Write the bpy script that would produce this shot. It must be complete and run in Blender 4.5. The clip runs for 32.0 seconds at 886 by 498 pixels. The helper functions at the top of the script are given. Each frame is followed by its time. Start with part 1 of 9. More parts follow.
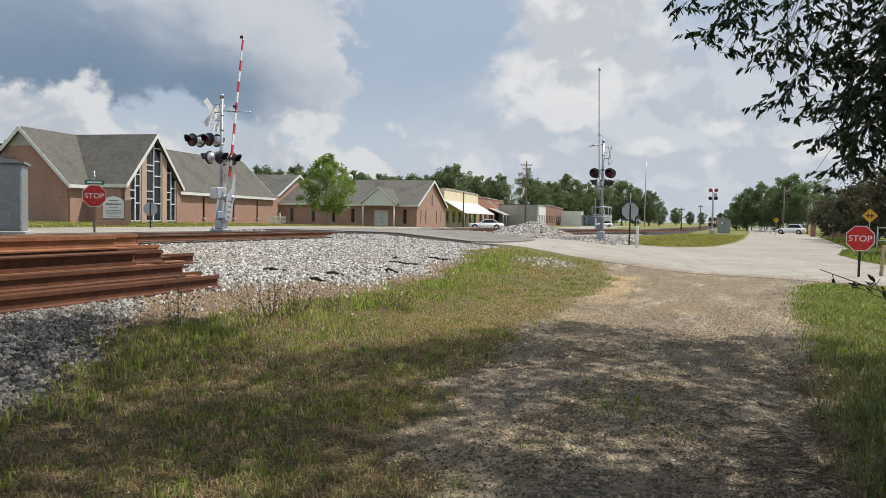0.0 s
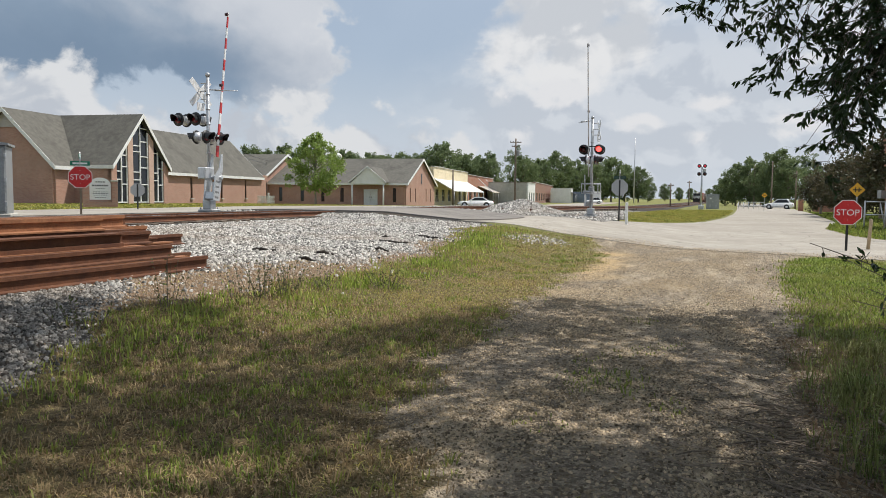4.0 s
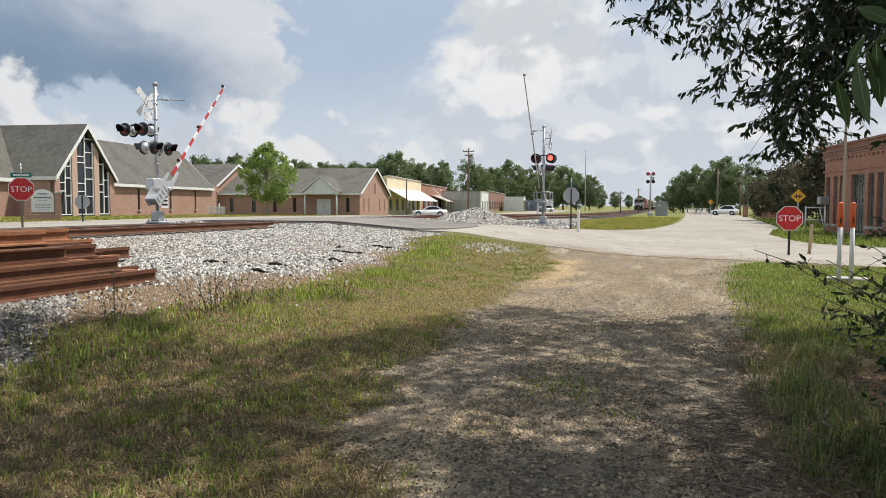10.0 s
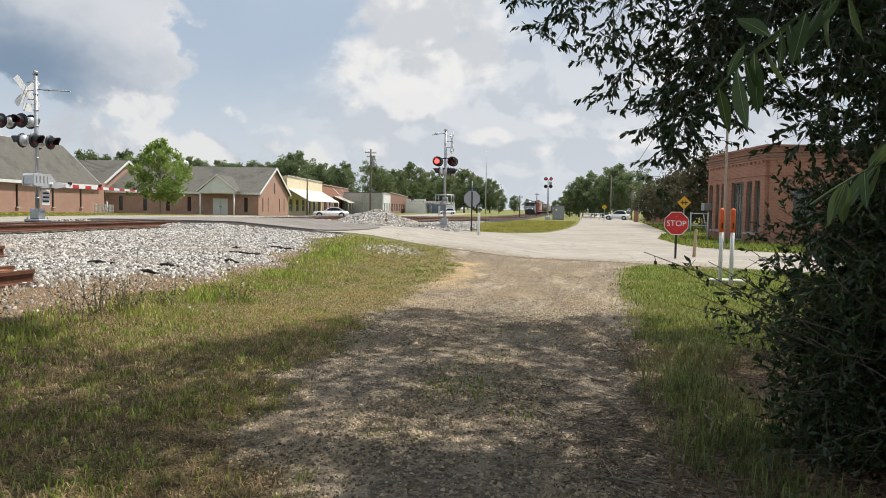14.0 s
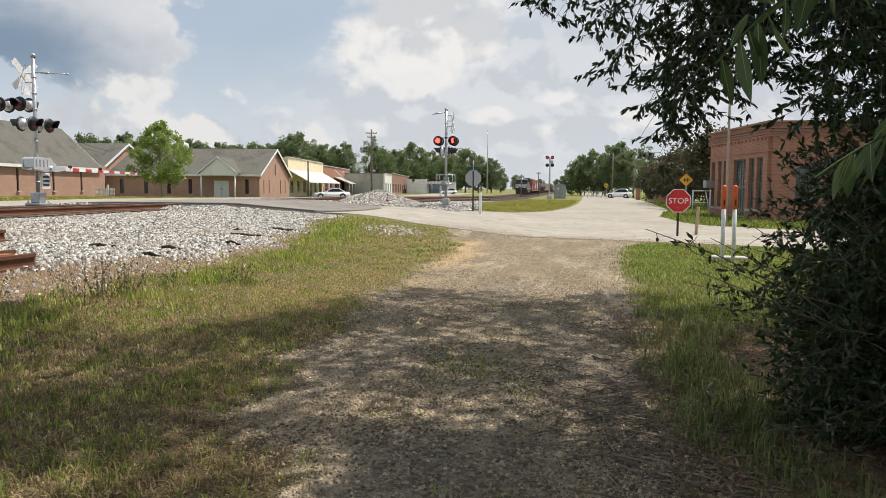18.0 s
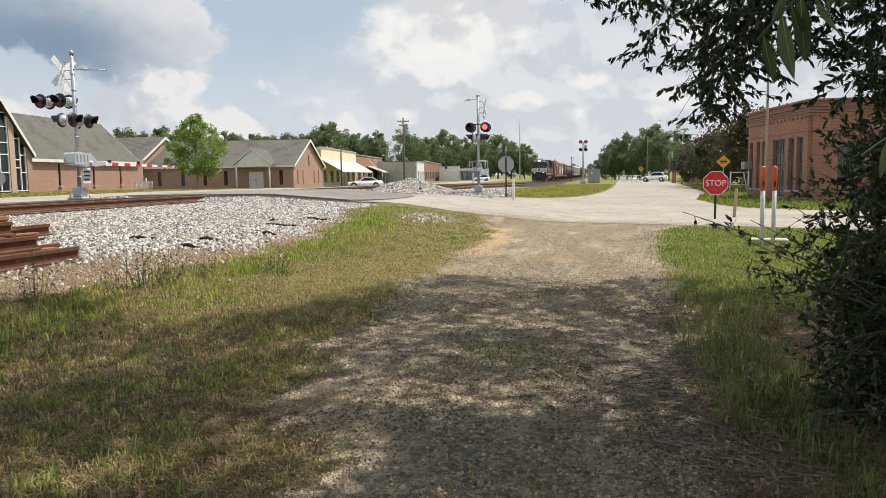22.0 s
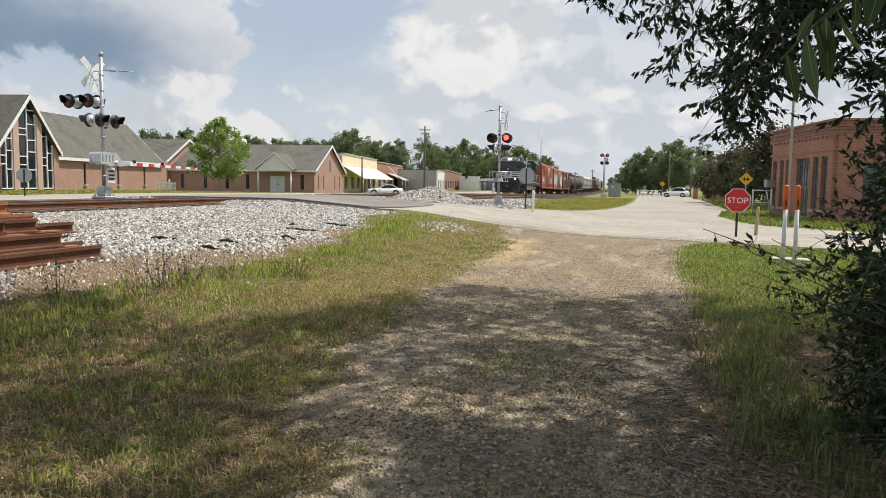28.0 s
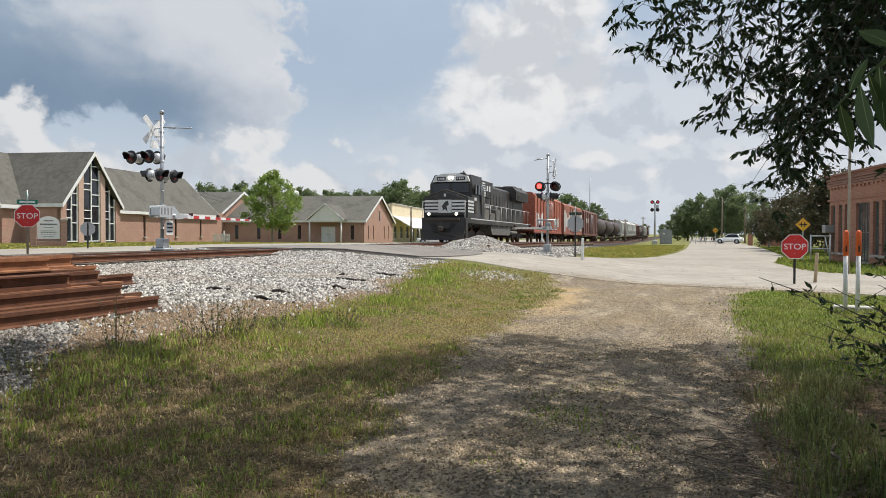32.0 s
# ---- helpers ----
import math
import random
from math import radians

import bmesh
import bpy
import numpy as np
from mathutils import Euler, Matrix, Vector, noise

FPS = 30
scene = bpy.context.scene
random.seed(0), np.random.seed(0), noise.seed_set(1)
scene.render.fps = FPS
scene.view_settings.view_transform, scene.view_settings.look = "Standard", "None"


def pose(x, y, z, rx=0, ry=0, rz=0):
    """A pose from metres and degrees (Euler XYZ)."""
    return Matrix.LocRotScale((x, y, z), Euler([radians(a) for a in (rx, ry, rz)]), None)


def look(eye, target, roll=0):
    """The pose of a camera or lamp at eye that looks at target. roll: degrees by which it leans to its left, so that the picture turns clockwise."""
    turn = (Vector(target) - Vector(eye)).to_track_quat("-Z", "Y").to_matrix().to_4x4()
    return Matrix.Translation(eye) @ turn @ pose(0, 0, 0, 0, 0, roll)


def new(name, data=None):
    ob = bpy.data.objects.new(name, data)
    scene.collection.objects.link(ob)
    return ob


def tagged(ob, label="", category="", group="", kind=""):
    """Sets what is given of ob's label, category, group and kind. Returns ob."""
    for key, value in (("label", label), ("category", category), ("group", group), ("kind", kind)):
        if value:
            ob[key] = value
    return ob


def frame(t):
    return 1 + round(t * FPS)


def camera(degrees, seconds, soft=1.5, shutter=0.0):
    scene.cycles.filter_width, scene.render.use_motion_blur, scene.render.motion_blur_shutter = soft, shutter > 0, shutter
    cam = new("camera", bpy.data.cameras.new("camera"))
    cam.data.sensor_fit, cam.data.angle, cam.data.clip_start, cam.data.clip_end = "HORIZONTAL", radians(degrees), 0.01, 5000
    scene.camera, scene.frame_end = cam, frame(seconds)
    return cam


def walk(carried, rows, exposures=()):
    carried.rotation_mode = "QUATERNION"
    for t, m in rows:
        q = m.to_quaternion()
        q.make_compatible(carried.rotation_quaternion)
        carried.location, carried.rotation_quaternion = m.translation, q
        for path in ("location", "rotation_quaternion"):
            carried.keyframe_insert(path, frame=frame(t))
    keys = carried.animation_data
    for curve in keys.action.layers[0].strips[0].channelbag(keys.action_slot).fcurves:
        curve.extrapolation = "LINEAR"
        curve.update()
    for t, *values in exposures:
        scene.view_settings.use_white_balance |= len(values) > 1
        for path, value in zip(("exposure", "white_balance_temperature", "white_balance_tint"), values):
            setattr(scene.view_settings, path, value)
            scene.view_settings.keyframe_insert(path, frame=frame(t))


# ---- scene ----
cam = camera(62.0, 32.0, 0.55)
PATH = [
    (0.0, pose(0.007, -0.051, 1.560, 87.59, -1.11, 22.11)),
    (0.5, pose(0.006, -0.042, 1.565, 87.83, -1.06, 21.99)),
    (1.0, pose(0.006, -0.038, 1.567, 87.57, -1.43, 21.47)),
    (1.5, pose(0.004, -0.043, 1.568, 87.11, -0.81, 21.63)),
    (2.0, pose(-0.000, -0.050, 1.562, 86.88, -0.60, 21.96)),
    (2.5, pose(-0.002, -0.036, 1.560, 86.62, -0.31, 21.61)),
    (3.0, pose(0.001, -0.030, 1.561, 86.21, -0.15, 21.63)),
    (3.5, pose(-0.003, -0.029, 1.555, 86.00, -0.35, 21.51)),
    (5.5, pose(-0.004, -0.030, 1.554, 85.77, -0.54, 20.80)),
    (6.0, pose(-0.000, -0.027, 1.557, 85.59, -0.15, 20.54)),
    (6.5, pose(0.004, -0.029, 1.562, 85.48, -0.14, 20.28)),
    (7.0, pose(-0.002, -0.030, 1.560, 85.30, -0.21, 20.37)),
    (7.5, pose(-0.001, -0.024, 1.557, 85.11, -0.17, 20.21)),
    (8.0, pose(-0.006, -0.037, 1.557, 85.08, 0.06, 19.63)),
    (8.5, pose(0.001, -0.033, 1.559, 85.26, 0.22, 19.17)),
    (9.0, pose(-0.002, -0.014, 1.555, 86.36, 0.08, 17.67)),
    (9.5, pose(-0.007, -0.009, 1.558, 86.42, 0.16, 18.04)),
    (10.0, pose(-0.003, -0.028, 1.565, 86.64, -0.08, 17.72)),
    (10.5, pose(-0.005, -0.011, 1.556, 86.80, -0.69, 16.17)),
    (11.0, pose(-0.005, -0.003, 1.556, 86.84, -1.32, 13.81)),
    (11.5, pose(-0.001, -0.009, 1.555, 87.15, -1.34, 13.19)),
    (12.0, pose(-0.000, -0.002, 1.557, 87.04, -0.55, 12.37)),
    (12.5, pose(0.001, 0.003, 1.554, 87.02, -0.64, 11.64)),
    (13.0, pose(0.005, 0.001, 1.555, 86.96, -0.72, 10.77)),
    (13.5, pose(0.006, 0.006, 1.556, 86.64, -0.74, 10.56)),
    (14.0, pose(0.003, -0.002, 1.555, 86.86, -0.87, 10.13)),
    (14.5, pose(0.005, 0.009, 1.554, 86.54, -1.03, 9.85)),
    (16.5, pose(0.003, 0.015, 1.548, 85.75, -0.80, 10.37)),
    (17.0, pose(0.006, 0.019, 1.550, 85.51, -0.49, 10.34)),
    (17.5, pose(0.006, 0.021, 1.548, 85.44, -0.04, 10.48)),
    (18.0, pose(0.007, 0.024, 1.548, 85.31, -0.30, 10.24)),
    (18.5, pose(0.006, 0.028, 1.545, 85.00, -0.25, 10.53)),
    (19.0, pose(0.004, 0.030, 1.547, 84.31, 0.24, 12.39)),
    (19.5, pose(0.003, 0.024, 1.550, 84.78, -0.04, 12.50)),
    (20.0, pose(0.008, 0.026, 1.549, 84.91, 0.83, 12.47)),
    (20.5, pose(0.011, 0.026, 1.547, 84.61, 1.05, 12.38)),
    (21.0, pose(0.009, 0.028, 1.549, 84.50, 1.23, 12.58)),
    (21.5, pose(0.007, 0.021, 1.550, 84.36, 1.01, 12.57)),
    (22.0, pose(-0.000, 0.025, 1.546, 84.33, 0.83, 12.76)),
    (22.5, pose(0.001, 0.019, 1.547, 84.20, -0.01, 13.76)),
    (23.0, pose(0.004, 0.005, 1.550, 85.31, -0.05, 13.70)),
    (23.5, pose(0.013, -0.005, 1.554, 86.08, 0.12, 13.74)),
    (24.0, pose(0.010, 0.001, 1.552, 86.11, -0.48, 12.67)),
    (24.5, pose(0.008, 0.013, 1.547, 85.57, -0.37, 12.23)),
    (25.0, pose(0.007, 0.014, 1.549, 85.50, -0.38, 12.62)),
    (25.5, pose(0.009, 0.006, 1.552, 85.68, -0.76, 12.66)),
    (27.5, pose(0.003, 0.004, 1.552, 85.62, -0.86, 13.05)),
    (28.0, pose(0.003, 0.015, 1.548, 85.04, -0.79, 14.31)),
    (28.5, pose(0.001, 0.017, 1.549, 85.18, -0.59, 14.57)),
    (29.0, pose(0.003, 0.010, 1.561, 87.77, -0.14, 15.78)),
    (29.5, pose(0.012, -0.008, 1.568, 88.76, -0.76, 15.34)),
    (30.0, pose(0.010, 0.005, 1.564, 88.63, -0.63, 15.04)),
    (30.5, pose(0.007, 0.025, 1.556, 88.58, -0.29, 15.36)),
    (31.0, pose(-0.004, 0.043, 1.558, 88.55, -0.19, 15.12)),
    (31.5, pose(-0.001, 0.033, 1.558, 88.76, -0.40, 16.98)),
    (32.0, pose(0.003, 0.004, 1.559, 88.79, -0.20, 18.07)),
]
walk(cam, PATH, ((0.0, -0.17, 6400, 10), (3.0, -0.15, 6400, 10), (6.0, -0.02, 6430, 10), (8.0, 0.0, 6450, 10), (15.0, 0.0, 6600, 10), (18.0, 0.02, 6700, 10), (21.0, 0.09, 6700, 10), (23.0, 0.07, 6700, 10), (24.5, 0.0, 6700, 10), (28.0, 0.02, 6600, 10), (29.0, -0.09, 6500, 10), (30.0, -0.12, 6420, 10), (32.0, -0.06, 6450, 10)))

# ---- world and sun ----
SUN_AZ, SUN_EL = 46.0, 60.0      # degrees from +y to the right, above the horizon


def sky_world():
    w = bpy.data.worlds.new("sky")
    scene.world = w
    w.use_nodes = True
    nt = w.node_tree
    nt.nodes.clear()
    N, L = nt.nodes.new, nt.links.new
    out, bg = N("ShaderNodeOutputWorld"), N("ShaderNodeBackground")
    sky = N("ShaderNodeTexSky")
    sky.sky_type, sky.sun_disc = "NISHITA", False
    sky.sun_elevation, sky.sun_rotation = radians(SUN_EL), radians(SUN_AZ)
    sky.air_density, sky.dust_density = 1.0, 2.0
    tc, sep = N("ShaderNodeTexCoord"), N("ShaderNodeSeparateXYZ")
    L(tc.outputs["Generated"], sep.inputs[0])

    def m(op, a, b=None, clamp=False):
        n = N("ShaderNodeMath")
        n.operation, n.use_clamp = op, clamp
        for k, v in ((0, a), (1, b)):
            if v is None:
                continue
            if isinstance(v, (int, float)):
                n.inputs[k].default_value = v
            else:
                L(v, n.inputs[k])
        return n.outputs[0]

    az = m("ARCTAN2", sep.outputs[0], sep.outputs[1])          # radians to the right of +y
    el = m("ARCSINE", sep.outputs[2])
    comb = N("ShaderNodeCombineXYZ")
    L(az, comb.inputs[0])
    L(m("MULTIPLY", el, 1.2), comb.inputs[1])

    def noise_at(scale, detail, rough, shift, warp=0.0):
        mp = N("ShaderNodeMapping")
        L(comb.outputs[0], mp.inputs[0])
        mp.inputs["Location"].default_value = shift
        n = N("ShaderNodeTexNoise")
        n.inputs["Scale"].default_value, n.inputs["Detail"].default_value = scale, detail
        n.inputs["Roughness"].default_value, n.inputs["Distortion"].default_value = rough, warp
        L(mp.outputs[0], n.inputs["Vector"])
        return n.outputs[0]

    def ramp(v, lo, hi):
        n = N("ShaderNodeMapRange")
        n.interpolation_type = "SMOOTHSTEP"
        L(v, n.inputs[0])
        n.inputs[1].default_value, n.inputs[2].default_value = lo, hi
        return n.outputs[0]

    def mix(fac, a, b):
        n = N("ShaderNodeMix")
        n.data_type = "RGBA"
        for k, v in ((0, fac), (6, a), (7, b)):
            if isinstance(v, (tuple, float)):
                n.inputs[k].default_value = v
            else:
                L(v, n.inputs[k])
        return n.outputs[2]

    warp = N("ShaderNodeMix")
    warp.data_type, warp.blend_type = "RGBA", "LINEAR_LIGHT"
    wn = N("ShaderNodeTexNoise")
    wn.inputs["Scale"].default_value, wn.inputs["Detail"].default_value = 7.0, 5
    L(comb.outputs[0], wn.inputs["Vector"])
    warp.inputs[0].default_value = 0.035
    L(comb.outputs[0], warp.inputs[6])
    L(wn.outputs["Color"], warp.inputs[7])

    def puff(scale, shift):
        """Rounded cauliflower heads, 1 at their tops."""
        mp = N("ShaderNodeMapping")
        L(warp.outputs[2], mp.inputs[0])
        mp.inputs["Location"].default_value = shift
        n = N("ShaderNodeTexVoronoi")
        n.feature = "SMOOTH_F1"
        n.inputs["Scale"].default_value, n.inputs["Detail"].default_value = scale, 3.0
        n.inputs["Roughness"].default_value, n.inputs["Smoothness"].default_value = 0.55, 0.5
        L(mp.outputs[0], n.inputs["Vector"])
        return m("SUBTRACT", 1.0, n.outputs["Distance"])

    def deep_blob(a0, e0, ra, re):
        """1 at the middle, 0 on the rim and below 0 outside."""
        dx = m("DIVIDE", m("SUBTRACT", az, radians(a0)), radians(ra))
        dy = m("DIVIDE", m("SUBTRACT", el, radians(e0)), radians(re))
        return m("SUBTRACT", 1.0, m("SQRT", m("ADD", m("MULTIPLY", dx, dx), m("MULTIPLY", dy, dy))))

    def union(*blobs):
        v = deep_blob(*blobs[0])
        for q in blobs[1:]:
            v = m("MAXIMUM", v, deep_blob(*q))
        return v

    big = noise_at(4.2, 9, 0.56, (1.7, 0.4, 0.0), 0.25)
    fine = noise_at(16.0, 9, 0.62, (4.1, 2.2, 0.7), 0.3)
    veil = noise_at(2.6, 6, 0.55, (0.3, 7.7, 1.5))
    head = puff(11.0, (0, 0, 0))
    roll, roll_lit = noise_at(7.0, 5, 0.5, (2.2, 0.9, 0.0), 0.4), noise_at(7.0, 5, 0.5, (2.216, 0.93, 0.0), 0.4)
    curl, curl_lit = noise_at(19.0, 4, 0.5, (0.3, 0.1, 3.0), 0.5), noise_at(19.0, 4, 0.5, (0.307, 0.112, 3.0), 0.5)
    # how far each spot of cloud is turned to the sun
    relief = m("ADD", m("MULTIPLY", m("SUBTRACT", roll, roll_lit), 3.2), m("MULTIPLY", m("SUBTRACT", curl, curl_lit), 1.6))
    ragged = m("ADD", m("ADD", m("MULTIPLY", m("SUBTRACT", roll, 0.5), 2.6), m("MULTIPLY", m("SUBTRACT", fine, 0.5), 1.7)), m("ADD", m("MULTIPLY", m("SUBTRACT", curl, 0.5), 1.0), m("MULTIPLY", m("SUBTRACT", head, 0.45), 0.5)))
    # thin high haze over the clear blue, thicker towards the horizon
    base = mix(m("ADD", m("MULTIPLY", ramp(veil, 0.25, 0.75), 0.25), 0.65), sky.outputs[0], (5.8, 6.9, 8.3, 1))
    low = m("SUBTRACT", 1.0, ramp(el, 0.03, 0.20), True)
    base = mix(m("MULTIPLY", low, 0.75), base, (7.2, 7.8, 8.5, 1))
    pale = ramp(m("ADD", union((-7.0, 7.0, 22.0, 8.5), (8.0, 9.0, 16.0, 9.0)), m("MULTIPLY", m("SUBTRACT", veil, 0.5), 1.2)), -0.1, 0.55)
    col = mix(m("MULTIPLY", pale, 0.8), base, mix(ramp(m("ADD", roll, relief), 0.30, 0.70), (6.5, 6.9, 7.5, 1), (7.9, 8.2, 8.6, 1)))

    def heaped(col, shape, soft, shade, bright, lift=0.0, full=1.0):
        """Lays a group of heaped clouds over what is there."""
        v = m("ADD", m("MULTIPLY", shape, full), ragged)
        body = m("ADD", m("ADD", m("MULTIPLY", relief, 1.0), 0.5 + lift), m("MULTIPLY", m("SUBTRACT", big, 0.5), 1.1))
        body = m("ADD", m("SUBTRACT", body, m("MULTIPLY", ramp(v, 0.35, 1.1), 0.30)), m("MULTIPLY", m("SUBTRACT", roll, 0.5), 1.3))
        return mix(ramp(v, 0.0, soft), col, mix(ramp(body, 0.15, 0.80), shade, bright))

    # the white heap over the drive, the small puffs below it, and scattered heaps overhead and behind
    col = heaped(col, union((-12.0, 13.2, 9.6, 7.2), (-8.2, 11.9, 4.6, 3.6), (-9.5, 17.0, 6.0, 4.4)), 0.85, (6.9, 7.2, 7.6, 1), (9.3, 9.3, 9.3, 1), 0.02, 1.9)
    col = heaped(col, union((-17.4, 7.3, 2.3, 1.15), (-12.7, 7.7, 2.4, 1.25), (-15.4, 4.4, 1.7, 1.7), (-1.2, 6.9, 3.4, 1.3), (-2.4, 4.6, 2.6, 0.9), (-6.2, 5.4, 2.0, 0.9), (4.0, 5.2, 3.6, 1.5), (6.5, 10.5, 4.5, 2.0)),
                 0.55, (7.2, 7.6, 8.1, 1), (9.0, 9.0, 9.1, 1), 0.2)
    high = m("MULTIPLY", ramp(el, 0.30, 0.45), ramp(m("ADD", m("MULTIPLY", big, 0.6), m("MULTIPLY", fine, 0.4)), 0.46, 0.58))
    col = mix(m("MULTIPLY", high, 0.9), col, mix(ramp(fine, 0.35, 0.65), (6.0, 6.4, 7.0, 1), (9.6, 9.6, 9.5, 1)))
    # the dark rain bank, slate blue along its foot, paler above and towards its sunny end
    vb = m("ADD", union((-48.0, 15.5, 20.0, 9.5), (-37.0, 13.5, 10.5, 7.5), (-34.5, 9.6, 7.5, 3.6)), m("MULTIPLY", ragged, 0.45))
    bank = ramp(vb, 0.0, 0.16)
    deep = m("ADD", union((-47.0, 9.6, 15.0, 5.2), (-40.0, 9.2, 12.0, 3.6)), m("ADD", m("MULTIPLY", m("SUBTRACT", veil, 0.5), 1.6), m("MULTIPLY", ragged, 0.22)))
    sunny = m("ADD", union((-36.0, 14.4, 10.0, 6.0), (-33.0, 10.5, 5.0, 3.6)), m("ADD", m("MULTIPLY", relief, 0.6), m("MULTIPLY", m("SUBTRACT", big, 0.5), 2.4)))
    grey = mix(ramp(sunny, -0.55, 0.65), (3.6, 4.6, 5.8, 1), (7.3, 7.6, 8.1, 1))
    grey = mix(ramp(deep, -0.35, 0.75), grey, (2.4, 3.3, 4.5, 1))
    rim = m("MULTIPLY", m("MULTIPLY", m("SUBTRACT", 1.0, ramp(vb, 0.05, 0.30)), ramp(az, radians(-40), radians(-33))), 0.55)
    col = mix(bank, col, mix(rim, grey, (8.6, 8.7, 8.8, 1)))
    # bright cumulus rising before the bank's foot
    col = heaped(col, union((-50.5, 3.4, 8.5, 6.4), (-42.0, 2.2, 11.0, 6.0), (-32.0, 1.8, 14.0, 6.0), (-31.5, 6.6, 4.6, 2.6)), 0.40, (6.1, 6.5, 7.1, 1), (8.5, 8.6, 8.7, 1), 0.0)
    L(col, bg.inputs[0])
    bg.inputs[1].default_value = 0.091
    L(bg.outputs[0], out.inputs[0])


sky_world()
sun = new("sun", bpy.data.lights.new("sun", "SUN"))
sun.data.energy, sun.data.angle, sun.data.color = 4.9, radians(0.6), (1.0, 0.95, 0.87)
_a, _e = radians(SUN_AZ), radians(SUN_EL)
sun.matrix_world = look((math.sin(_a) * math.cos(_e) * 60, math.cos(_a) * math.cos(_e) * 60, math.sin(_e) * 60), (0, 0, 0))
scene.view_settings.exposure = 0.0


# ---- materials ----
def node_mat(name):
    mt = bpy.data.materials.new(name)
    mt.use_nodes = True
    nt = mt.node_tree
    return mt, nt, nt.nodes["Principled BSDF"]


def _noise(nt, vec, scale, detail=4.0, rough=0.55):
    n = nt.nodes.new("ShaderNodeTexNoise")
    n.inputs["Scale"].default_value, n.inputs["Detail"].default_value, n.inputs["Roughness"].default_value = scale, detail, rough
    if vec is not None:
        nt.links.new(vec, n.inputs["Vector"])
    return n.outputs[0]


def _mix(nt, fac, a, b, mode="MIX"):
    n = nt.nodes.new("ShaderNodeMix")
    n.data_type, n.blend_type = "RGBA", mode
    for k, v in ((0, fac), (6, a), (7, b)):
        if isinstance(v, (int, float)):
            n.inputs[k].default_value = v
        elif isinstance(v, tuple):
            n.inputs[k].default_value = (*v, 1) if len(v) == 3 else v
        else:
            nt.links.new(v, n.inputs[k])
    return n.outputs[2]


def _range(nt, v, lo, hi, a=0.0, b=1.0):
    n = nt.nodes.new("ShaderNodeMapRange")
    nt.links.new(v, n.inputs[0])
    for k, x in ((1, lo), (2, hi), (3, a), (4, b)):
        n.inputs[k].default_value = x
    return n.outputs[0]


def _bump(nt, bs, height, strength, dist):
    n = nt.nodes.new("ShaderNodeBump")
    n.inputs["Strength"].default_value, n.inputs["Distance"].default_value = strength, dist
    nt.links.new(height, n.inputs["Height"])
    nt.links.new(n.outputs[0], bs.inputs["Normal"])


def plain(name, a, b, scale=6.0, rough=0.7, metal=0.0, bump=0.15, dirt=None, dirt_scale=1.2, dirt_amount=0.4, vary=0.0, island=False):
    """A surface of two close colours at two scales, with relief, and optional dirt."""
    mt, nt, bs = node_mat(name)
    tc = nt.nodes.new("ShaderNodeTexCoord").outputs["Object"]
    fine = _noise(nt, tc, scale * 6, 5)
    n1 = _noise(nt, tc, scale, 5)
    col = _mix(nt, _range(nt, n1, 0.32, 0.68), a, b)
    col = _mix(nt, 0.35, col, _mix(nt, _range(nt, fine, 0.35, 0.65), tuple(x * 0.72 for x in a), tuple(min(1, x * 1.2) for x in b)))
    if dirt:
        n2 = _noise(nt, tc, dirt_scale, 6, 0.65)
        d = _range(nt, n2, 0.5, 0.72, 0.0, dirt_amount)
        col = _mix(nt, d, col, dirt)
    if vary:
        src = nt.nodes.new("ShaderNodeNewGeometry").outputs["Random Per Island"] if island else nt.nodes.new("ShaderNodeObjectInfo").outputs["Random"]
        hsv = nt.nodes.new("ShaderNodeHueSaturation")
        nt.links.new(_range(nt, src, 0, 1, 1 - vary, 1 + vary), hsv.inputs["Value"])
        nt.links.new(col, hsv.inputs["Color"])
        col = hsv.outputs[0]
    nt.links.new(col, bs.inputs["Base Color"])
    nt.links.new(_range(nt, fine, 0.3, 0.7, max(0.02, rough - 0.1), min(1, rough + 0.1)), bs.inputs["Roughness"])
    bs.inputs["Metallic"].default_value = metal
    if bump:
        _bump(nt, bs, fine, bump, 0.02)
    return mt


def glow(name, col, strength):
    mt, nt, bs = node_mat(name)
    bs.inputs["Base Color"].default_value = (*col, 1)
    bs.inputs["Emission Color"].default_value = (*col, 1)
    bs.inputs["Emission Strength"].default_value = strength
    bs.inputs["Roughness"].default_value = 0.3
    return mt


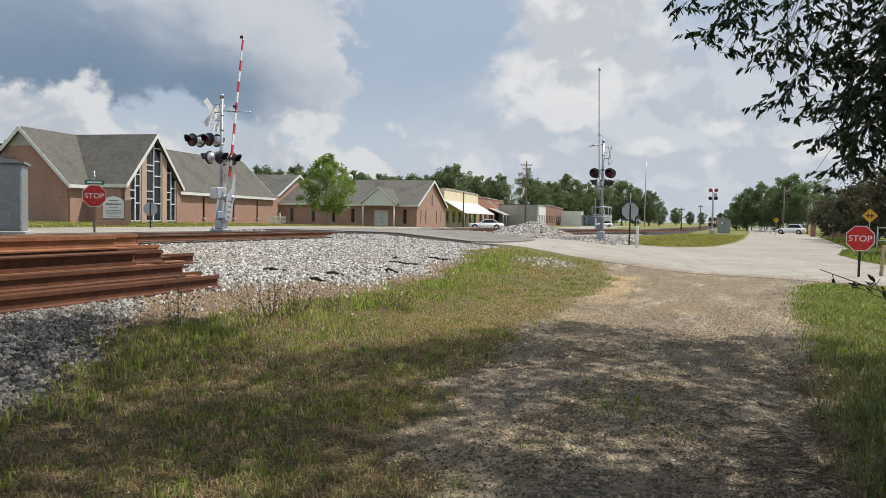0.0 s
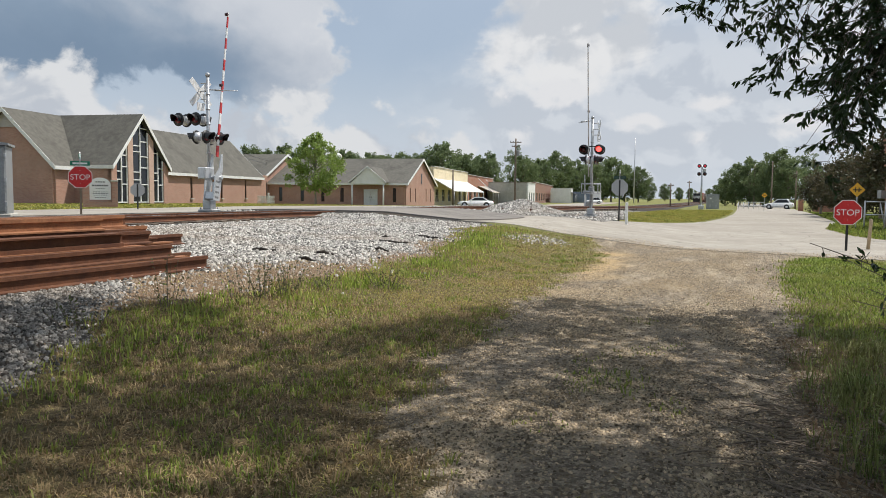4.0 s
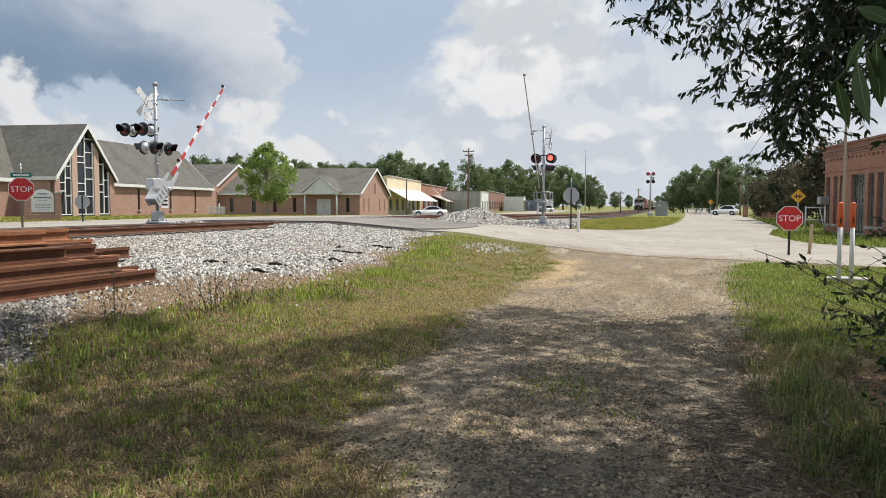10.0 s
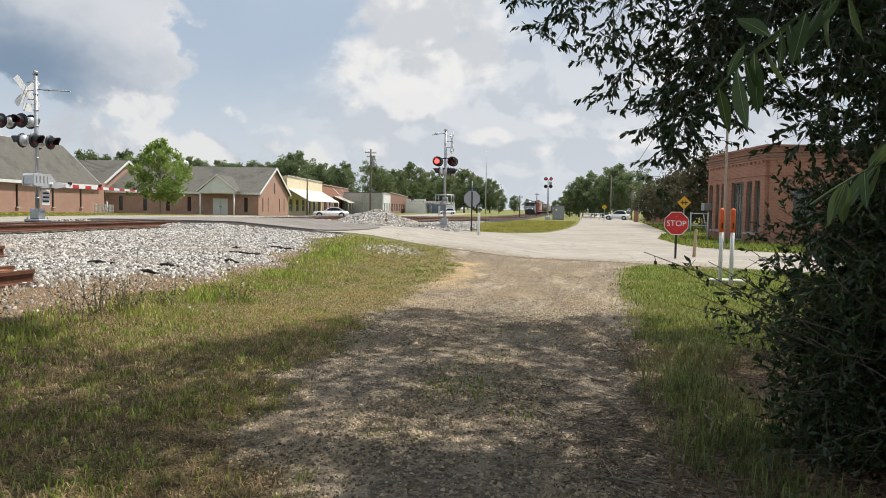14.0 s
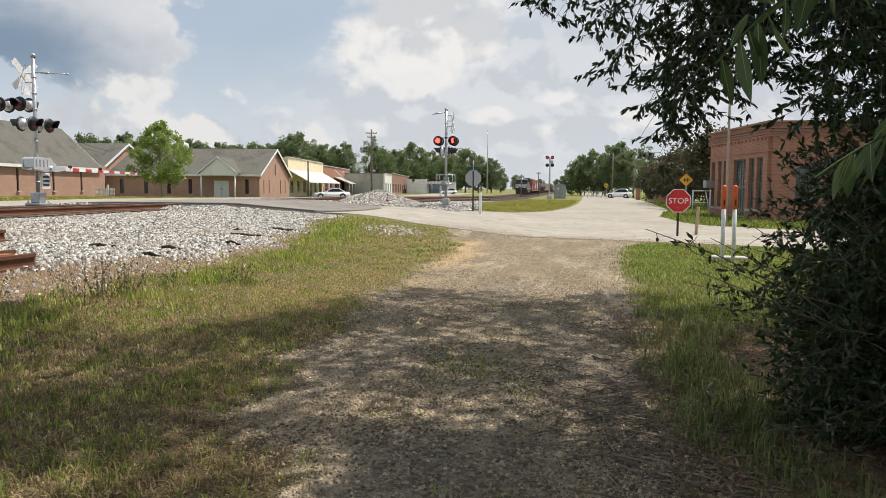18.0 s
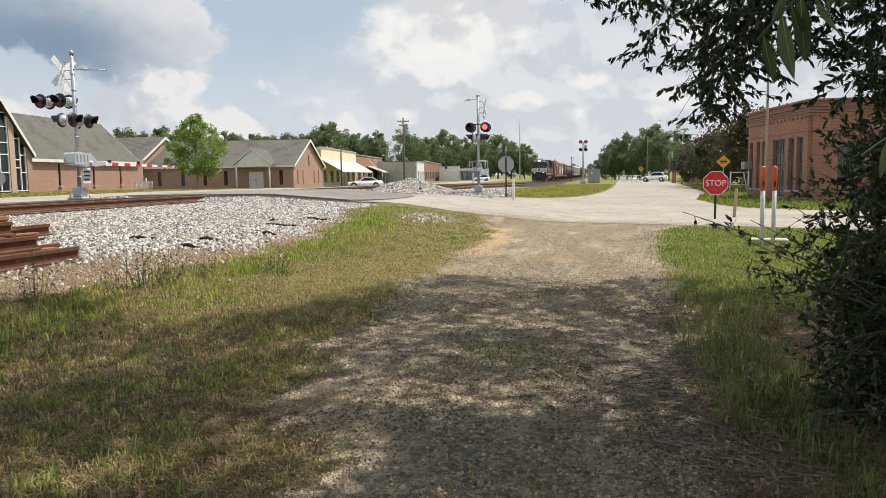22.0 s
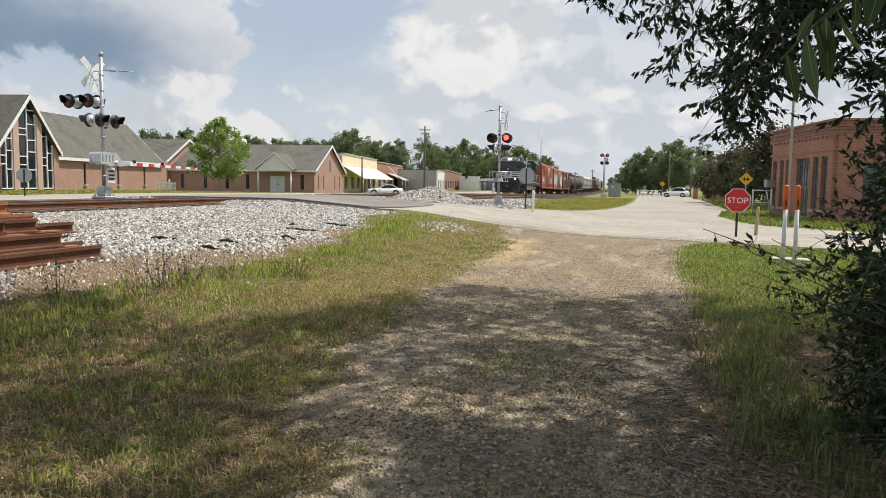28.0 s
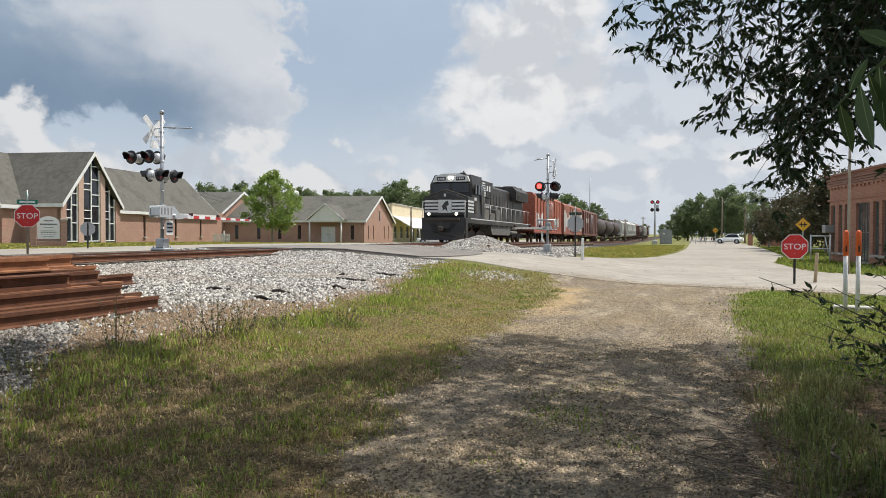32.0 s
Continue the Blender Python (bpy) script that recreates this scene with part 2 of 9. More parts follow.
def brick_mat(name, a, b, mortar, size=0.2):
    """Running bond on upright walls, along whichever way the wall runs."""
    mt, nt, bs = node_mat(name)
    L = nt.links.new
    tc = nt.nodes.new("ShaderNodeTexCoord").outputs["Object"]
    sp, cb = nt.nodes.new("ShaderNodeSeparateXYZ"), nt.nodes.new("ShaderNodeCombineXYZ")
    ad = nt.nodes.new("ShaderNodeMath")
    L(tc, sp.inputs[0])
    L(sp.outputs[0], ad.inputs[0])
    L(sp.outputs[1], ad.inputs[1])
    L(ad.outputs[0], cb.inputs[0])
    L(sp.outputs[2], cb.inputs[1])
    br = nt.nodes.new("ShaderNodeTexBrick")
    L(cb.outputs[0], br.inputs["Vector"])
    br.inputs["Scale"].default_value = 1.0
    br.inputs["Brick Width"].default_value, br.inputs["Row Height"].default_value = size, size * 0.36
    br.inputs["Mortar Size"].default_value = size * 0.045
    br.inputs["Color1"].default_value, br.inputs["Color2"].default_value = (*a, 1), (*b, 1)
    br.inputs["Mortar"].default_value = (*mortar, 1)
    n = _noise(nt, tc, 0.9, 6, 0.6)
    n2 = _noise(nt, tc, 14.0, 3)
    col = _mix(nt, _range(nt, n, 0.35, 0.7, 0.0, 0.35), br.outputs[0], tuple(x * 0.62 for x in a))
    col = _mix(nt, _range(nt, n2, 0.4, 0.65, 0.0, 0.3), col, tuple(min(1, x * 1.25) for x in b))
    L(col, bs.inputs["Base Color"])
    bs.inputs["Roughness"].default_value = 0.88
    _bump(nt, bs, br.outputs[1], -0.4, 0.01)
    return mt


def leaf_mat(name, a, b, rough=0.5, glossy=0.35):
    mt, nt, bs = node_mat(name)
    L = nt.links.new
    rnd = nt.nodes.new("ShaderNodeNewGeometry").outputs["Random Per Island"]
    tc = nt.nodes.new("ShaderNodeTexCoord").outputs["Object"]
    big = _noise(nt, tc, 0.8, 3)
    col = _mix(nt, _range(nt, rnd, 0, 1), a, b)
    col = _mix(nt, _range(nt, big, 0.35, 0.65, 0, 0.5), col, tuple(x * 0.6 for x in a))
    L(col, bs.inputs["Base Color"])
    bs.inputs["Roughness"].default_value = rough
    bs.inputs["Specular IOR Level"].default_value = glossy
    tr = nt.nodes.new("ShaderNodeBsdfTranslucent")
    L(_mix(nt, 0.6, col, tuple(min(1, x * 1.9) for x in b)), tr.inputs[0])
    mx = nt.nodes.new("ShaderNodeMixShader")
    mx.inputs[0].default_value = 0.28
    L(bs.outputs[0], mx.inputs[1])
    L(tr.outputs[0], mx.inputs[2])
    L(mx.outputs[0], nt.nodes["Material Output"].inputs[0])
    return mt


def glass_mat(name, col, rough=0.08):
    mt, nt, bs = node_mat(name)
    tc = nt.nodes.new("ShaderNodeTexCoord").outputs["Object"]
    nt.links.new(_mix(nt, _range(nt, _noise(nt, tc, 1.5, 3), 0.3, 0.7), col, tuple(x * 1.8 for x in col)), bs.inputs["Base Color"])
    bs.inputs["Roughness"].default_value = rough
    bs.inputs["Specular IOR Level"].default_value = 0.6
    return mt


M = {}
M["brick"] = brick_mat("church_brick", (0.34, 0.172, 0.125), (0.46, 0.262, 0.195), (0.40, 0.32, 0.26))
M["brick_red"] = brick_mat("old_red_brick", (0.29, 0.115, 0.072), (0.42, 0.188, 0.12), (0.34, 0.255, 0.20))
M["brick_brown"] = brick_mat("brown_brick", (0.22, 0.10, 0.07), (0.30, 0.15, 0.10), (0.28, 0.22, 0.18))
M["window_brown"] = plain("dark_bronze_frame", (0.045, 0.034, 0.027), (0.07, 0.055, 0.043), 4.0, 0.5, 0.2, 0.05)
M["siding"] = plain("grey_gable_siding", (0.40, 0.37, 0.33), (0.50, 0.46, 0.41), 2.0, 0.75, 0, 0.15, (0.28, 0.25, 0.21), 0.7, 0.4)
M["shingle"] = plain("roof_shingle", (0.085, 0.08, 0.068), (0.15, 0.142, 0.12), 3.0, 0.92, 0, 0.6, (0.045, 0.042, 0.034), 0.45, 0.75)
M["white"] = plain("white_paint", (0.74, 0.74, 0.71), (0.82, 0.82, 0.80), 2.0, 0.55, 0, 0.08, (0.5, 0.48, 0.43), 0.8, 0.3)
M["cream"] = plain("cream_stucco", (0.72, 0.60, 0.39), (0.80, 0.70, 0.50), 1.5, 0.85, 0, 0.2, (0.50, 0.40, 0.26), 0.5, 0.35)
M["grey_wall"] = plain("grey_render", (0.36, 0.36, 0.33), (0.45, 0.44, 0.40), 1.2, 0.9, 0, 0.2, (0.24, 0.23, 0.2), 0.4, 0.5)
M["dark_glass"] = glass_mat("dark_window_glass", (0.012, 0.014, 0.018))
M["pale_glass"] = glass_mat("dull_window_glass", (0.05, 0.057, 0.057), 0.15)
M["stucco_panel"] = plain("pink_stone_panel", (0.47, 0.32, 0.25), (0.55, 0.39, 0.31), 3.0, 0.85, 0, 0.2)
M["galv"] = plain("galvanised_steel", (0.42, 0.43, 0.44), (0.56, 0.57, 0.58), 5.0, 0.42, 0.75, 0.08, (0.3, 0.3, 0.3), 2.0, 0.4)
M["alu_case"] = plain("grey_painted_metal", (0.27, 0.285, 0.29), (0.34, 0.355, 0.36), 3.0, 0.45, 0.2, 0.05, (0.3, 0.29, 0.27), 1.0, 0.35)
M["black"] = plain("black_enamel", (0.012, 0.012, 0.013), (0.022, 0.022, 0.024), 4.0, 0.42, 0, 0.05)
M["rust"] = plain("rusty_rail_steel", (0.11, 0.045, 0.024), (0.20, 0.083, 0.04), 7.0, 0.82, 0.15, 0.35, (0.075, 0.032, 0.022), 1.4, 0.75)
M["rust_light"] = plain("light_rust", (0.27, 0.115, 0.055), (0.42, 0.19, 0.09), 6.0, 0.85, 0.1, 0.3, (0.14, 0.06, 0.035), 1.1, 0.6)
M["rail_top"] = plain("worn_rail_head", (0.30, 0.27, 0.25), (0.42, 0.39, 0.37), 8.0, 0.35, 0.8, 0.05)
M["sleeper"] = plain("weathered_sleeper", (0.10, 0.075, 0.055), (0.17, 0.135, 0.105), 5.0, 0.95, 0, 0.5, vary=0.25)
M["stop_red"] = plain("stop_sign_red", (0.52, 0.018, 0.022), (0.58, 0.03, 0.03), 3.0, 0.4, 0, 0.02)
M["sign_white"] = plain("sign_white", (0.78, 0.78, 0.77), (0.84, 0.84, 0.83), 3.0, 0.45, 0, 0.02)
M["sign_back"] = plain("bare_sign_aluminium", (0.34, 0.35, 0.36), (0.42, 0.43, 0.44), 4.0, 0.5, 0.4, 0.04)
M["sign_green"] = plain("sign_green", (0.01, 0.16, 0.10), (0.015, 0.20, 0.13), 3.0, 0.45, 0, 0.02)
M["sign_yellow"] = plain("sign_yellow", (0.75, 0.38, 0.02), (0.82, 0.44, 0.03), 3.0, 0.5, 0, 0.02)
M["orange"] = plain("marker_orange", (0.85, 0.13, 0.03), (0.9, 0.18, 0.05), 4.0, 0.55, 0, 0.03)
M["wood_pole"] = plain("creosoted_pole", (0.16, 0.12, 0.09), (0.25, 0.20, 0.155), 4.0, 0.9, 0, 0.3)
M["wood_post"] = plain("weathered_post", (0.40, 0.30, 0.19), (0.50, 0.39, 0.26), 5.0, 0.9, 0, 0.3, (0.2, 0.16, 0.12), 2, 0.5)
M["bark"] = plain("bark", (0.13, 0.105, 0.08), (0.22, 0.18, 0.14), 9.0, 0.95, 0, 0.8)
M["bark_pale"] = plain("pale_bark", (0.28, 0.24, 0.19), (0.38, 0.33, 0.27), 9.0, 0.95, 0, 0.6)
M["tyre"] = plain("tyre_rubber", (0.018, 0.018, 0.018), (0.03, 0.03, 0.03), 6.0, 0.85, 0, 0.1)
M["car_white"] = plain("white_car_paint", (0.88, 0.88, 0.88), (0.90, 0.90, 0.90), 1.0, 0.35, 0, 0.0)
M["chrome"] = plain("wheel_alloy", (0.55, 0.56, 0.57), (0.62, 0.63, 0.64), 4.0, 0.3, 0.8, 0.02)
M["lamp_red"] = plain("unlit_red_lens", (0.045, 0.008, 0.008), (0.06, 0.012, 0.010), 8.0, 0.25, 0, 0.02)
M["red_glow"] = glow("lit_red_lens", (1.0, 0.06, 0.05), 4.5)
M["head_glow"] = glow("headlight", (1.0, 0.93, 0.78), 3.5)
M["tail_red"] = plain("tail_lamp_red", (0.35, 0.01, 0.01), (0.4, 0.02, 0.02), 6, 0.2, 0, 0)
M["concrete"] = plain("concrete", (0.42, 0.40, 0.36), (0.52, 0.50, 0.45), 3.0, 0.9, 0, 0.3, (0.25, 0.24, 0.21), 0.7, 0.5)
M["stripe_red"] = plain("gate_stripe_red", (0.50, 0.03, 0.03), (0.56, 0.05, 0.05), 5, 0.45, 0, 0.02)
M["insulator"] = plain("grey_insulator", (0.2, 0.2, 0.2), (0.28, 0.28, 0.28), 5, 0.5, 0, 0.05)


# ---- building helpers ----
def part(name, bm, material, parent=None, label="", m=None):
    """Links a bmesh as one mesh object, under a thing or part if one is given."""
    me = bpy.data.meshes.new(name)
    bm.to_mesh(me)
    bm.free()
    for mt in (material if isinstance(material, (list, tuple)) else [material]):
        me.materials.append(mt)
    ob = new(name, me)
    if parent is not None:
        ob.parent = parent
    if m is not None:
        ob.matrix_basis = m
    if label:
        ob["label"] = label
    return ob


def thing(name, m, label, category, group="", kind=""):
    ob = new(name)
    ob.empty_display_size = 0.2
    ob.matrix_basis = m
    return tagged(ob, label, category, group, kind)


def box(bm, c, s, bevel=0.0, rz=0.0, mi=0, rx=0.0, ry=0.0):
    """A box of size s with its middle at c."""
    t = bmesh.new()
    bmesh.ops.create_cube(t, size=1.0, matrix=Matrix.Diagonal((*s, 1)))
    if bevel:
        bmesh.ops.bevel(t, geom=t.edges[:], offset=bevel, segments=1, affect="EDGES")
    bmesh.ops.transform(t, matrix=pose(*c, rx, ry, rz), verts=t.verts)
    _join(bm, t, mi)


def _join(bm, t, mi=0):
    vs = [bm.verts.new(v.co) for v in t.verts]
    for v, i in zip(t.verts, range(len(vs))):
        v.index = i
    for f in t.faces:
        try:
            nf = bm.faces.new([vs[v.index] for v in f.verts])
            nf.material_index, nf.smooth = mi, f.smooth
        except ValueError:
            pass
    t.free()


def tube(bm, p0, p1, r0, r1=None, n=10, mi=0, caps=True, smooth=True):
    r1 = r0 if r1 is None else r1
    p0, p1 = Vector(p0), Vector(p1)
    q = (p1 - p0).to_track_quat("Z", "Y")
    rings = []
    for p, r in ((p0, r0), (p1, r1)):
        rings.append([bm.verts.new(p + q @ Vector((r * math.cos(2 * math.pi * k / n), r * math.sin(2 * math.pi * k / n), 0))) for k in range(n)])
    for k in range(n):
        f = bm.faces.new((rings[0][k], rings[0][(k + 1) % n], rings[1][(k + 1) % n], rings[1][k]))
        f.smooth, f.material_index = smooth, mi
    if caps:
        for ring in (list(reversed(rings[0])), rings[1]):
            bm.faces.new(ring).material_index = mi


def slab(bm, pts, axis, lo, hi, mi=0):
    """A flat outline pushed through from lo to hi along an axis (0 x, 1 y, 2 z). pts give the two other coordinates in order."""
    def at(p, d):
        v = list(p)
        v.insert(axis, d)
        return v
    a, b = [bm.verts.new(at(p, lo)) for p in pts], [bm.verts.new(at(p, hi)) for p in pts]
    n = len(pts)
    fs = [bm.faces.new(a), bm.faces.new(list(reversed(b)))]
    for k in range(n):
        fs.append(bm.faces.new((a[k], b[k], b[(k + 1) % n], a[(k + 1) % n])))
    for f in fs:
        f.material_index = mi
    bmesh.ops.recalc_face_normals(bm, faces=fs)


def lathe(bm, profile, n=16, mi=0, origin=(0, 0, 0), axis="Z"):
    """A turned shape: profile rows are radius and height."""
    rot = {"Z": Matrix.Identity(3), "Y": Matrix.Rotation(radians(-90), 3, "X"), "X": Matrix.Rotation(radians(90), 3, "Y")}[axis]
    rings = []
    for r, h in profile:
        rings.append([bm.verts.new(Vector(origin) + rot @ Vector((r * math.cos(2 * math.pi * k / n), r * math.sin(2 * math.pi * k / n), h))) for k in range(n)])
    for a, b in zip(rings, rings[1:]):
        for k in range(n):
            f = bm.faces.new((a[k], a[(k + 1) % n], b[(k + 1) % n], b[k]))
            f.smooth, f.material_index = True, mi
    for ring in (list(reversed(rings[0])), rings[-1]):
        bm.faces.new(ring).material_index = mi


def raw_mesh(name, verts, faces, material, smooth=False):
    """A mesh from arrays: faces all with the same number of corners."""
    verts, faces = np.asarray(verts, np.float32), np.asarray(faces, np.int32)
    me = bpy.data.meshes.new(name)
    k = faces.shape[1]
    me.vertices.add(len(verts))
    me.vertices.foreach_set("co", verts.ravel())
    me.loops.add(faces.size)
    me.loops.foreach_set("vertex_index", faces.ravel())
    me.polygons.add(len(faces))
    me.polygons.foreach_set("loop_start", np.arange(0, faces.size, k, dtype=np.int32))
    if smooth:
        me.polygons.foreach_set("use_smooth", np.ones(len(faces), bool))
    me.update(calc_edges=True)
    me.materials.append(material)
    return me


def text_mesh(body, height, material, name, parent, m, label=""):
    cu = bpy.data.curves.new(name, "FONT")
    cu.body, cu.size, cu.align_x, cu.align_y, cu.extrude = body, height, "CENTER", "CENTER", 0.002
    tmp = bpy.data.objects.new("tmp", cu)
    scene.collection.objects.link(tmp)
    me = bpy.data.meshes.new_from_object(tmp.evaluated_get(bpy.context.evaluated_depsgraph_get()))
    bpy.data.objects.remove(tmp)
    bpy.data.curves.remove(cu)
    me.materials.clear()
    me.materials.append(material)
    ob = new(name, me)
    ob.parent, ob.matrix_basis = parent, m
    if label:
        ob["label"] = label
    return ob


AXIS = 21.8          # the tracks' bearing from the first view, degrees to the right
GRID = 8.8           # turn of the town's buildings against the tracks, degrees


def polar(az, r, z=0.0):
    a = radians(az - AXIS)
    return Vector((r * math.sin(a), r * math.cos(a), z))


def facing(p, rz):
    return pose(p[0], p[1], p[2], 0, 0, rz)


# ---- ground ----
RNG = np.random.default_rng(7)
TRACK, SIDING = -15.0, -10.5


def rail_z(y):
    return np.interp(y, [-200, 0, 50, 90, 150, 230, 900], [1.0, 0.98, 0.95, 0.58, 0.10, -0.02, -0.02])


def ground_z(x, y):
    """Height of the ground: level by the drive, up the ballast bank to the tracks, and across to the town."""
    x, y = np.asarray(x, float), np.asarray(y, float)
    rz = rail_z(y)
    start = np.interp(y, [15, 28], [-4.5, -1.0])
    shelf = np.maximum(rz - np.interp(y, [18, 26, 46, 70], [0.52, 0.30, 0.32, 0.48]), -0.02)
    town = np.interp(y, [0, 43, 67, 97, 140], [0.76, 0.76, 0.57, 0.15, 0.0])
    k1 = np.clip((start - x) / (start + 8.5), 0, 1)
    k1 = k1 * k1 * (3 - 2 * k1)
    k2 = np.clip((-8.5 - x) / 3.6, 0, 1)
    k3 = np.clip((-16.9 - x) / 0.8, 0, 1)
    k4 = np.clip((-18.8 - x) / 3.0, 0, 1)
    z = shelf * k1 + (rz - 0.25 - shelf) * k2 + 0.16 * k3 + (town - (rz - 0.09)) * k4
    cross = np.clip((y - 22.5) / 2.6, 0, 1) * np.clip((37.0 - y) / 2.6, 0, 1)
    cross = cross * cross * (3 - 2 * cross)
    deck = rz - 0.03 - np.clip((x + 12.2) * 0.085, 0, 9) - np.clip((-17.8 - x) * 0.05, 0, 9)
    z = z + cross * np.maximum(deck - z, 0) * (x > -40)
    bumps = 0.03 * np.sin(x * 0.9 + 1.3 * np.sin(y * 0.31)) * np.sin(y * 0.7 + x * 0.23) * np.clip((x + 8) / 5, 0, 1)
    return z + bumps * np.clip(1 - np.hypot(x, y) / 60, 0, 1)


def gz(x, y):
    return float(ground_z(x, y))


def sheet(name, xs, ys, material, lift=0.0, zfun=None):
    """A draped sheet over a grid of lines."""
    X, Y = np.meshgrid(xs, ys)
    Z = (ground_z(X, Y) if zfun is None else zfun(X, Y)) + lift
    v = np.stack([X, Y, Z], -1).reshape(-1, 3)
    nx, ny = len(xs), len(ys)
    i = np.arange((ny - 1) * (nx - 1))
    a = (i // (nx - 1)) * nx + i % (nx - 1)
    f = np.stack([a, a + 1, a + nx + 1, a + nx], -1)
    return new(name, raw_mesh(name, v, f, material, True))


def drive_edges(y):
    return np.interp(y, [0, 3.5, 4.7, 7, 11, 15, 20, 24], [-1.3, -1.3, -2.2, -2.55, -2.85, -2.95, -3.1, -4.2]), np.interp(y, [0, 12, 18, 22.5, 25], [0.75, 0.85, 1.1, 2.0, 4.5])


def wobble(x, y, s):
    return 0.5 * (np.sin(x * s + 2.1 * np.sin(y * s * 0.6)) + np.sin(y * s * 1.3 + 1.7 * np.sin(x * s * 0.7)))


def ballast_edge(y):
    return np.interp(y, [0, 3, 5.2, 5.9, 6.6, 7.5, 8.9, 9.9, 10.8, 11.7, 13.5, 16.2, 18.8, 21, 22.7, 30, 36, 60], [-4.6, -4.9, -5.8, -6.3, -7.0, -7.6, -7.8, -7.4, -7.2, -7.0, -6.9, -7.0, -7.5, -8.0, -7.8, -8.0, -4.9, -7.6])


def soil(x, y):
    """How far the spot is bare brown soil: at the ballast's foot, and under the shrub."""
    rim = np.interp(y, [3, 5, 6, 7, 9, 11.8, 15.5, 19, 22], [-5.6, -5.75, -6.2, -6.4, -6.3, -6.25, -6.35, -6.95, -7.4]) + 0.18 * wobble(x, y, 2.9)
    foot = np.clip((rim - x) / 0.35 + 0.3, 0, 1) * np.clip((x - ballast_edge(y)) / 0.8 + 1.0, 0, 1) * np.clip((y - 4.5) / 2, 0, 1) * np.clip((20.5 - y) / 2, 0, 1)
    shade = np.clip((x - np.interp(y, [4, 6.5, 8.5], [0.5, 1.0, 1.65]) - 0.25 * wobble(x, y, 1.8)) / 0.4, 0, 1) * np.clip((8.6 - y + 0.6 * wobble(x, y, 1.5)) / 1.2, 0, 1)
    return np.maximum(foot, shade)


def sandy(x, y):
    """The bare yellow sand at the drive's left edge, short of the road."""
    return np.clip(1.3 - np.hypot((x + 2.9 + 0.04 * (y - 17)) / 0.8, (y - 17.5) / 5.0) + 0.4 * wobble(x, y, 2.1), 0, 1)


def zones(x, y):
    """How far each spot is gravel drive, and how far ballast: 0 to 1."""
    lo, hi = drive_edges(y)
    w = 0.16 * wobble(x, y, 2.3) + 0.1 * wobble(x, y, 6.1)
    d = np.minimum(x - lo, hi - x) + w
    drive = np.clip(d / 1.1 + 0.5, 0, 1) * (y < 27)
    edge = ballast_edge(y)
    ball = np.clip((edge - x + 0.35 * wobble(x, y, 1.7) + 0.15 * wobble(x, y, 5.0)) / 0.8 + 0.5, 0, 1) * np.clip((x + 19.6) / 0.8, 0, 1)
    return drive, ball


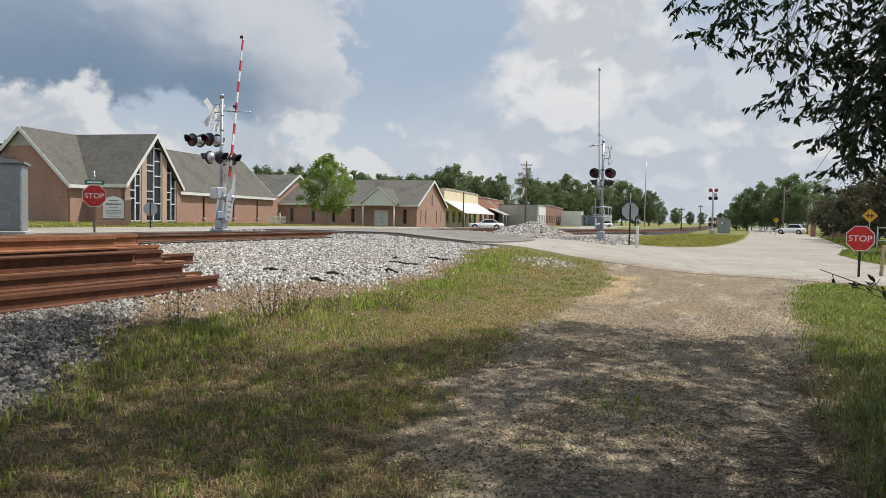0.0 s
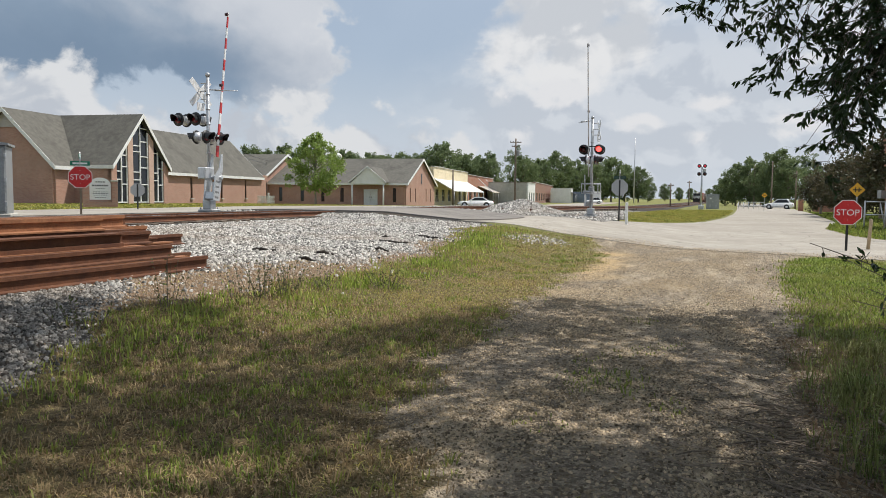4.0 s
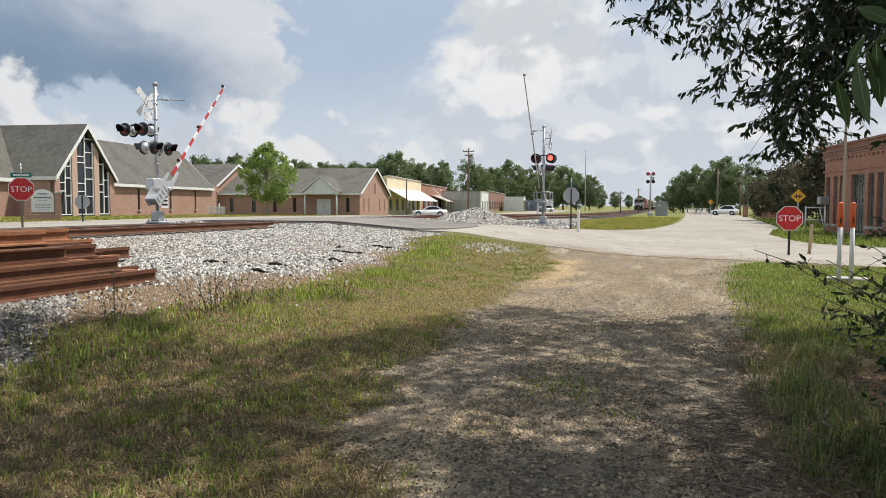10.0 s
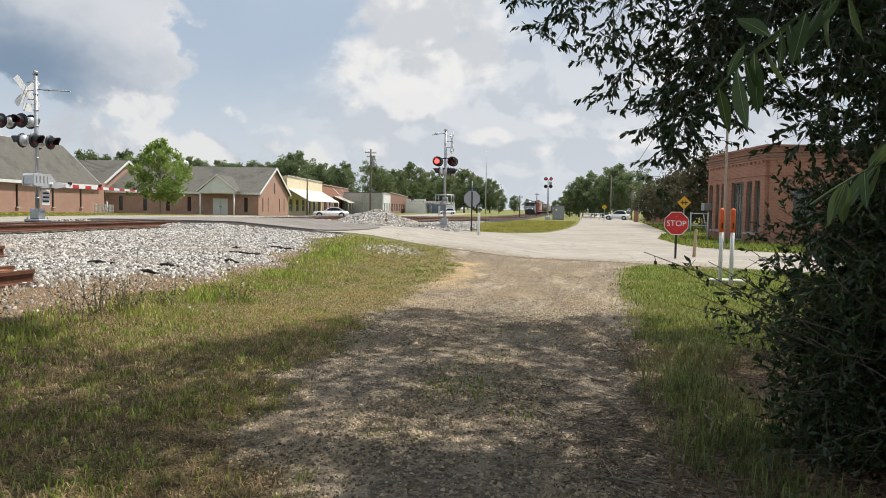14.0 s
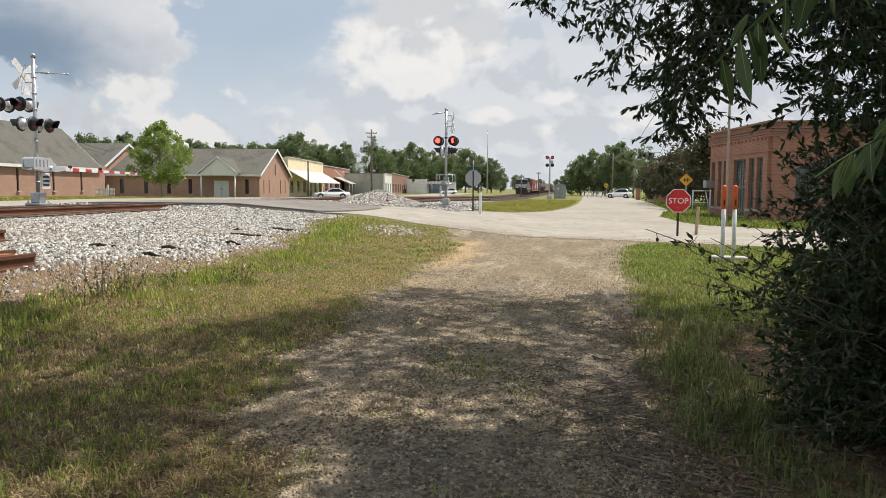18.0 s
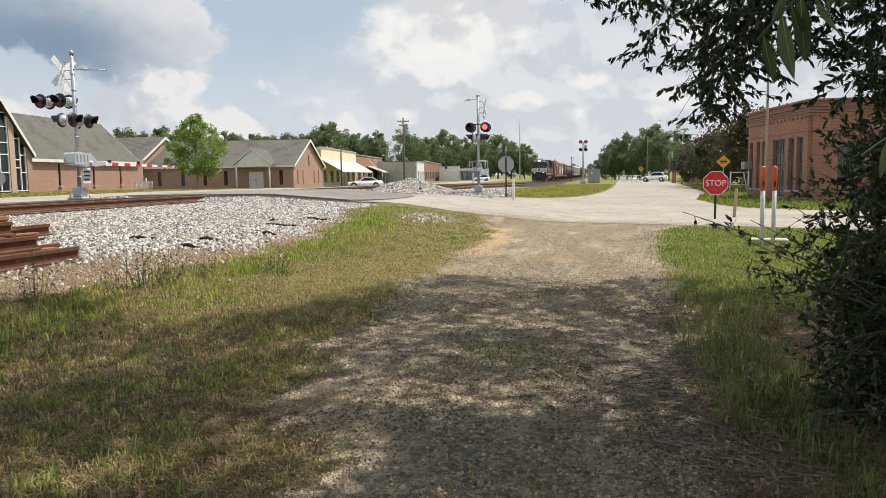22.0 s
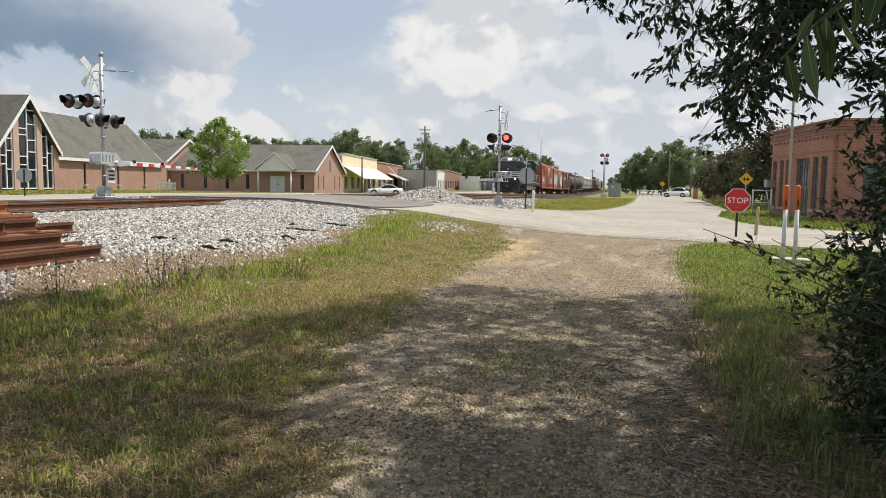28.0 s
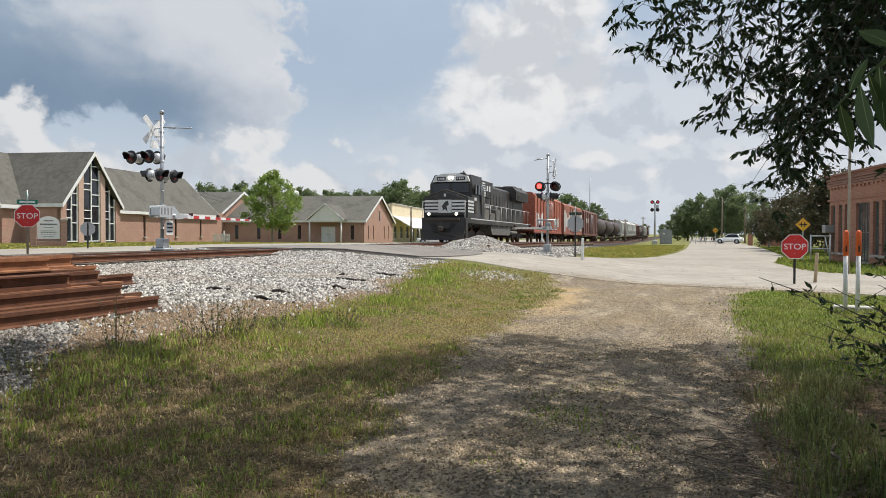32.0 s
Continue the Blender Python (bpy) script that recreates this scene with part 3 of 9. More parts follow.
def ground_mat():
    mt, nt, bs = node_mat("ground")
    L = nt.links.new
    tc = nt.nodes.new("ShaderNodeTexCoord").outputs["Object"]
    at = nt.nodes.new("ShaderNodeAttribute")
    at.attribute_name = "zone"
    sp = nt.nodes.new("ShaderNodeSeparateColor")
    L(at.outputs["Color"], sp.inputs[0])
    n_big, n_mid, n_fine = _noise(nt, tc, 0.35, 5), _noise(nt, tc, 2.6, 6, 0.62), _noise(nt, tc, 26.0, 6, 0.65)
    vor = nt.nodes.new("ShaderNodeTexVoronoi")
    vor.inputs["Scale"].default_value = 32.0
    L(tc, vor.inputs["Vector"])
    vor2 = nt.nodes.new("ShaderNodeTexVoronoi")
    vor2.inputs["Scale"].default_value = 15.0
    L(tc, vor2.inputs["Vector"])
    # worn turf: dry straw, soil and green
    n_grit = _noise(nt, tc, 75.0, 4, 0.7)
    turf = _mix(nt, _range(nt, n_mid, 0.36, 0.62), (0.19, 0.145, 0.07), (0.34, 0.26, 0.13))
    turf = _mix(nt, _range(nt, n_fine, 0.42, 0.60), turf, (0.115, 0.08, 0.046))
    turf = _mix(nt, _range(nt, n_grit, 0.50, 0.64, 0, 0.55), turf, (0.10, 0.07, 0.045))
    turf = _mix(nt, _range(nt, n_big, 0.46, 0.64, 0, 0.4), turf, (0.15, 0.17, 0.045))
    away = nt.nodes.new("ShaderNodeSeparateXYZ")
    L(tc, away.inputs[0])
    turf = _mix(nt, _range(nt, away.outputs[1], 9.5, 26.0, 0, 0.75), turf, (0.205, 0.22, 0.068))
    # gravel drive: grey stones in pale sandy soil
    stone = _mix(nt, _range(nt, vor.outputs["Color"], 0.1, 0.9), (0.18, 0.148, 0.11), (0.51, 0.43, 0.325))
    stone = _mix(nt, _range(nt, n_grit, 0.48, 0.62, 0, 0.7), stone, (0.10, 0.08, 0.062))
    sand = _mix(nt, _range(nt, n_fine, 0.35, 0.65), (0.47, 0.38, 0.27), (0.68, 0.57, 0.43))
    # sand worn bare in long streaks along the drive
    mp = nt.nodes.new("ShaderNodeMapping")
    mp.inputs["Scale"].default_value = (1.5, 0.42, 1.0)
    L(tc, mp.inputs["Vector"])
    grav = _mix(nt, _range(nt, _noise(nt, mp.outputs[0], 1.0, 7, 0.66), 0.48, 0.60), stone, sand)
    grav = _mix(nt, _range(nt, at.outputs["Alpha"], 0.2, 0.8, 0, 0.9), grav, (0.66, 0.47, 0.25))
    grav = _mix(nt, _range(nt, n_fine, 0.5, 0.64, 0, 0.55), grav, (0.13, 0.098, 0.075))
    # ballast: broken granite, near black with the shade of its gaps in the colour
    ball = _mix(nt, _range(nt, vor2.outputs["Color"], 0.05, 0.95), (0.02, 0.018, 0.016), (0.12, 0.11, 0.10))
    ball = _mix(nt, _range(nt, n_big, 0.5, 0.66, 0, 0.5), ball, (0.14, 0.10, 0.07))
    def edge(m_):
        ad = nt.nodes.new("ShaderNodeMath")
        ad.operation = "ADD"
        L(m_, ad.inputs[0])
        L(_range(nt, _noise(nt, tc, 5.0, 6, 0.7), 0.25, 0.75, -0.35, 0.35), ad.inputs[1])
        return _range(nt, ad.outputs[0], 0.4, 0.6)
    col = _mix(nt, edge(sp.outputs[0]), turf, grav)
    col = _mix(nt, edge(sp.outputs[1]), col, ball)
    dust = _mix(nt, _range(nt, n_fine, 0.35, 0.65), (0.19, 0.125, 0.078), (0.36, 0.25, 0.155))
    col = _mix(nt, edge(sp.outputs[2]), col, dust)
    L(col, bs.inputs["Base Color"])
    bs.inputs["Roughness"].default_value = 0.95
    bs.inputs["Specular IOR Level"].default_value = 0.2
    vor3 = nt.nodes.new("ShaderNodeTexVoronoi")
    vor3.inputs["Scale"].default_value = 70.0
    L(tc, vor3.inputs["Vector"])
    _bump(nt, bs, _mix(nt, 0.5, _mix(nt, 0.4, n_fine, vor.outputs["Distance"]), vor3.outputs["Distance"]), 1.0, 0.05)
    return mt


def lines(*stretches):
    out = []
    for a, b, n in stretches:
        out.extend(np.linspace(a, b, n, endpoint=False))
    return np.array(out + [stretches[-1][1]])


M["ground"] = ground_mat()
ground = sheet("ground", lines((-2500, -200, 10), (-200, -40, 24), (-40, -20, 20), (-20, 12, 200), (12, 40, 28), (40, 200, 20), (200, 2500, 10)),
               lines((-300, -20, 8), (-20, 2, 30), (2, 30, 170), (30, 70, 60), (70, 250, 60), (250, 4000, 14)), M["ground"])
tagged(ground, "grassy ground with a gravel drive and a ballast bank", "ground", kind="structure")
_co = np.empty(len(ground.data.vertices) * 3, np.float32)
ground.data.vertices.foreach_get("co", _co)
_co = _co.reshape(-1, 3)
_dr, _ba = zones(_co[:, 0], _co[:, 1])
_at = ground.data.color_attributes.new("zone", "FLOAT_COLOR", "POINT")
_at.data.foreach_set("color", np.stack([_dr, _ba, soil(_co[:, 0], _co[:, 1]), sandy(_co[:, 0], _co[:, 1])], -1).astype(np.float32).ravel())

def asphalt_mat(name, a, b, stain, crack):
    """Worn asphalt: pale aggregate, broad stains, tyre-dark patches and wandering cracks."""
    mt, nt, bs = node_mat(name)
    tc = nt.nodes.new("ShaderNodeTexCoord").outputs["Object"]
    grain, mid, wide = _noise(nt, tc, 30.0, 5, 0.7), _noise(nt, tc, 1.1, 6, 0.65), _noise(nt, tc, 0.16, 5, 0.6)
    col = _mix(nt, _range(nt, mid, 0.34, 0.66), a, b)
    col = _mix(nt, _range(nt, grain, 0.40, 0.66, 0, 0.45), col, tuple(x * 0.55 for x in a))
    col = _mix(nt, _range(nt, wide, 0.44, 0.64, 0, 0.7), col, stain)
    warp = nt.nodes.new("ShaderNodeMix")
    warp.data_type, warp.blend_type = "RGBA", "ADD"
    warp.inputs[0].default_value = 0.9
    ns = nt.nodes.new("ShaderNodeTexNoise")
    ns.inputs["Scale"].default_value = 0.8
    nt.links.new(tc, ns.inputs["Vector"])
    nt.links.new(tc, warp.inputs[6])
    nt.links.new(ns.outputs["Color"], warp.inputs[7])
    vo = nt.nodes.new("ShaderNodeTexVoronoi")
    vo.feature = "DISTANCE_TO_EDGE"
    vo.inputs["Scale"].default_value = 0.33
    nt.links.new(warp.outputs[2], vo.inputs["Vector"])
    cr = _range(nt, vo.outputs["Distance"], 0.0, 0.010, 0.55, 0.0)
    col = _mix(nt, cr, col, crack)
    nt.links.new(col, bs.inputs["Base Color"])
    bs.inputs["Roughness"].default_value = 0.93
    bs.inputs["Specular IOR Level"].default_value = 0.25
    _bump(nt, bs, grain, 0.5, 0.01)
    return mt


M["asphalt"] = asphalt_mat("worn_asphalt", (0.33, 0.30, 0.255), (0.46, 0.42, 0.36), (0.28, 0.25, 0.21), (0.10, 0.09, 0.078))
M["asphalt_dark"] = asphalt_mat("patched_asphalt", (0.18, 0.165, 0.148), (0.28, 0.255, 0.23), (0.32, 0.29, 0.255), (0.05, 0.046, 0.042))


def outline_sheet(name, pts, material, lift, step=1.0, label="", cat="road"):
    """A draped paved area inside an outline, its rim bent down into the ground."""
    bm = bmesh.new()
    top = [bm.verts.new((p[0], p[1], 0)) for p in pts]
    f = bm.faces.new(top)
    f.normal_update()
    if f.normal.z < 0:
        f.normal_flip()
    bmesh.ops.triangulate(bm, faces=bm.faces[:])
    for _ in range(7):
        long_ = [e for e in bm.edges if e.calc_length() > step * max(1.0, (e.verts[0].co.xy.length - 20) / 25)]
        if not long_:
            break
        bmesh.ops.subdivide_edges(bm, edges=long_, cuts=1, use_grid_fill=False)
        bmesh.ops.triangulate(bm, faces=[q for q in bm.faces if len(q.verts) > 3])
    rim = [e for e in bm.edges if e.is_boundary]
    for v in bm.verts:
        v.co.z = gz(v.co.x, v.co.y) + lift
    ex = bmesh.ops.extrude_edge_only(bm, edges=rim)
    for v in ex["geom"]:
        if isinstance(v, bmesh.types.BMVert):
            v.co.z -= lift + 0.06
    for q in bm.faces:
        q.smooth = False
    ob = part(name, bm, material)
    return tagged(ob, label, cat, kind="structure")


outline_sheet("road", [(-20.5, 24.5), (-12, 25.6), (-7, 25.2), (-3.8, 24.2), (1.0, 23.2), (6, 20.8), (14, 19.0), (30, 18.0), (60, 17), (60, 25), (30, 26.5), (14, 28.5), (9.5, 30.4), (7.2, 31.4), (5.5, 33.4),
               (4.9, 37), (4.7, 44), (5.6, 50.5), (6.8, 57), (8.5, 90), (9.5, 130), (11, 300), (2, 300), (1.0, 130), (0.6, 100), (0.2, 80), (-0.5, 64), (-1.6, 52), (-3.4, 43), (-5.4, 37.2), (-8.0, 34.6), (-12.5, 33.4), (-20.5, 33.0)],
              M["asphalt"], 0.014, 1.2, "pale worn asphalt road over the crossing")
outline_sheet("street", [(-28.5, -60), (-21.5, -60), (-20.8, 20), (-20.5, 24.4), (-20.5, 33.1), (-20.9, 37), (-22, 60), (-24, 110), (-34, 260), (-44, 260), (-33, 110), (-31, 62), (-29, 30)],
              M["asphalt"], 0.025, 2.0, "worn street along the tracks before the town")


# ---- tracks ----
def sweep(bm, prof, path, mi=0):
    """A closed outline (x, z) carried along points of y and height."""
    rings = [[bm.verts.new((x, y, h + z)) for x, z in prof] for y, h in path]
    n = len(prof)
    for a, b in zip(rings, rings[1:]):
        for k in range(n):
            bm.faces.new((a[k], b[k], b[(k + 1) % n], a[(k + 1) % n])).material_index = mi
    bm.faces.new(rings[0]).material_index = mi
    bm.faces.new(list(reversed(rings[-1]))).material_index = mi


RAIL = [(-0.07, -0.17), (0.07, -0.17), (0.07, -0.155), (0.012, -0.135), (0.012, -0.05), (0.036, -0.04), (0.036, 0.0), (-0.036, 0.0), (-0.036, -0.04), (-0.012, -0.05), (-0.012, -0.135), (-0.07, -0.155)]


def track(x, y0, y1, sleepers, label):
    th = thing("railway_track", pose(x, 0, 0), label, "railway track", kind="structure")
    ys = sorted({y0, y1, *[q for q in (0.0, 50.0, 90.0, 150.0, 230.0) if y0 < q < y1]})
    for s in (-0.75, 0.75):
        bm = bmesh.new()
        sweep(bm, RAIL, [(q, float(rail_z(q))) for q in ys])
        r = part("rail", bm, M["rust"], th)
        r.location.x = s
        bm = bmesh.new()
        sweep(bm, [(-0.03, 0.0), (0.03, 0.0), (0.028, 0.004), (-0.028, 0.004)], [(q, float(rail_z(q))) for q in ys])
        part("running_surface", bm, M["rail_top"], r, "bright worn rail head")
    me = None
    y = sleepers[0]
    while y < sleepers[1]:
        if me is None:
            bm = bmesh.new()
            box(bm, (0, 0, 0), (2.6, 0.23, 0.16), 0.015)
            ob = part("sleeper", bm, M["sleeper"], th)
            me = ob.data
        else:
            ob = new("sleeper", me)
            ob.parent = th
        ob.location = (RNG.normal(0, 0.03), y, float(rail_z(y)) - 0.25)
        ob.rotation_euler = (0, 0, RNG.normal(0, 0.012))
        y += 0.55
    return th


track(TRACK, -80.0, 600.0, (-6.0, 60.0), "rust-brown main line rails on timber sleepers in ballast")
track(SIDING, 37.5, 600.0, (38.0, 80.0), "rusty siding rails starting beyond the road crossing")

# dark patched asphalt over the crossing
outline_sheet("crossing_surface", [(-19.2, 24.9), (-15.0, 25.1), (-12.0, 25.0), (-9.2, 25.4), (-8.3, 26.4), (-8.1, 28.5), (-8.3, 31.0), (-9.0, 33.4), (-12.0, 33.6), (-19.0, 33.2)], M["asphalt_dark"], 0.055, 0.8, "dark patched asphalt over the rail crossing", "road crossing")


# ---- buildings ----
def wall(bm, p0, p1, z0, z1, th, openings=(), mi=0):
    """An upright wall from p0 to p1 with openings (start, end, sill, head) left out."""
    p0, p1 = Vector(p0), Vector(p1)
    d = p1 - p0
    ln = d.length
    n = Vector((-d.y, d.x)) * (th / 2 / ln)
    xs = sorted({0.0, ln, *[q for o in openings for q in o[:2]]})
    zs = sorted({z0, z1, *[q for o in openings for q in o[2:]]})
    vert = {}

    def at(i, j, k):
        if (i, j, k) not in vert:
            q = p0 + d * (xs[i] / ln) + n * (1 if k else -1)
            vert[i, j, k] = bm.verts.new((q.x, q.y, zs[j]))
        return vert[i, j, k]

    def solid(i, j):
        if not (0 <= i < len(xs) - 1 and 0 <= j < len(zs) - 1):
            return False
        x, z = (xs[i] + xs[i + 1]) / 2, (zs[j] + zs[j + 1]) / 2
        return not any(o[0] < x < o[1] and o[2] < z < o[3] for o in openings)

    def face(*q):
        bm.faces.new([at(*c) for c in q]).material_index = mi
    for i in range(len(xs) - 1):
        for j in range(len(zs) - 1):
            if not solid(i, j):
                continue
            face((i, j, 0), (i + 1, j, 0), (i + 1, j + 1, 0), (i, j + 1, 0))
            face((i, j, 1), (i, j + 1, 1), (i + 1, j + 1, 1), (i + 1, j, 1))
            if not solid(i - 1, j):
                face((i, j, 0), (i, j + 1, 0), (i, j + 1, 1), (i, j, 1))
            if not solid(i + 1, j):
                face((i + 1, j, 0), (i + 1, j, 1), (i + 1, j + 1, 1), (i + 1, j + 1, 0))
            if not solid(i, j - 1):
                face((i, j, 0), (i, j, 1), (i + 1, j, 1), (i + 1, j, 0))
            if not solid(i, j + 1):
                face((i, j + 1, 0), (i + 1, j + 1, 0), (i + 1, j + 1, 1), (i, j + 1, 1))


def weld(bm):
    bmesh.ops.remove_doubles(bm, verts=bm.verts, dist=0.002)
    return bm


def window(parent, p0, p1, op, glass, frame_mat, bars=0, name="window", depth=0.1, label="", upright=0):
    """A pane in its frame, set back in an opening of the wall from p0 to p1."""
    p0, p1 = Vector(p0), Vector(p1)
    d = (p1 - p0).normalized()
    a, b, lo, hi = op
    c = p0 + d * ((a + b) / 2)
    ang = math.degrees(math.atan2(d.y, d.x))
    m = pose(c.x, c.y, (lo + hi) / 2, 0, 0, ang)
    w, h = b - a, hi - lo
    host = parent.parent or parent
    bm = bmesh.new()
    f = min(0.05, w * 0.14)
    for x in (-w / 2 + f / 2, w / 2 - f / 2):
        box(bm, (x, 0, 0), (f, depth, h))
    for z in (-h / 2 + f / 2, h / 2 - f / 2):
        box(bm, (0, 0, z), (w - 2 * f, depth, f))
    fr = part(name, weld(bm), frame_mat, host, label, m)
    for k in range(bars):
        bm = bmesh.new()
        box(bm, (0, 0, -h / 2 + h * (k + 1) / (bars + 1)), (w - 2 * f, depth * 0.6, f * 0.8))
        part("glazing_bar", bm, frame_mat, fr)
    for k in range(upright):
        bm = bmesh.new()
        box(bm, (-w / 2 + w * (k + 1) / (upright + 1), 0, 0), (f * 0.7, depth * 0.7, h - 2 * f))
        part("glazing_bar", bm, frame_mat, fr)
    bm = bmesh.new()
    box(bm, (0, 0, 0), (w - 2 * f, 0.02, h - 2 * f))
    part("pane", bm, glass, fr)
    return fr


def gable_roof_x(parent, x0, x1, y0, y1, eave, ridge, over=0.45, th=0.16, trim=True, name="roof"):
    """A roof whose ridge runs along x; gables at both ends, with white boards on the rakes and eaves."""
    ym = (y0 + y1) / 2
    slope = (ridge - eave) / (ym - y0)
    ze = eave - over * slope
    bm = bmesh.new()
    slab(bm, [(y0 - over, ze), (ym, ridge), (ym, ridge + th), (y0 - over, ze + th)], 0, x0 - over, x1 + over)
    slab(bm, [(ym, ridge), (y1 + over, ze), (y1 + over, ze + th), (ym, ridge + th)], 0, x0 - over, x1 + over)
    r = part(name, bm, M["shingle"], parent)
    if trim:
        for x in (x0 - over - 0.03, x1 + over):
            bm = bmesh.new()
            for s, e in ((y0 - over, ym), (y1 + over, ym)):
                slab(bm, [(s, ze - 0.16), (e, ridge - 0.16), (e, ridge + th + 0.02), (s, ze + th + 0.02)], 0, x, x + 0.03)
            part("rake_board", bm, M["white"], r)
        for y in (y0 - over - 0.03, y1 + over):
            bm = bmesh.new()
            box(bm, ((x0 + x1) / 2, y + 0.015, ze + 0.02), (x1 - x0 + 2 * over, 0.03, 0.26))
            part("fascia", bm, M["white"], r)
    return r


def gable_roof_y(parent, x0, x1, y0, y1, eave, ridge, over=0.45, th=0.16, name="roof"):
    xm = (x0 + x1) / 2
    slope = (ridge - eave) / (xm - x0)
    ze = eave - over * slope
    bm = bmesh.new()
    slab(bm, [(x0 - over, ze), (xm, ridge), (xm, ridge + th), (x0 - over, ze + th)], 1, y0 - over, y1 + over)
    slab(bm, [(xm, ridge), (x1 + over, ze), (x1 + over, ze + th), (xm, ridge + th)], 1, y0 - over, y1 + over)
    r = part(name, bm, M["shingle"], parent)
    for y in (y0 - over - 0.03, y1 + over):
        bm = bmesh.new()
        for s, e in ((x0 - over, xm), (x1 + over, xm)):
            slab(bm, [(s, ze - 0.16), (e, ridge - 0.16), (e, ridge + th + 0.02), (s, ze + th + 0.02)], 1, y, y + 0.03)
        part("rake_board", bm, M["white"], r)
    for x in (x0 - over - 0.03, x1 + over):
        bm = bmesh.new()
        box(bm, (x + 0.015, (y0 + y1) / 2, ze + 0.02), (0.03, y1 - y0 + 2 * over, 0.26))
        part("fascia", bm, M["white"], r)
    return r


def church():
    c = polar(-23.59, 59.0, 0.80)
    th = thing("church", facing(c, GRID), "pink brick church with a shingle roof and a tall window gable", "church")
    E_, R_ = 2.95, 6.65                                  # eave and ridge over the floor
    W = 6.8
    # nave walls
    slits = [(6.8 + k, 7.15 + k, 0.35, 2.3) for k in (3.0, 8.6, 14.2, 19.3, 24.4)]
    bm = bmesh.new()
    east0, east1 = (-3.25, -2.0), (-3.25, 29.7)
    ops = [(a + 2.0, b + 2.0, lo, hi) for a, b, lo, hi in slits]
    wall(bm, (-3.25, 6.6), east1, -0.3, E_, 0.3, [(a - 8.6, b - 8.6, lo, hi) for a, b, lo, hi in ops])
    w1 = part("wall", bm, M["brick"], th)
    bm = bmesh.new()
    wall(bm, east0, (-3.25, 0.2), -0.3, E_, 0.3)
    part("wall", bm, M["brick"], th)
    for op in ops:
        window(w1, east0, east1, op, M["dark_glass"], M["window_brown"], 0)
        bm = bmesh.new()
        box(bm, (-3.25 + 0.19, -2.0 + (op[0] + op[1]) / 2, op[2] - 0.05), (0.2, 0.5, 0.1))
        part("sill", bm, M["concrete"], w1)
    bm = bmesh.new()
    south0, south1 = (-10.85, -2.0), (-3.25, -2.0)
    op = (2.75, 3.1, 0.35, 2.3)
    wall(bm, south0, south1, -0.3, E_, 0.3, [op])
    slab(bm, [(-10.85, E_), (-3.25, E_), (-7.05, R_)], 1, -2.15, -1.85)
    w2 = part("wall", weld(bm), M["brick"], th)
    window(w2, south0, south1, op, M["dark_glass"], M["window_brown"], 0)
    bm = bmesh.new()
    slab(bm, [(-8.3, R_ - 1.25), (-5.8, R_ - 1.25), (-7.05, R_ - 0.1)], 1, -2.21, -2.15)
    part("gable_board", bm, M["siding"], w2)
    bm = bmesh.new()
    wall(bm, (-10.85, -2.0), (-10.85, 29.7), -0.3, E_, 0.3)
    part("wall", bm, M["brick"], th)
    bm = bmesh.new()
    wall(bm, (-10.85, 29.7), (-3.25, 29.7), -0.3, E_, 0.3)
    slab(bm, [(-10.85, E_), (-3.25, E_), (-7.05, R_)], 1, 29.55, 29.85)
    part("wall", weld(bm), M["brick"], th)
    gable_roof_y(th, -10.85, -3.25, -2.0, 29.7, E_, R_)
    # window wing
    bm = bmesh.new()
    wall(bm, (-3.1, 0.0), (0.0, 0.0), -0.3, E_, 0.3)
    part("wall", bm, M["brick"], th)
    bm = bmesh.new()
    wall(bm, (-3.1, W), (0.0, W), -0.3, E_, 0.3)
    part("wall", bm, M["brick"], th)
    gable_roof_x(th, -6.9, 0.0, 0.0, W, E_, R_ + 0.02, 0.28)

    def top(y):
        return E_ + (R_ - E_) * (1 - abs(y - W / 2) / (W / 2)) - 0.12
    front = thing("window_front", Matrix.Identity(4), "", "")
    front.parent = th
    for a, b in ((-0.15, 0.45), (1.8, 2.4), (4.4, 5.0), (6.35, 6.95)):
        bm = bmesh.new()
        pts = [(a, -0.3), (b, -0.3), (b, top(min(max(b, 0), W))), (a, top(min(max(a, 0), W)))]
        slab(bm, pts, 0, -0.3, 0.04)
        part("pier", bm, M["stucco_panel"] if 0.5 < a < 6 else M["brick"], front)
    for a, b in ((0.45, 1.8), (2.4, 4.4), (5.0, 6.35)):
        mid = (a + b) / 2
        bm = bmesh.new()
        pts = [(a, 0.05), (b, 0.05), (b, top(b))] + ([(W / 2, top(W / 2))] if a < W / 2 < b else []) + [(a, top(a))]
        slab(bm, pts, 0, -0.16, -0.12)
        pane = part("pane", bm, M["dark_glass"], front)
        bm = bmesh.new()
        for y in (a + 0.04, mid, b - 0.04):
            box(bm, (-0.08, y, (0.05 + top(y)) / 2), (0.09, 0.085, top(y) - 0.05))
        k, z = 0, 0.09
        while z < max(top(a), top(b), top(mid)) - 0.2:
            for s, e in ((a, mid), (mid, b)):
                zz = z + (0.35 if (k + (s == mid)) % 2 and z > 0.2 else 0.0)
                if zz < top((s + e) / 2) - 0.15:
                    box(bm, (-0.08, (s + e) / 2, zz), (0.07, e - s - 0.08, 0.075))
            z += (1.35, 0.95, 1.2, 0.8)[k % 4]
            k += 1
        part("mullion", bm, M["white"], front)
    return th


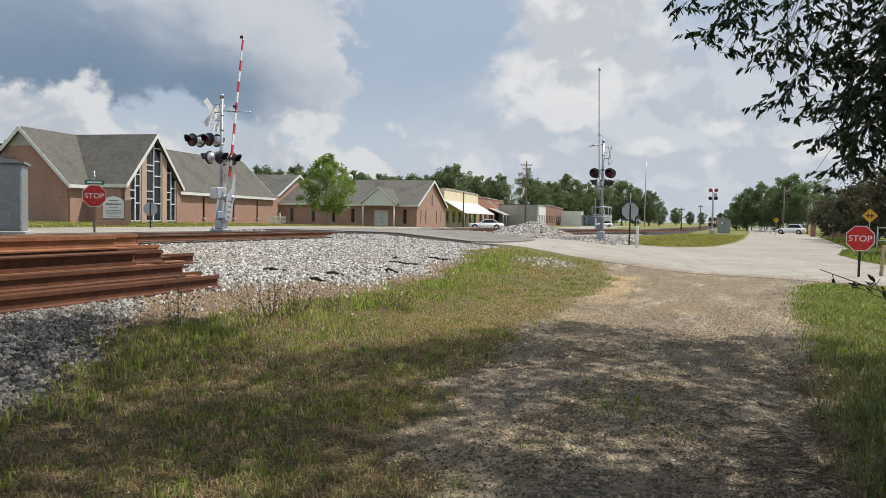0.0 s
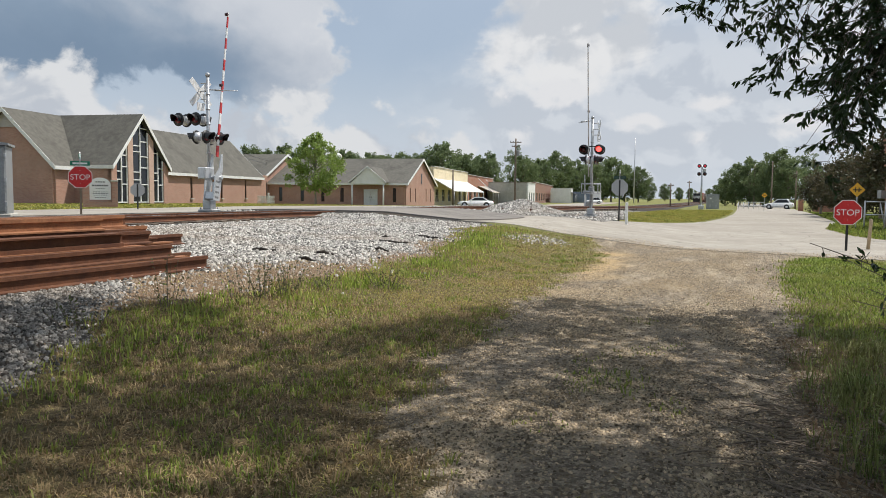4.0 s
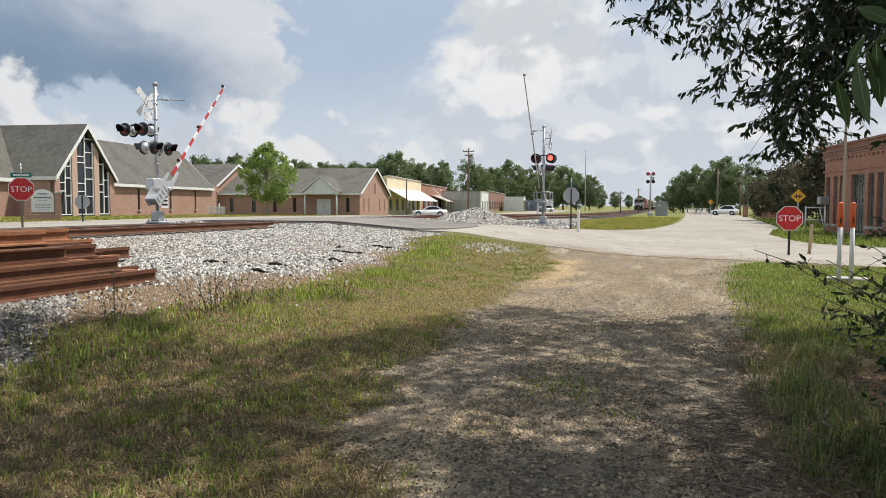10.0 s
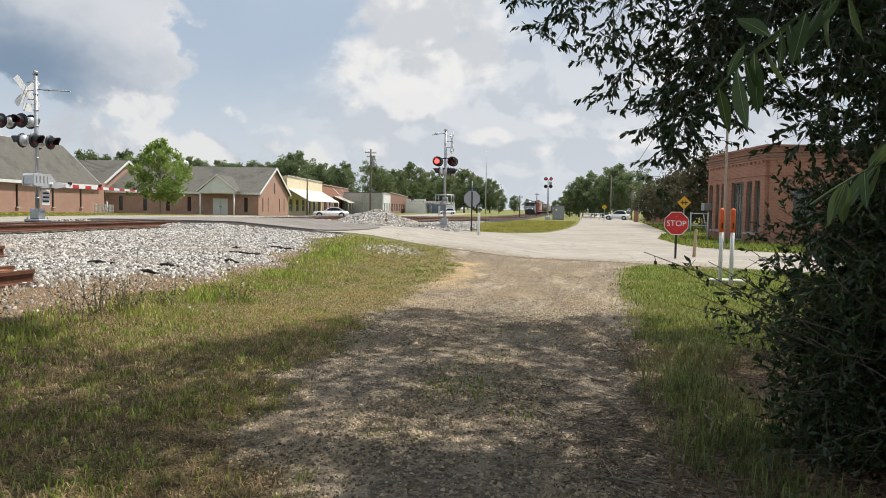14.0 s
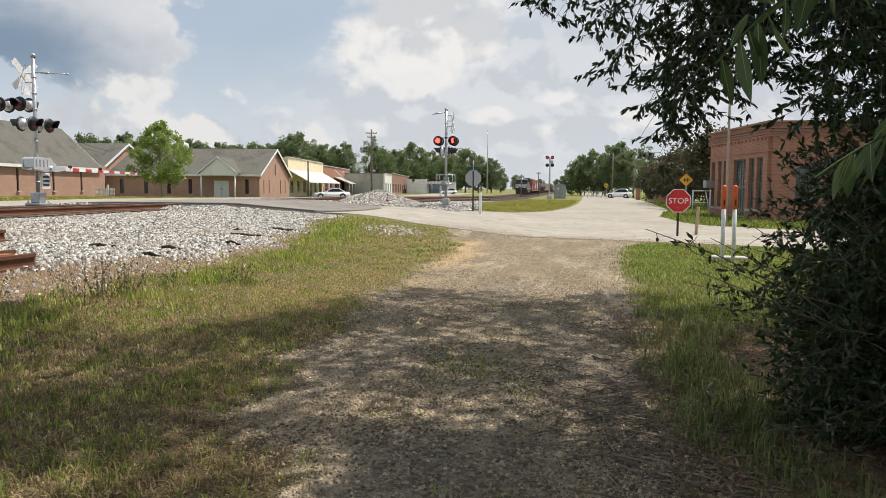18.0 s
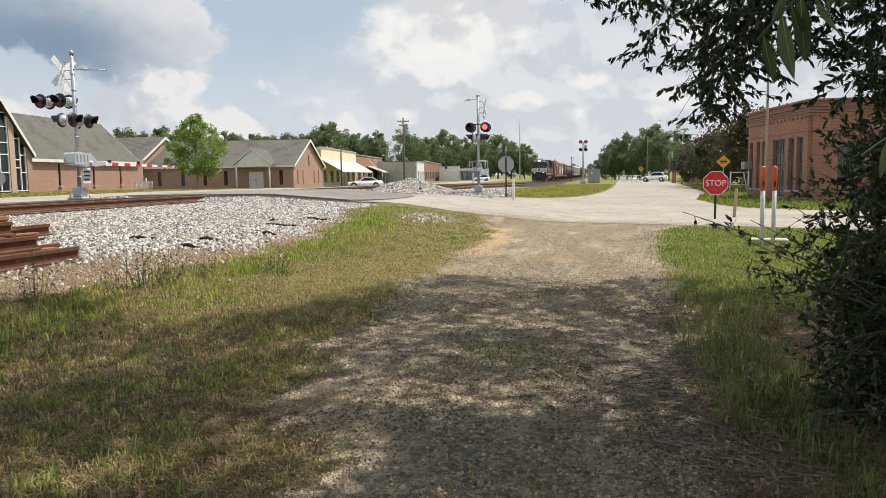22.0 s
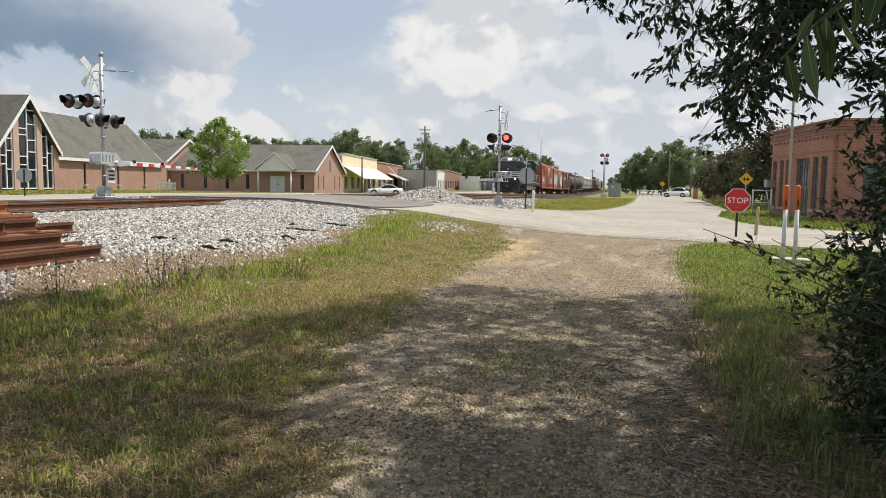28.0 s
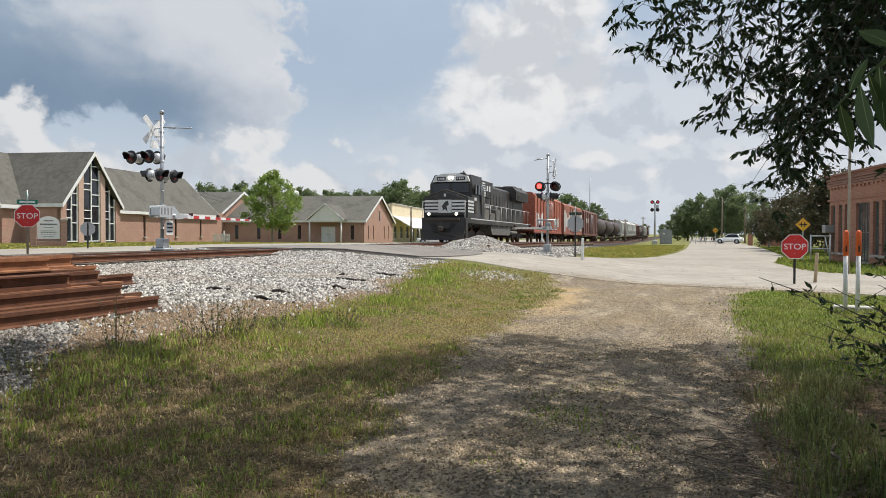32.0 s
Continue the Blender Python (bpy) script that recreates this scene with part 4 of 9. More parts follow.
def hall(name, az, r, z, length, width, eave, ridge, slits, label, porch=False):
    """A low brick hall, its ridge along x, its gable end towards the tracks."""
    c = polar(az, r, z)
    th = thing(name, facing(c, GRID), label, "building")
    bm = bmesh.new()
    s0, s1 = (-length, 0.0), (0.0, 0.0)
    ops = [(length - s - 0.5, length - s, 0.4, 2.3) for s in slits]
    door = (length - 5.8, length - 3.8, 0.0, 2.15)
    wall(bm, s0, s1, -0.4, eave, 0.3, ops + ([door] if porch else []))
    w1 = part("wall", bm, M["brick"], th)
    for op in ops:
        window(w1, s0, s1, op, M["dark_glass"], M["window_brown"])
    bm = bmesh.new()
    e0, e1 = (0.0, 0.0), (0.0, width)
    eo = [(q, q + 0.42, 0.45, 2.3) for q in (width * 0.12, width * 0.28, width * 0.66, width * 0.83)]
    wall(bm, e0, e1, -0.4, eave, 0.3, eo)
    slab(bm, [(0, eave), (width, eave), (width / 2, ridge)], 0, -0.15, 0.15)
    w2 = part("wall", weld(bm), M["brick"], th)
    for op in eo:
        window(w2, e0, e1, op, M["dark_glass"], M["window_brown"])
    bm = bmesh.new()
    box(bm, (0.17, width / 2, eave + 0.75), (0.06, 0.45, 1.5))
    part("gable_window", bm, M["dark_glass"], w2)
    bm = bmesh.new()
    wall(bm, (-length, width), (0, width), -0.4, eave, 0.3)
    part("wall", bm, M["brick"], th)
    bm = bmesh.new()
    wall(bm, (-length, 0), (-length, width), -0.4, eave, 0.3)
    slab(bm, [(0, eave), (width, eave), (width / 2, ridge)], 0, -length - 0.15, -length + 0.15)
    part("wall", weld(bm), M["brick"], th)
    gable_roof_x(th, -length, 0, 0, width, eave, ridge, 0.5)
    if porch:
        px0, px1, pe, pr = -7.0, -2.4, eave - 0.05, eave + 2.05
        pm = (px0 + px1) / 2
        pc = thing("porch", Matrix.Identity(4), "", "")
        pc.parent = th
        bm = bmesh.new()
        slab(bm, [(px0 - 0.3, pe), (pm, pr), (pm, pr + 0.12), (px0 - 0.3, pe + 0.12)], 1, -1.9, 5.2)
        slab(bm, [(pm, pr), (px1 + 0.3, pe), (px1 + 0.3, pe + 0.12), (pm, pr + 0.12)], 1, -1.9, 5.2)
        part("porch_roof", bm, M["shingle"], pc)
        bm = bmesh.new()
        slab(bm, [(px0 - 0.1, pe - 0.18), (px1 + 0.1, pe - 0.18), (px1 + 0.1, pe), (pm, pr - 0.05), (px0 - 0.1, pe)], 1, -1.75, -1.6)
        part("porch_gable", bm, M["white"], pc)
        for xa in (px0 - 0.3, px1 + 0.3):
            bm = bmesh.new()
            slab(bm, [(xa, pe - 0.06), (pm, pr - 0.06), (pm, pr + 0.14), (xa, pe + 0.14)], 1, -1.96, -1.9)
            part("porch_rake", bm, M["white"], pc)
        for x in (px0 + 0.12, px1 - 0.12):
            bm = bmesh.new()
            tube(bm, (x, -1.65, -0.4), (x, -1.65, pe - 0.15), 0.12, 0.10, 12)
            box(bm, (x, -1.65, -0.33), (0.36, 0.36, 0.16), 0.02)
            box(bm, (x, -1.65, pe - 0.2), (0.32, 0.32, 0.08), 0.01)
            part("column", bm, M["white"], pc)
        for k in (0, 1):
            bm = bmesh.new()
            box(bm, (-5.3 + k * 1.0, -0.05, 1.07), (0.97, 0.06, 2.12), 0.01)
            for zz in (0.55, 1.5):
                box(bm, (-5.3 + k * 1.0, -0.09, zz), (0.6, 0.03, 0.7), 0.01)
            d = part("door", bm, M["white"], pc)
            bm = bmesh.new()
            box(bm, (-4.9 + k * 0.25, -0.12, 1.05), (0.05, 0.06, 0.16))
            part("handle", bm, M["black"], d)
    return th


church()
hall("chapel_hall", -2.45, 99.0, 0.30, 19.9, 16.6, 3.0, 6.5, (1.2, 8.6, 11.4, 14.4, 17.6), "low pink brick hall with a white gabled porch", True)
hall("church_wing", -13.66, 103.0, 0.25, 22.0, 18.0, 2.95, 7.1, (4.0, 9.0), "brick wing with a shingled roof behind the church")


M["blue_wall"] = plain("blue_metal_siding", (0.13, 0.17, 0.22), (0.18, 0.22, 0.28), 1.2, 0.6, 0, 0.1)


def shop(name, az0, r0, along0, along1, depth, z0, h, wallmat, label, awning=None, side=None, bays=4, start=0.4, struts=0):
    """A flat-roofed shop in the row; its front stands on the row's line, towards the tracks."""
    c = polar(az0, r0, z0)
    th = thing(name, facing(c, GRID), label, "shop", "row of shops")
    a, b = along0, along1
    bm = bmesh.new()
    w = (b - a - 1.0) / bays
    ops = [(0.5 + k * w + w * 0.22, 0.5 + k * w + w * 0.74, 0.0 if k == bays // 2 else 0.6, 2.7) for k in range(bays)]
    wall(bm, (0, a), (0, b), -0.4, h, 0.35, ops)
    w1 = part("front_wall", bm, wallmat, th)
    for op in ops:
        window(w1, (0, a), (0, b), op, M["dark_glass"], M["white"], 1, "shop_window")
    for q0, q1, hh in (((-depth, a), (-0.18, a), h), ((-depth, b), (-0.18, b), h), ((-depth, a), (-depth, b), h - 0.6)):
        bm = bmesh.new()
        wall(bm, q0, q1, -0.4, hh, 0.35)
        part("side_wall", bm, side or wallmat, th)
    bm = bmesh.new()
    box(bm, (-depth / 2, (a + b) / 2, h - 0.7), (depth, b - a, 0.15))
    part("roof", bm, M["grey_wall"], th)
    bm = bmesh.new()
    box(bm, (0.06, (a + b) / 2, h + 0.06), (0.55, b - a, 0.14), 0.02)
    part("coping", bm, M["concrete"], th)
    if awning:
        mt, zt, zb, out = awning
        bm = bmesh.new()
        slab(bm, [(0.2, zt), (out, zb), (out, zb - 0.12), (0.2, zt - 0.12)], 1, a + start, b - 0.4)
        aw = part("awning", bm, mt, th)
        for k in range(max(2, bays)):
            y = a + start + 0.2 + (b - a - start - 0.8) * k / max(1, bays - 1)
            bm = bmesh.new()
            tube(bm, (out - 0.1, y, -0.4), (out - 0.1, y, zb - 0.1), 0.06, 0.06, 8)
            part("awning_post", bm, M["galv"], aw)
        for k in range(struts):
            y = a + start + 0.3 + (b - a - start - 1.0) * k / (struts - 1)
            bm = bmesh.new()
            tube(bm, (0.2, y, h - 0.5), (out - 0.3, y, zb + 0.1), 0.09, None, 8)
            part("awning_strut", bm, M["white"], aw, "white sloping strut")
    return th


M["awning_tan"] = plain("weathered_tan_metal", (0.40, 0.36, 0.31), (0.50, 0.46, 0.40), 1.5, 0.6, 0, 0.1, (0.30, 0.25, 0.20), 0.8, 0.4)
shop("yellow_shop", -0.34, 120.0, 0.0, 30.0, 14.0, 0.05, 6.3, M["cream"], "cream stuccoed shop with a broad white awning", (M["white"], 4.4, 2.45, 3.6), None, 6)
shop("brick_shop", -0.34, 120.0, 30.3, 64.0, 14.0, 0.05, 5.9, M["brick_red"], "red brick shop with a sloping metal awning", (M["awning_tan"], 3.9, 2.5, 3.6), M["brick_brown"], 6, 12.0, 3)
gs = shop("grey_shop", 7.0, 170.0, 0.0, 17.0, 9.0, 0.0, 4.9, M["white"], "pale rendered shop with a long grey side wall", None, M["grey_wall"], 3)
for x in (-8.6, -4.6, -0.5):
    bm = bmesh.new()
    box(bm, (x, -0.24, 2.2), (0.35, 0.13, 5.2))
    part("pilaster", bm, M["grey_wall"], gs)
bm = bmesh.new()
box(bm, (-4.5, -0.22, 2.9), (8.8, 0.09, 0.14))
part("string_course", bm, M["concrete"], gs)
bm = bmesh.new()
box(bm, (-4.5, 0.0, 4.96), (9.1, 0.5, 0.12))
part("coping", bm, M["sleeper"], gs, "dark wall coping")
shop("brown_brick_shop", 7.0, 170.0, 17.3, 78.0, 9.0, 0.0, 5.3, M["brick_brown"], "brown brick shop front with a row of tall openings", None, M["brick_brown"], 8)
shop("low_shop", 7.0, 170.0, 78.4, 120.0, 9.0, 0.0, 3.9, M["brick"], "low pink brick shop with a dark awning", (M["rust"], 3.0, 2.5, 1.6), None, 5)
shop("white_shop", 10.25, 222.0, 0.0, 14.0, 5.6, 0.0, 4.3, M["white"], "small white shop at the end of the row", (M["black"], 3.2, 2.6, 1.6), None, 3)
shop("blue_store", 11.75, 236.0, 0.0, 12.0, 6.4, 0.0, 3.4, M["blue_wall"], "low blue-grey store beyond the shops", None, None, 3)
shop("white_store", 12.5, 240.0, 0.0, 12.0, 2.6, 0.0, 3.6, M["white"], "narrow white store at the end of the street", None, None, 2)


M["window_grey"] = plain("grey_green_window_frame", (0.13, 0.145, 0.13), (0.19, 0.205, 0.185), 3.0, 0.6, 0, 0.1, (0.08, 0.08, 0.07), 1.0, 0.4)


def brick_depot():
    """The old red brick building beside the junction: tall windows between piers, under a stepped cornice."""
    c = polar(35.4, 41.0, 0.0)
    th = thing("brick_building", facing(c, GRID), "old red brick building with tall windows and a stepped cornice", "building")
    H, LW, LS = 4.95, 8.6, 14.0
    bm = bmesh.new()
    ops = []
    for a, b in ((0.6, 1.33), (1.68, 2.4), (2.82, 4.6), (5.5, 6.25), (6.6, 7.15), (7.7, 8.35)):
        ops.append((a, b, 0.12 if b - a > 1.5 else 0.55, 3.25))
    wall(bm, (0, 0), (0, LW), -0.3, H, 0.35, ops)
    w1 = part("wall", bm, M["brick_red"], th)
    for op in ops:
        window(w1, (0, 0), (0, LW), op, M["pale_glass"], M["window_grey"], 1, upright=2 if op[2] > 0.5 else 4)
        bm = bmesh.new()
        box(bm, (-0.2, (op[0] + op[1]) / 2, op[2] - 0.06), (0.16, op[1] - op[0] + 0.2, 0.12))
        part("sill", bm, M["concrete"], w1)
    bm = bmesh.new()
    so = [(1.2 + k * 2.6, 2.4 + k * 2.6, 0.9, 2.9) for k in range(4)]
    wall(bm, (0, 0), (LS, 0), -0.3, H, 0.35, so)
    w2 = part("wall", bm, M["brick_red"], th)
    for op in so:
        window(w2, (0, 0), (LS, 0), op, M["pale_glass"], M["window_grey"], 1, upright=3)
    bm = bmesh.new()
    wall(bm, (LS, 0), (LS, LW), -0.3, H, 0.35)
    part("wall", bm, M["brick_red"], th)
    bm = bmesh.new()
    wall(bm, (0, LW), (LS, LW), -0.3, H, 0.35)
    part("wall", bm, M["brick_red"], th)
    bm = bmesh.new()
    box(bm, (LS / 2, LW / 2, H - 0.5), (LS, LW, 0.15))
    part("roof", bm, M["grey_wall"], th)
    for k, (z, o) in enumerate(((3.55, 0.05), (4.30, 0.06), (4.42, 0.10), (4.56, 0.07), (4.70, 0.11), (H + 0.03, 0.14))):
        bm = bmesh.new()
        box(bm, (-o / 2 - 0.17, LW / 2, z), (o, LW + 0.35 + 2 * o, 0.10))
        box(bm, (LS / 2, -o / 2 - 0.17, z), (LS + 0.35, o, 0.10))
        part("cornice_course", bm, M["brick_red"] if k < 2 else M["brick_brown"], th)
    for k in range(40):
        bm = bmesh.new()
        if k < 16:
            box(bm, (-0.22, 0.3 + k * 0.53, 4.2), (0.07, 0.2, 0.12))
        else:
            box(bm, (0.4 + (k - 16) * 0.56, -0.22, 4.2), (0.2, 0.1, 0.16))
        part("corbel", bm, M["brick_red"], th)
    bm = bmesh.new()
    box(bm, (-0.4, 8.1, 1.9), (0.5, 0.6, 0.45), 0.02)
    part("air_conditioner", bm, M["alu_case"], th, "grey window air conditioner")
    return th


brick_depot()


# ---- trees ----
def leaf_cloud(centres, radii, per, size, rng, squash=0.8, lance=0.5):
    """Leaf blades thrown over the shells of many clumps: arrays of corners and faces."""
    n = len(centres) * per
    c = np.repeat(np.asarray(centres, float), per, 0)
    r = np.repeat(np.asarray(radii, float), per)
    d = rng.normal(size=(n, 3))
    d /= np.linalg.norm(d, axis=1, keepdims=True)
    p = c + d * (r * rng.uniform(0.45, 1.08, n))[:, None] * [1, 1, squash]
    return blades(p, size * rng.uniform(0.6, 1.35, n), rng, lance)


def blades(p, s, rng, lance=0.5, hang=0.0, up=None):
    """A pointed four-cornered blade at each place."""
    n = len(p)
    a = rng.normal(size=(n, 3))
    a[:, 2] = a[:, 2] * (1 - hang) - hang * 1.5
    a /= np.linalg.norm(a, axis=1, keepdims=True)
    b = np.cross(a, rng.normal(size=(n, 3)))
    b /= np.linalg.norm(b, axis=1, keepdims=True)
    s = np.asarray(s)[:, None]
    nrm = np.cross(a, b)
    v = np.stack([p, p + a * s * 0.5 + b * s * lance * 0.5 + nrm * s * 0.06, p + a * s, p + a * s * 0.5 - b * s * lance * 0.5 + nrm * s * 0.06], 1).reshape(-1, 3)
    f = np.arange(4 * n).reshape(-1, 4)
    return v, f


def grow(rng, height, spread, trunk_r, levels=3, first=0.3, kids=(6, 4, 3), up=0.55):
    """Limbs as (start, end, r0, r1) and the places of their tips."""
    limbs, tips = [], []

    def go(p, d, ln, r, lv):
        segs = 3
        for k in range(segs):
            q = p + d * (ln / segs)
            r2 = r * (0.82 if k < segs - 1 else 0.62)
            limbs.append((p.copy(), q.copy(), r, r2))
            if lv < levels and (k > 0 or lv > 0):
                for _ in range(max(1, kids[lv] // segs + (rng.random() < 0.5))):
                    t = rng.normal(size=3)
                    t[2] = abs(t[2]) * up
                    t /= np.linalg.norm(t)
                    nd = d * 0.45 + t * 0.9
                    nd /= np.linalg.norm(nd)
                    go(q.copy(), nd, ln * rng.uniform(0.5, 0.72), r2 * 0.6, lv + 1)
            p, r = q, r2
            d = d + rng.normal(size=3) * 0.16
            d /= np.linalg.norm(d)
        tips.append(p.copy())
    go(np.zeros(3), np.array([0, 0, 1.0]), height * (first + 0.35), trunk_r, 0)
    t = np.array(tips)
    sx = spread / max(1e-3, np.abs(t[:, :2]).max())
    sz = height * 0.93 / t[:, 2].max()
    k = np.array([sx, sx, sz])
    return [(a * k, b * k, r0, r1) for a, b, r0, r1 in limbs], t * k


def tree_meshes(seed, height, spread, trunk_r, leaf, per, clump, levels=2, trunk_mat="bark", first=0.3, egg=0, skirt=0):
    rng = np.random.default_rng(seed)
    limbs, tips = grow(rng, height, spread, trunk_r, levels, first)
    bm = bmesh.new()
    for a, b, r0, r1 in limbs:
        if r0 > 0.012:
            tube(bm, a, b, r0, r1, 6, 0, False)
    me_t = bpy.data.meshes.new("trunk")
    bm.to_mesh(me_t)
    bm.free()
    me_t.materials.append(M[trunk_mat])
    tips = tips[tips[:, 2] > height * first]
    extra = tips + rng.normal(size=tips.shape) * clump * 0.8
    cs = np.concatenate([tips, extra])
    if egg:
        d = rng.normal(size=(egg, 3))
        d /= np.linalg.norm(d, axis=1, keepdims=True)
        lo = height * max(first, 0.06)
        u = rng.uniform(0.35, 0.95, (egg, 1))
        if skirt:
            w = rng.uniform(0, 2 * np.pi, skirt)
            q = rng.uniform(0.3, 0.95, skirt) * spread
            cs = np.concatenate([cs, np.stack([q * np.cos(w), q * np.sin(w), height * rng.uniform(0.04, 0.3, skirt)], -1)])
        cs = np.concatenate([cs, d * u * [spread, spread, (height - lo) / 2] + [0, 0, (height + lo) / 2]])
    v, f = leaf_cloud(cs, clump * rng.uniform(0.5, 1.2, len(cs)), per, leaf[1], rng)
    return me_t, raw_mesh("crown", v, f, leaf[0])


def lobed_tree(seed, height, spread, trunk_r, bole, leaf, lobes, per, clump, peak=0.35, trunk_mat="bark"):
    """A full crown of overlapping lobes on a forked trunk; peak is the height share of its widest part."""
    rng = np.random.default_rng(seed)
    cs, rs = [], []
    limbs = []
    for k in range(lobes):
        u = (k + rng.uniform(0, 1)) / lobes
        h = bole + (height - bole) * u
        wide = spread * (math.sin(math.pi / 2 * min(1.0, (u + 0.12) / (peak + 0.12))) if u < peak else math.cos(math.pi / 2 * ((u - peak) / (1.04 - peak))) ** 0.8)
        a = 2.4 * k + rng.uniform(-0.4, 0.4)
        q = wide * rng.uniform(0.45, 0.85)
        c = np.array([q * math.cos(a), q * math.sin(a), h])
        limbs.append(c)
        r = clump * rng.uniform(0.75, 1.25) * (0.6 + 0.4 * wide / spread)
        n = 7
        cs.append(c + rng.normal(0, r * 0.45, (n, 3)))
        rs.append(np.full(n, r * 0.62))
    core = np.stack([rng.normal(0, spread * 0.22, lobes), rng.normal(0, spread * 0.22, lobes), rng.uniform(bole + 0.1 * height, height * 0.86, lobes)], -1)
    cs.append(core)
    rs.append(np.full(lobes, clump * 0.9))
    bm = bmesh.new()
    top = Vector((0.0, 0.0, height * 0.8))
    tube(bm, (0, 0, -0.2), (0, 0, bole), trunk_r, trunk_r * 0.8, 8, 0, False)
    tube(bm, (0, 0, bole), top, trunk_r * 0.8, trunk_r * 0.15, 7, 0, False)
    for c in limbs:
        tube(bm, (0, 0, bole + (c[2] - bole) * 0.5), Vector(c), trunk_r * 0.32, trunk_r * 0.08, 5, 0, False)
    me_t = bpy.data.meshes.new("trunk")
    bm.to_mesh(me_t)
    bm.free()
    me_t.materials.append(M[trunk_mat])
    v, f = leaf_cloud(np.concatenate(cs), np.concatenate(rs), per, leaf[1], rng, 0.85, 0.6)
    return me_t, raw_mesh("crown", v, f, leaf[0])


M["leaf_far"] = leaf_mat("far_tree_leaf", (0.085, 0.125, 0.055), (0.21, 0.26, 0.12), 0.6, 0.2)
M["leaf_bright"] = leaf_mat("young_tree_leaf", (0.12, 0.19, 0.038), (0.31, 0.40, 0.10), 0.5, 0.3)
M["leaf_dark"] = leaf_mat("dark_glossy_leaf", (0.022, 0.048, 0.016), (0.05, 0.085, 0.022), 0.32, 0.5)
M["leaf_red"] = leaf_mat("crape_leaf", (0.05, 0.075, 0.03), (0.10, 0.075, 0.045), 0.5, 0.3)


def place_tree(name, meshes, m, label, group=""):
    th = thing(name, m, label, "tree", group)
    for nm, me in zip(("trunk", "crown"), meshes):
        ob = new(nm, me)
        ob.parent = th
    return th


FAR = [lobed_tree(20 + k, 15.0, 6.2, 0.35, 2.2, (M["leaf_far"], 0.55), 24, 40, 1.85, 0.5) for k in range(5)]
PINE = [tree_meshes(40 + k, 18.0, 3.6, 0.30, (M["leaf_far"], 0.45), 60, 1.1, 2, "bark", 0.5) for k in range(2)]
far_rows = [(-2.6, 205, 13), (-0.9, 212, 14), (0.4, 200, 15.5), (2.3, 230, 14), (4.0, 212, 13.5), (5.6, 230, 18), (6.6, 225, 13), (8.0, 240, 13), (9.2, 250, 15.5), (10.7, 275, 14), (12.0, 265, 13),
            (13.3, 280, 16), (14.3, 290, 14), (15.3, 285, 12.5), (16.0, 300, 8.5), (1.4, 240, 13), (3.2, 235, 12), (7.3, 250, 12), (10.0, 290, 13), (11.4, 300, 13), (12.7, 310, 14), (-5.0, 190, 12), (-7.0, 195, 13), (-9.0, 185, 12), (-11.5, 185, 13), (-14.2, 170, 12), (-16.0, 165, 11),
            (21.4, 190, 6.8), (22.1, 185, 9.2), (23.0, 182, 10.4), (23.9, 175, 9.4), (24.8, 170, 11.6), (25.5, 165, 9.4), (26.4, 172, 12.8), (27.2, 150, 7.6), (28.2, 140, 6), (29.3, 120, 5.6), (21.9, 230, 8), (23.4, 230, 9), (25.2, 220, 9), (27.8, 200, 8),
            (-30.5, 95, 8.2), (-29.0, 110, 9), (-34, 90, 10), (-39, 95, 12), (33, 120, 5), (36, 110, 6), (40, 100, 8), (44, 100, 10), (-3.8, 215, 12.5), (-1.8, 222, 12.6), (-5.9, 205, 11.6), (-8.0, 208, 12.4), (-10.2, 200, 11.8), (-12.8, 190, 12.0), (-6.5, 225, 13.2), (-4.4, 230, 13.6), (1.9, 218, 13.4), (3.1, 222, 12.8), (17.2, 420, 9), (18.2, 460, 8), (19.0, 500, 8), (20.3, 480, 8), (20.9, 420, 9)]
for k, (az, r, h) in enumerate(far_rows):
    mm = (PINE if k in (5, 15) or az in (26.4,) else FAR)[k % 2 if k in (5, 15) or az in (26.4,) else k % 5]
    base = 18.0 if mm in PINE else 15.0
    if 4.5 < az < 13.0:
        r, h = r * 1.4, h * 1.4          # beyond the shops
    p = polar(az, r)
    s = h / base
    t = place_tree("tree", mm, pose(p.x, p.y, gz(p.x, p.y) - 0.1, 0, 0, 47 * k) @ Matrix.Diagonal((s * 1.05, s * 1.05, s, 1)), "broad green tree in full leaf behind the town", "trees behind the town")
YOUNG = lobed_tree(61, 7.2, 3.6, 0.12, 1.5, (M["leaf_bright"], 0.24), 56, 20, 0.58, 0.30, "bark_pale")
p = polar(-9.3, 80.0)
place_tree("street_tree", YOUNG, pose(p.x, p.y, gz(p.x, p.y)), "young bright green tree on the lawn by the hall")
CRAPE = [tree_meshes(71 + k, 5.0, 3.0, 0.16, (M["leaf_red"], 0.24), 70, 0.7, 2, "bark_pale", 0.03, 60) for k in range(2)]
for k, (az, r, h) in enumerate(((27.6, 88, 4.2), (28.9, 80, 4.6), (30.2, 74, 5.4), (31.2, 68, 6.0), (32.2, 62, 6.3), (29.6, 92, 5.6), (31.9, 85, 7.2))):
    p = polar(az, r)
    place_tree("crape_myrtle", CRAPE[k % 2], pose(p.x, p.y, gz(p.x, p.y), 0, 0, 70 * k) @ Matrix.Diagonal((h / 5, h / 5, h / 5, 1)), "dark crape myrtle with reddish leaves by the road", "trees along the road")


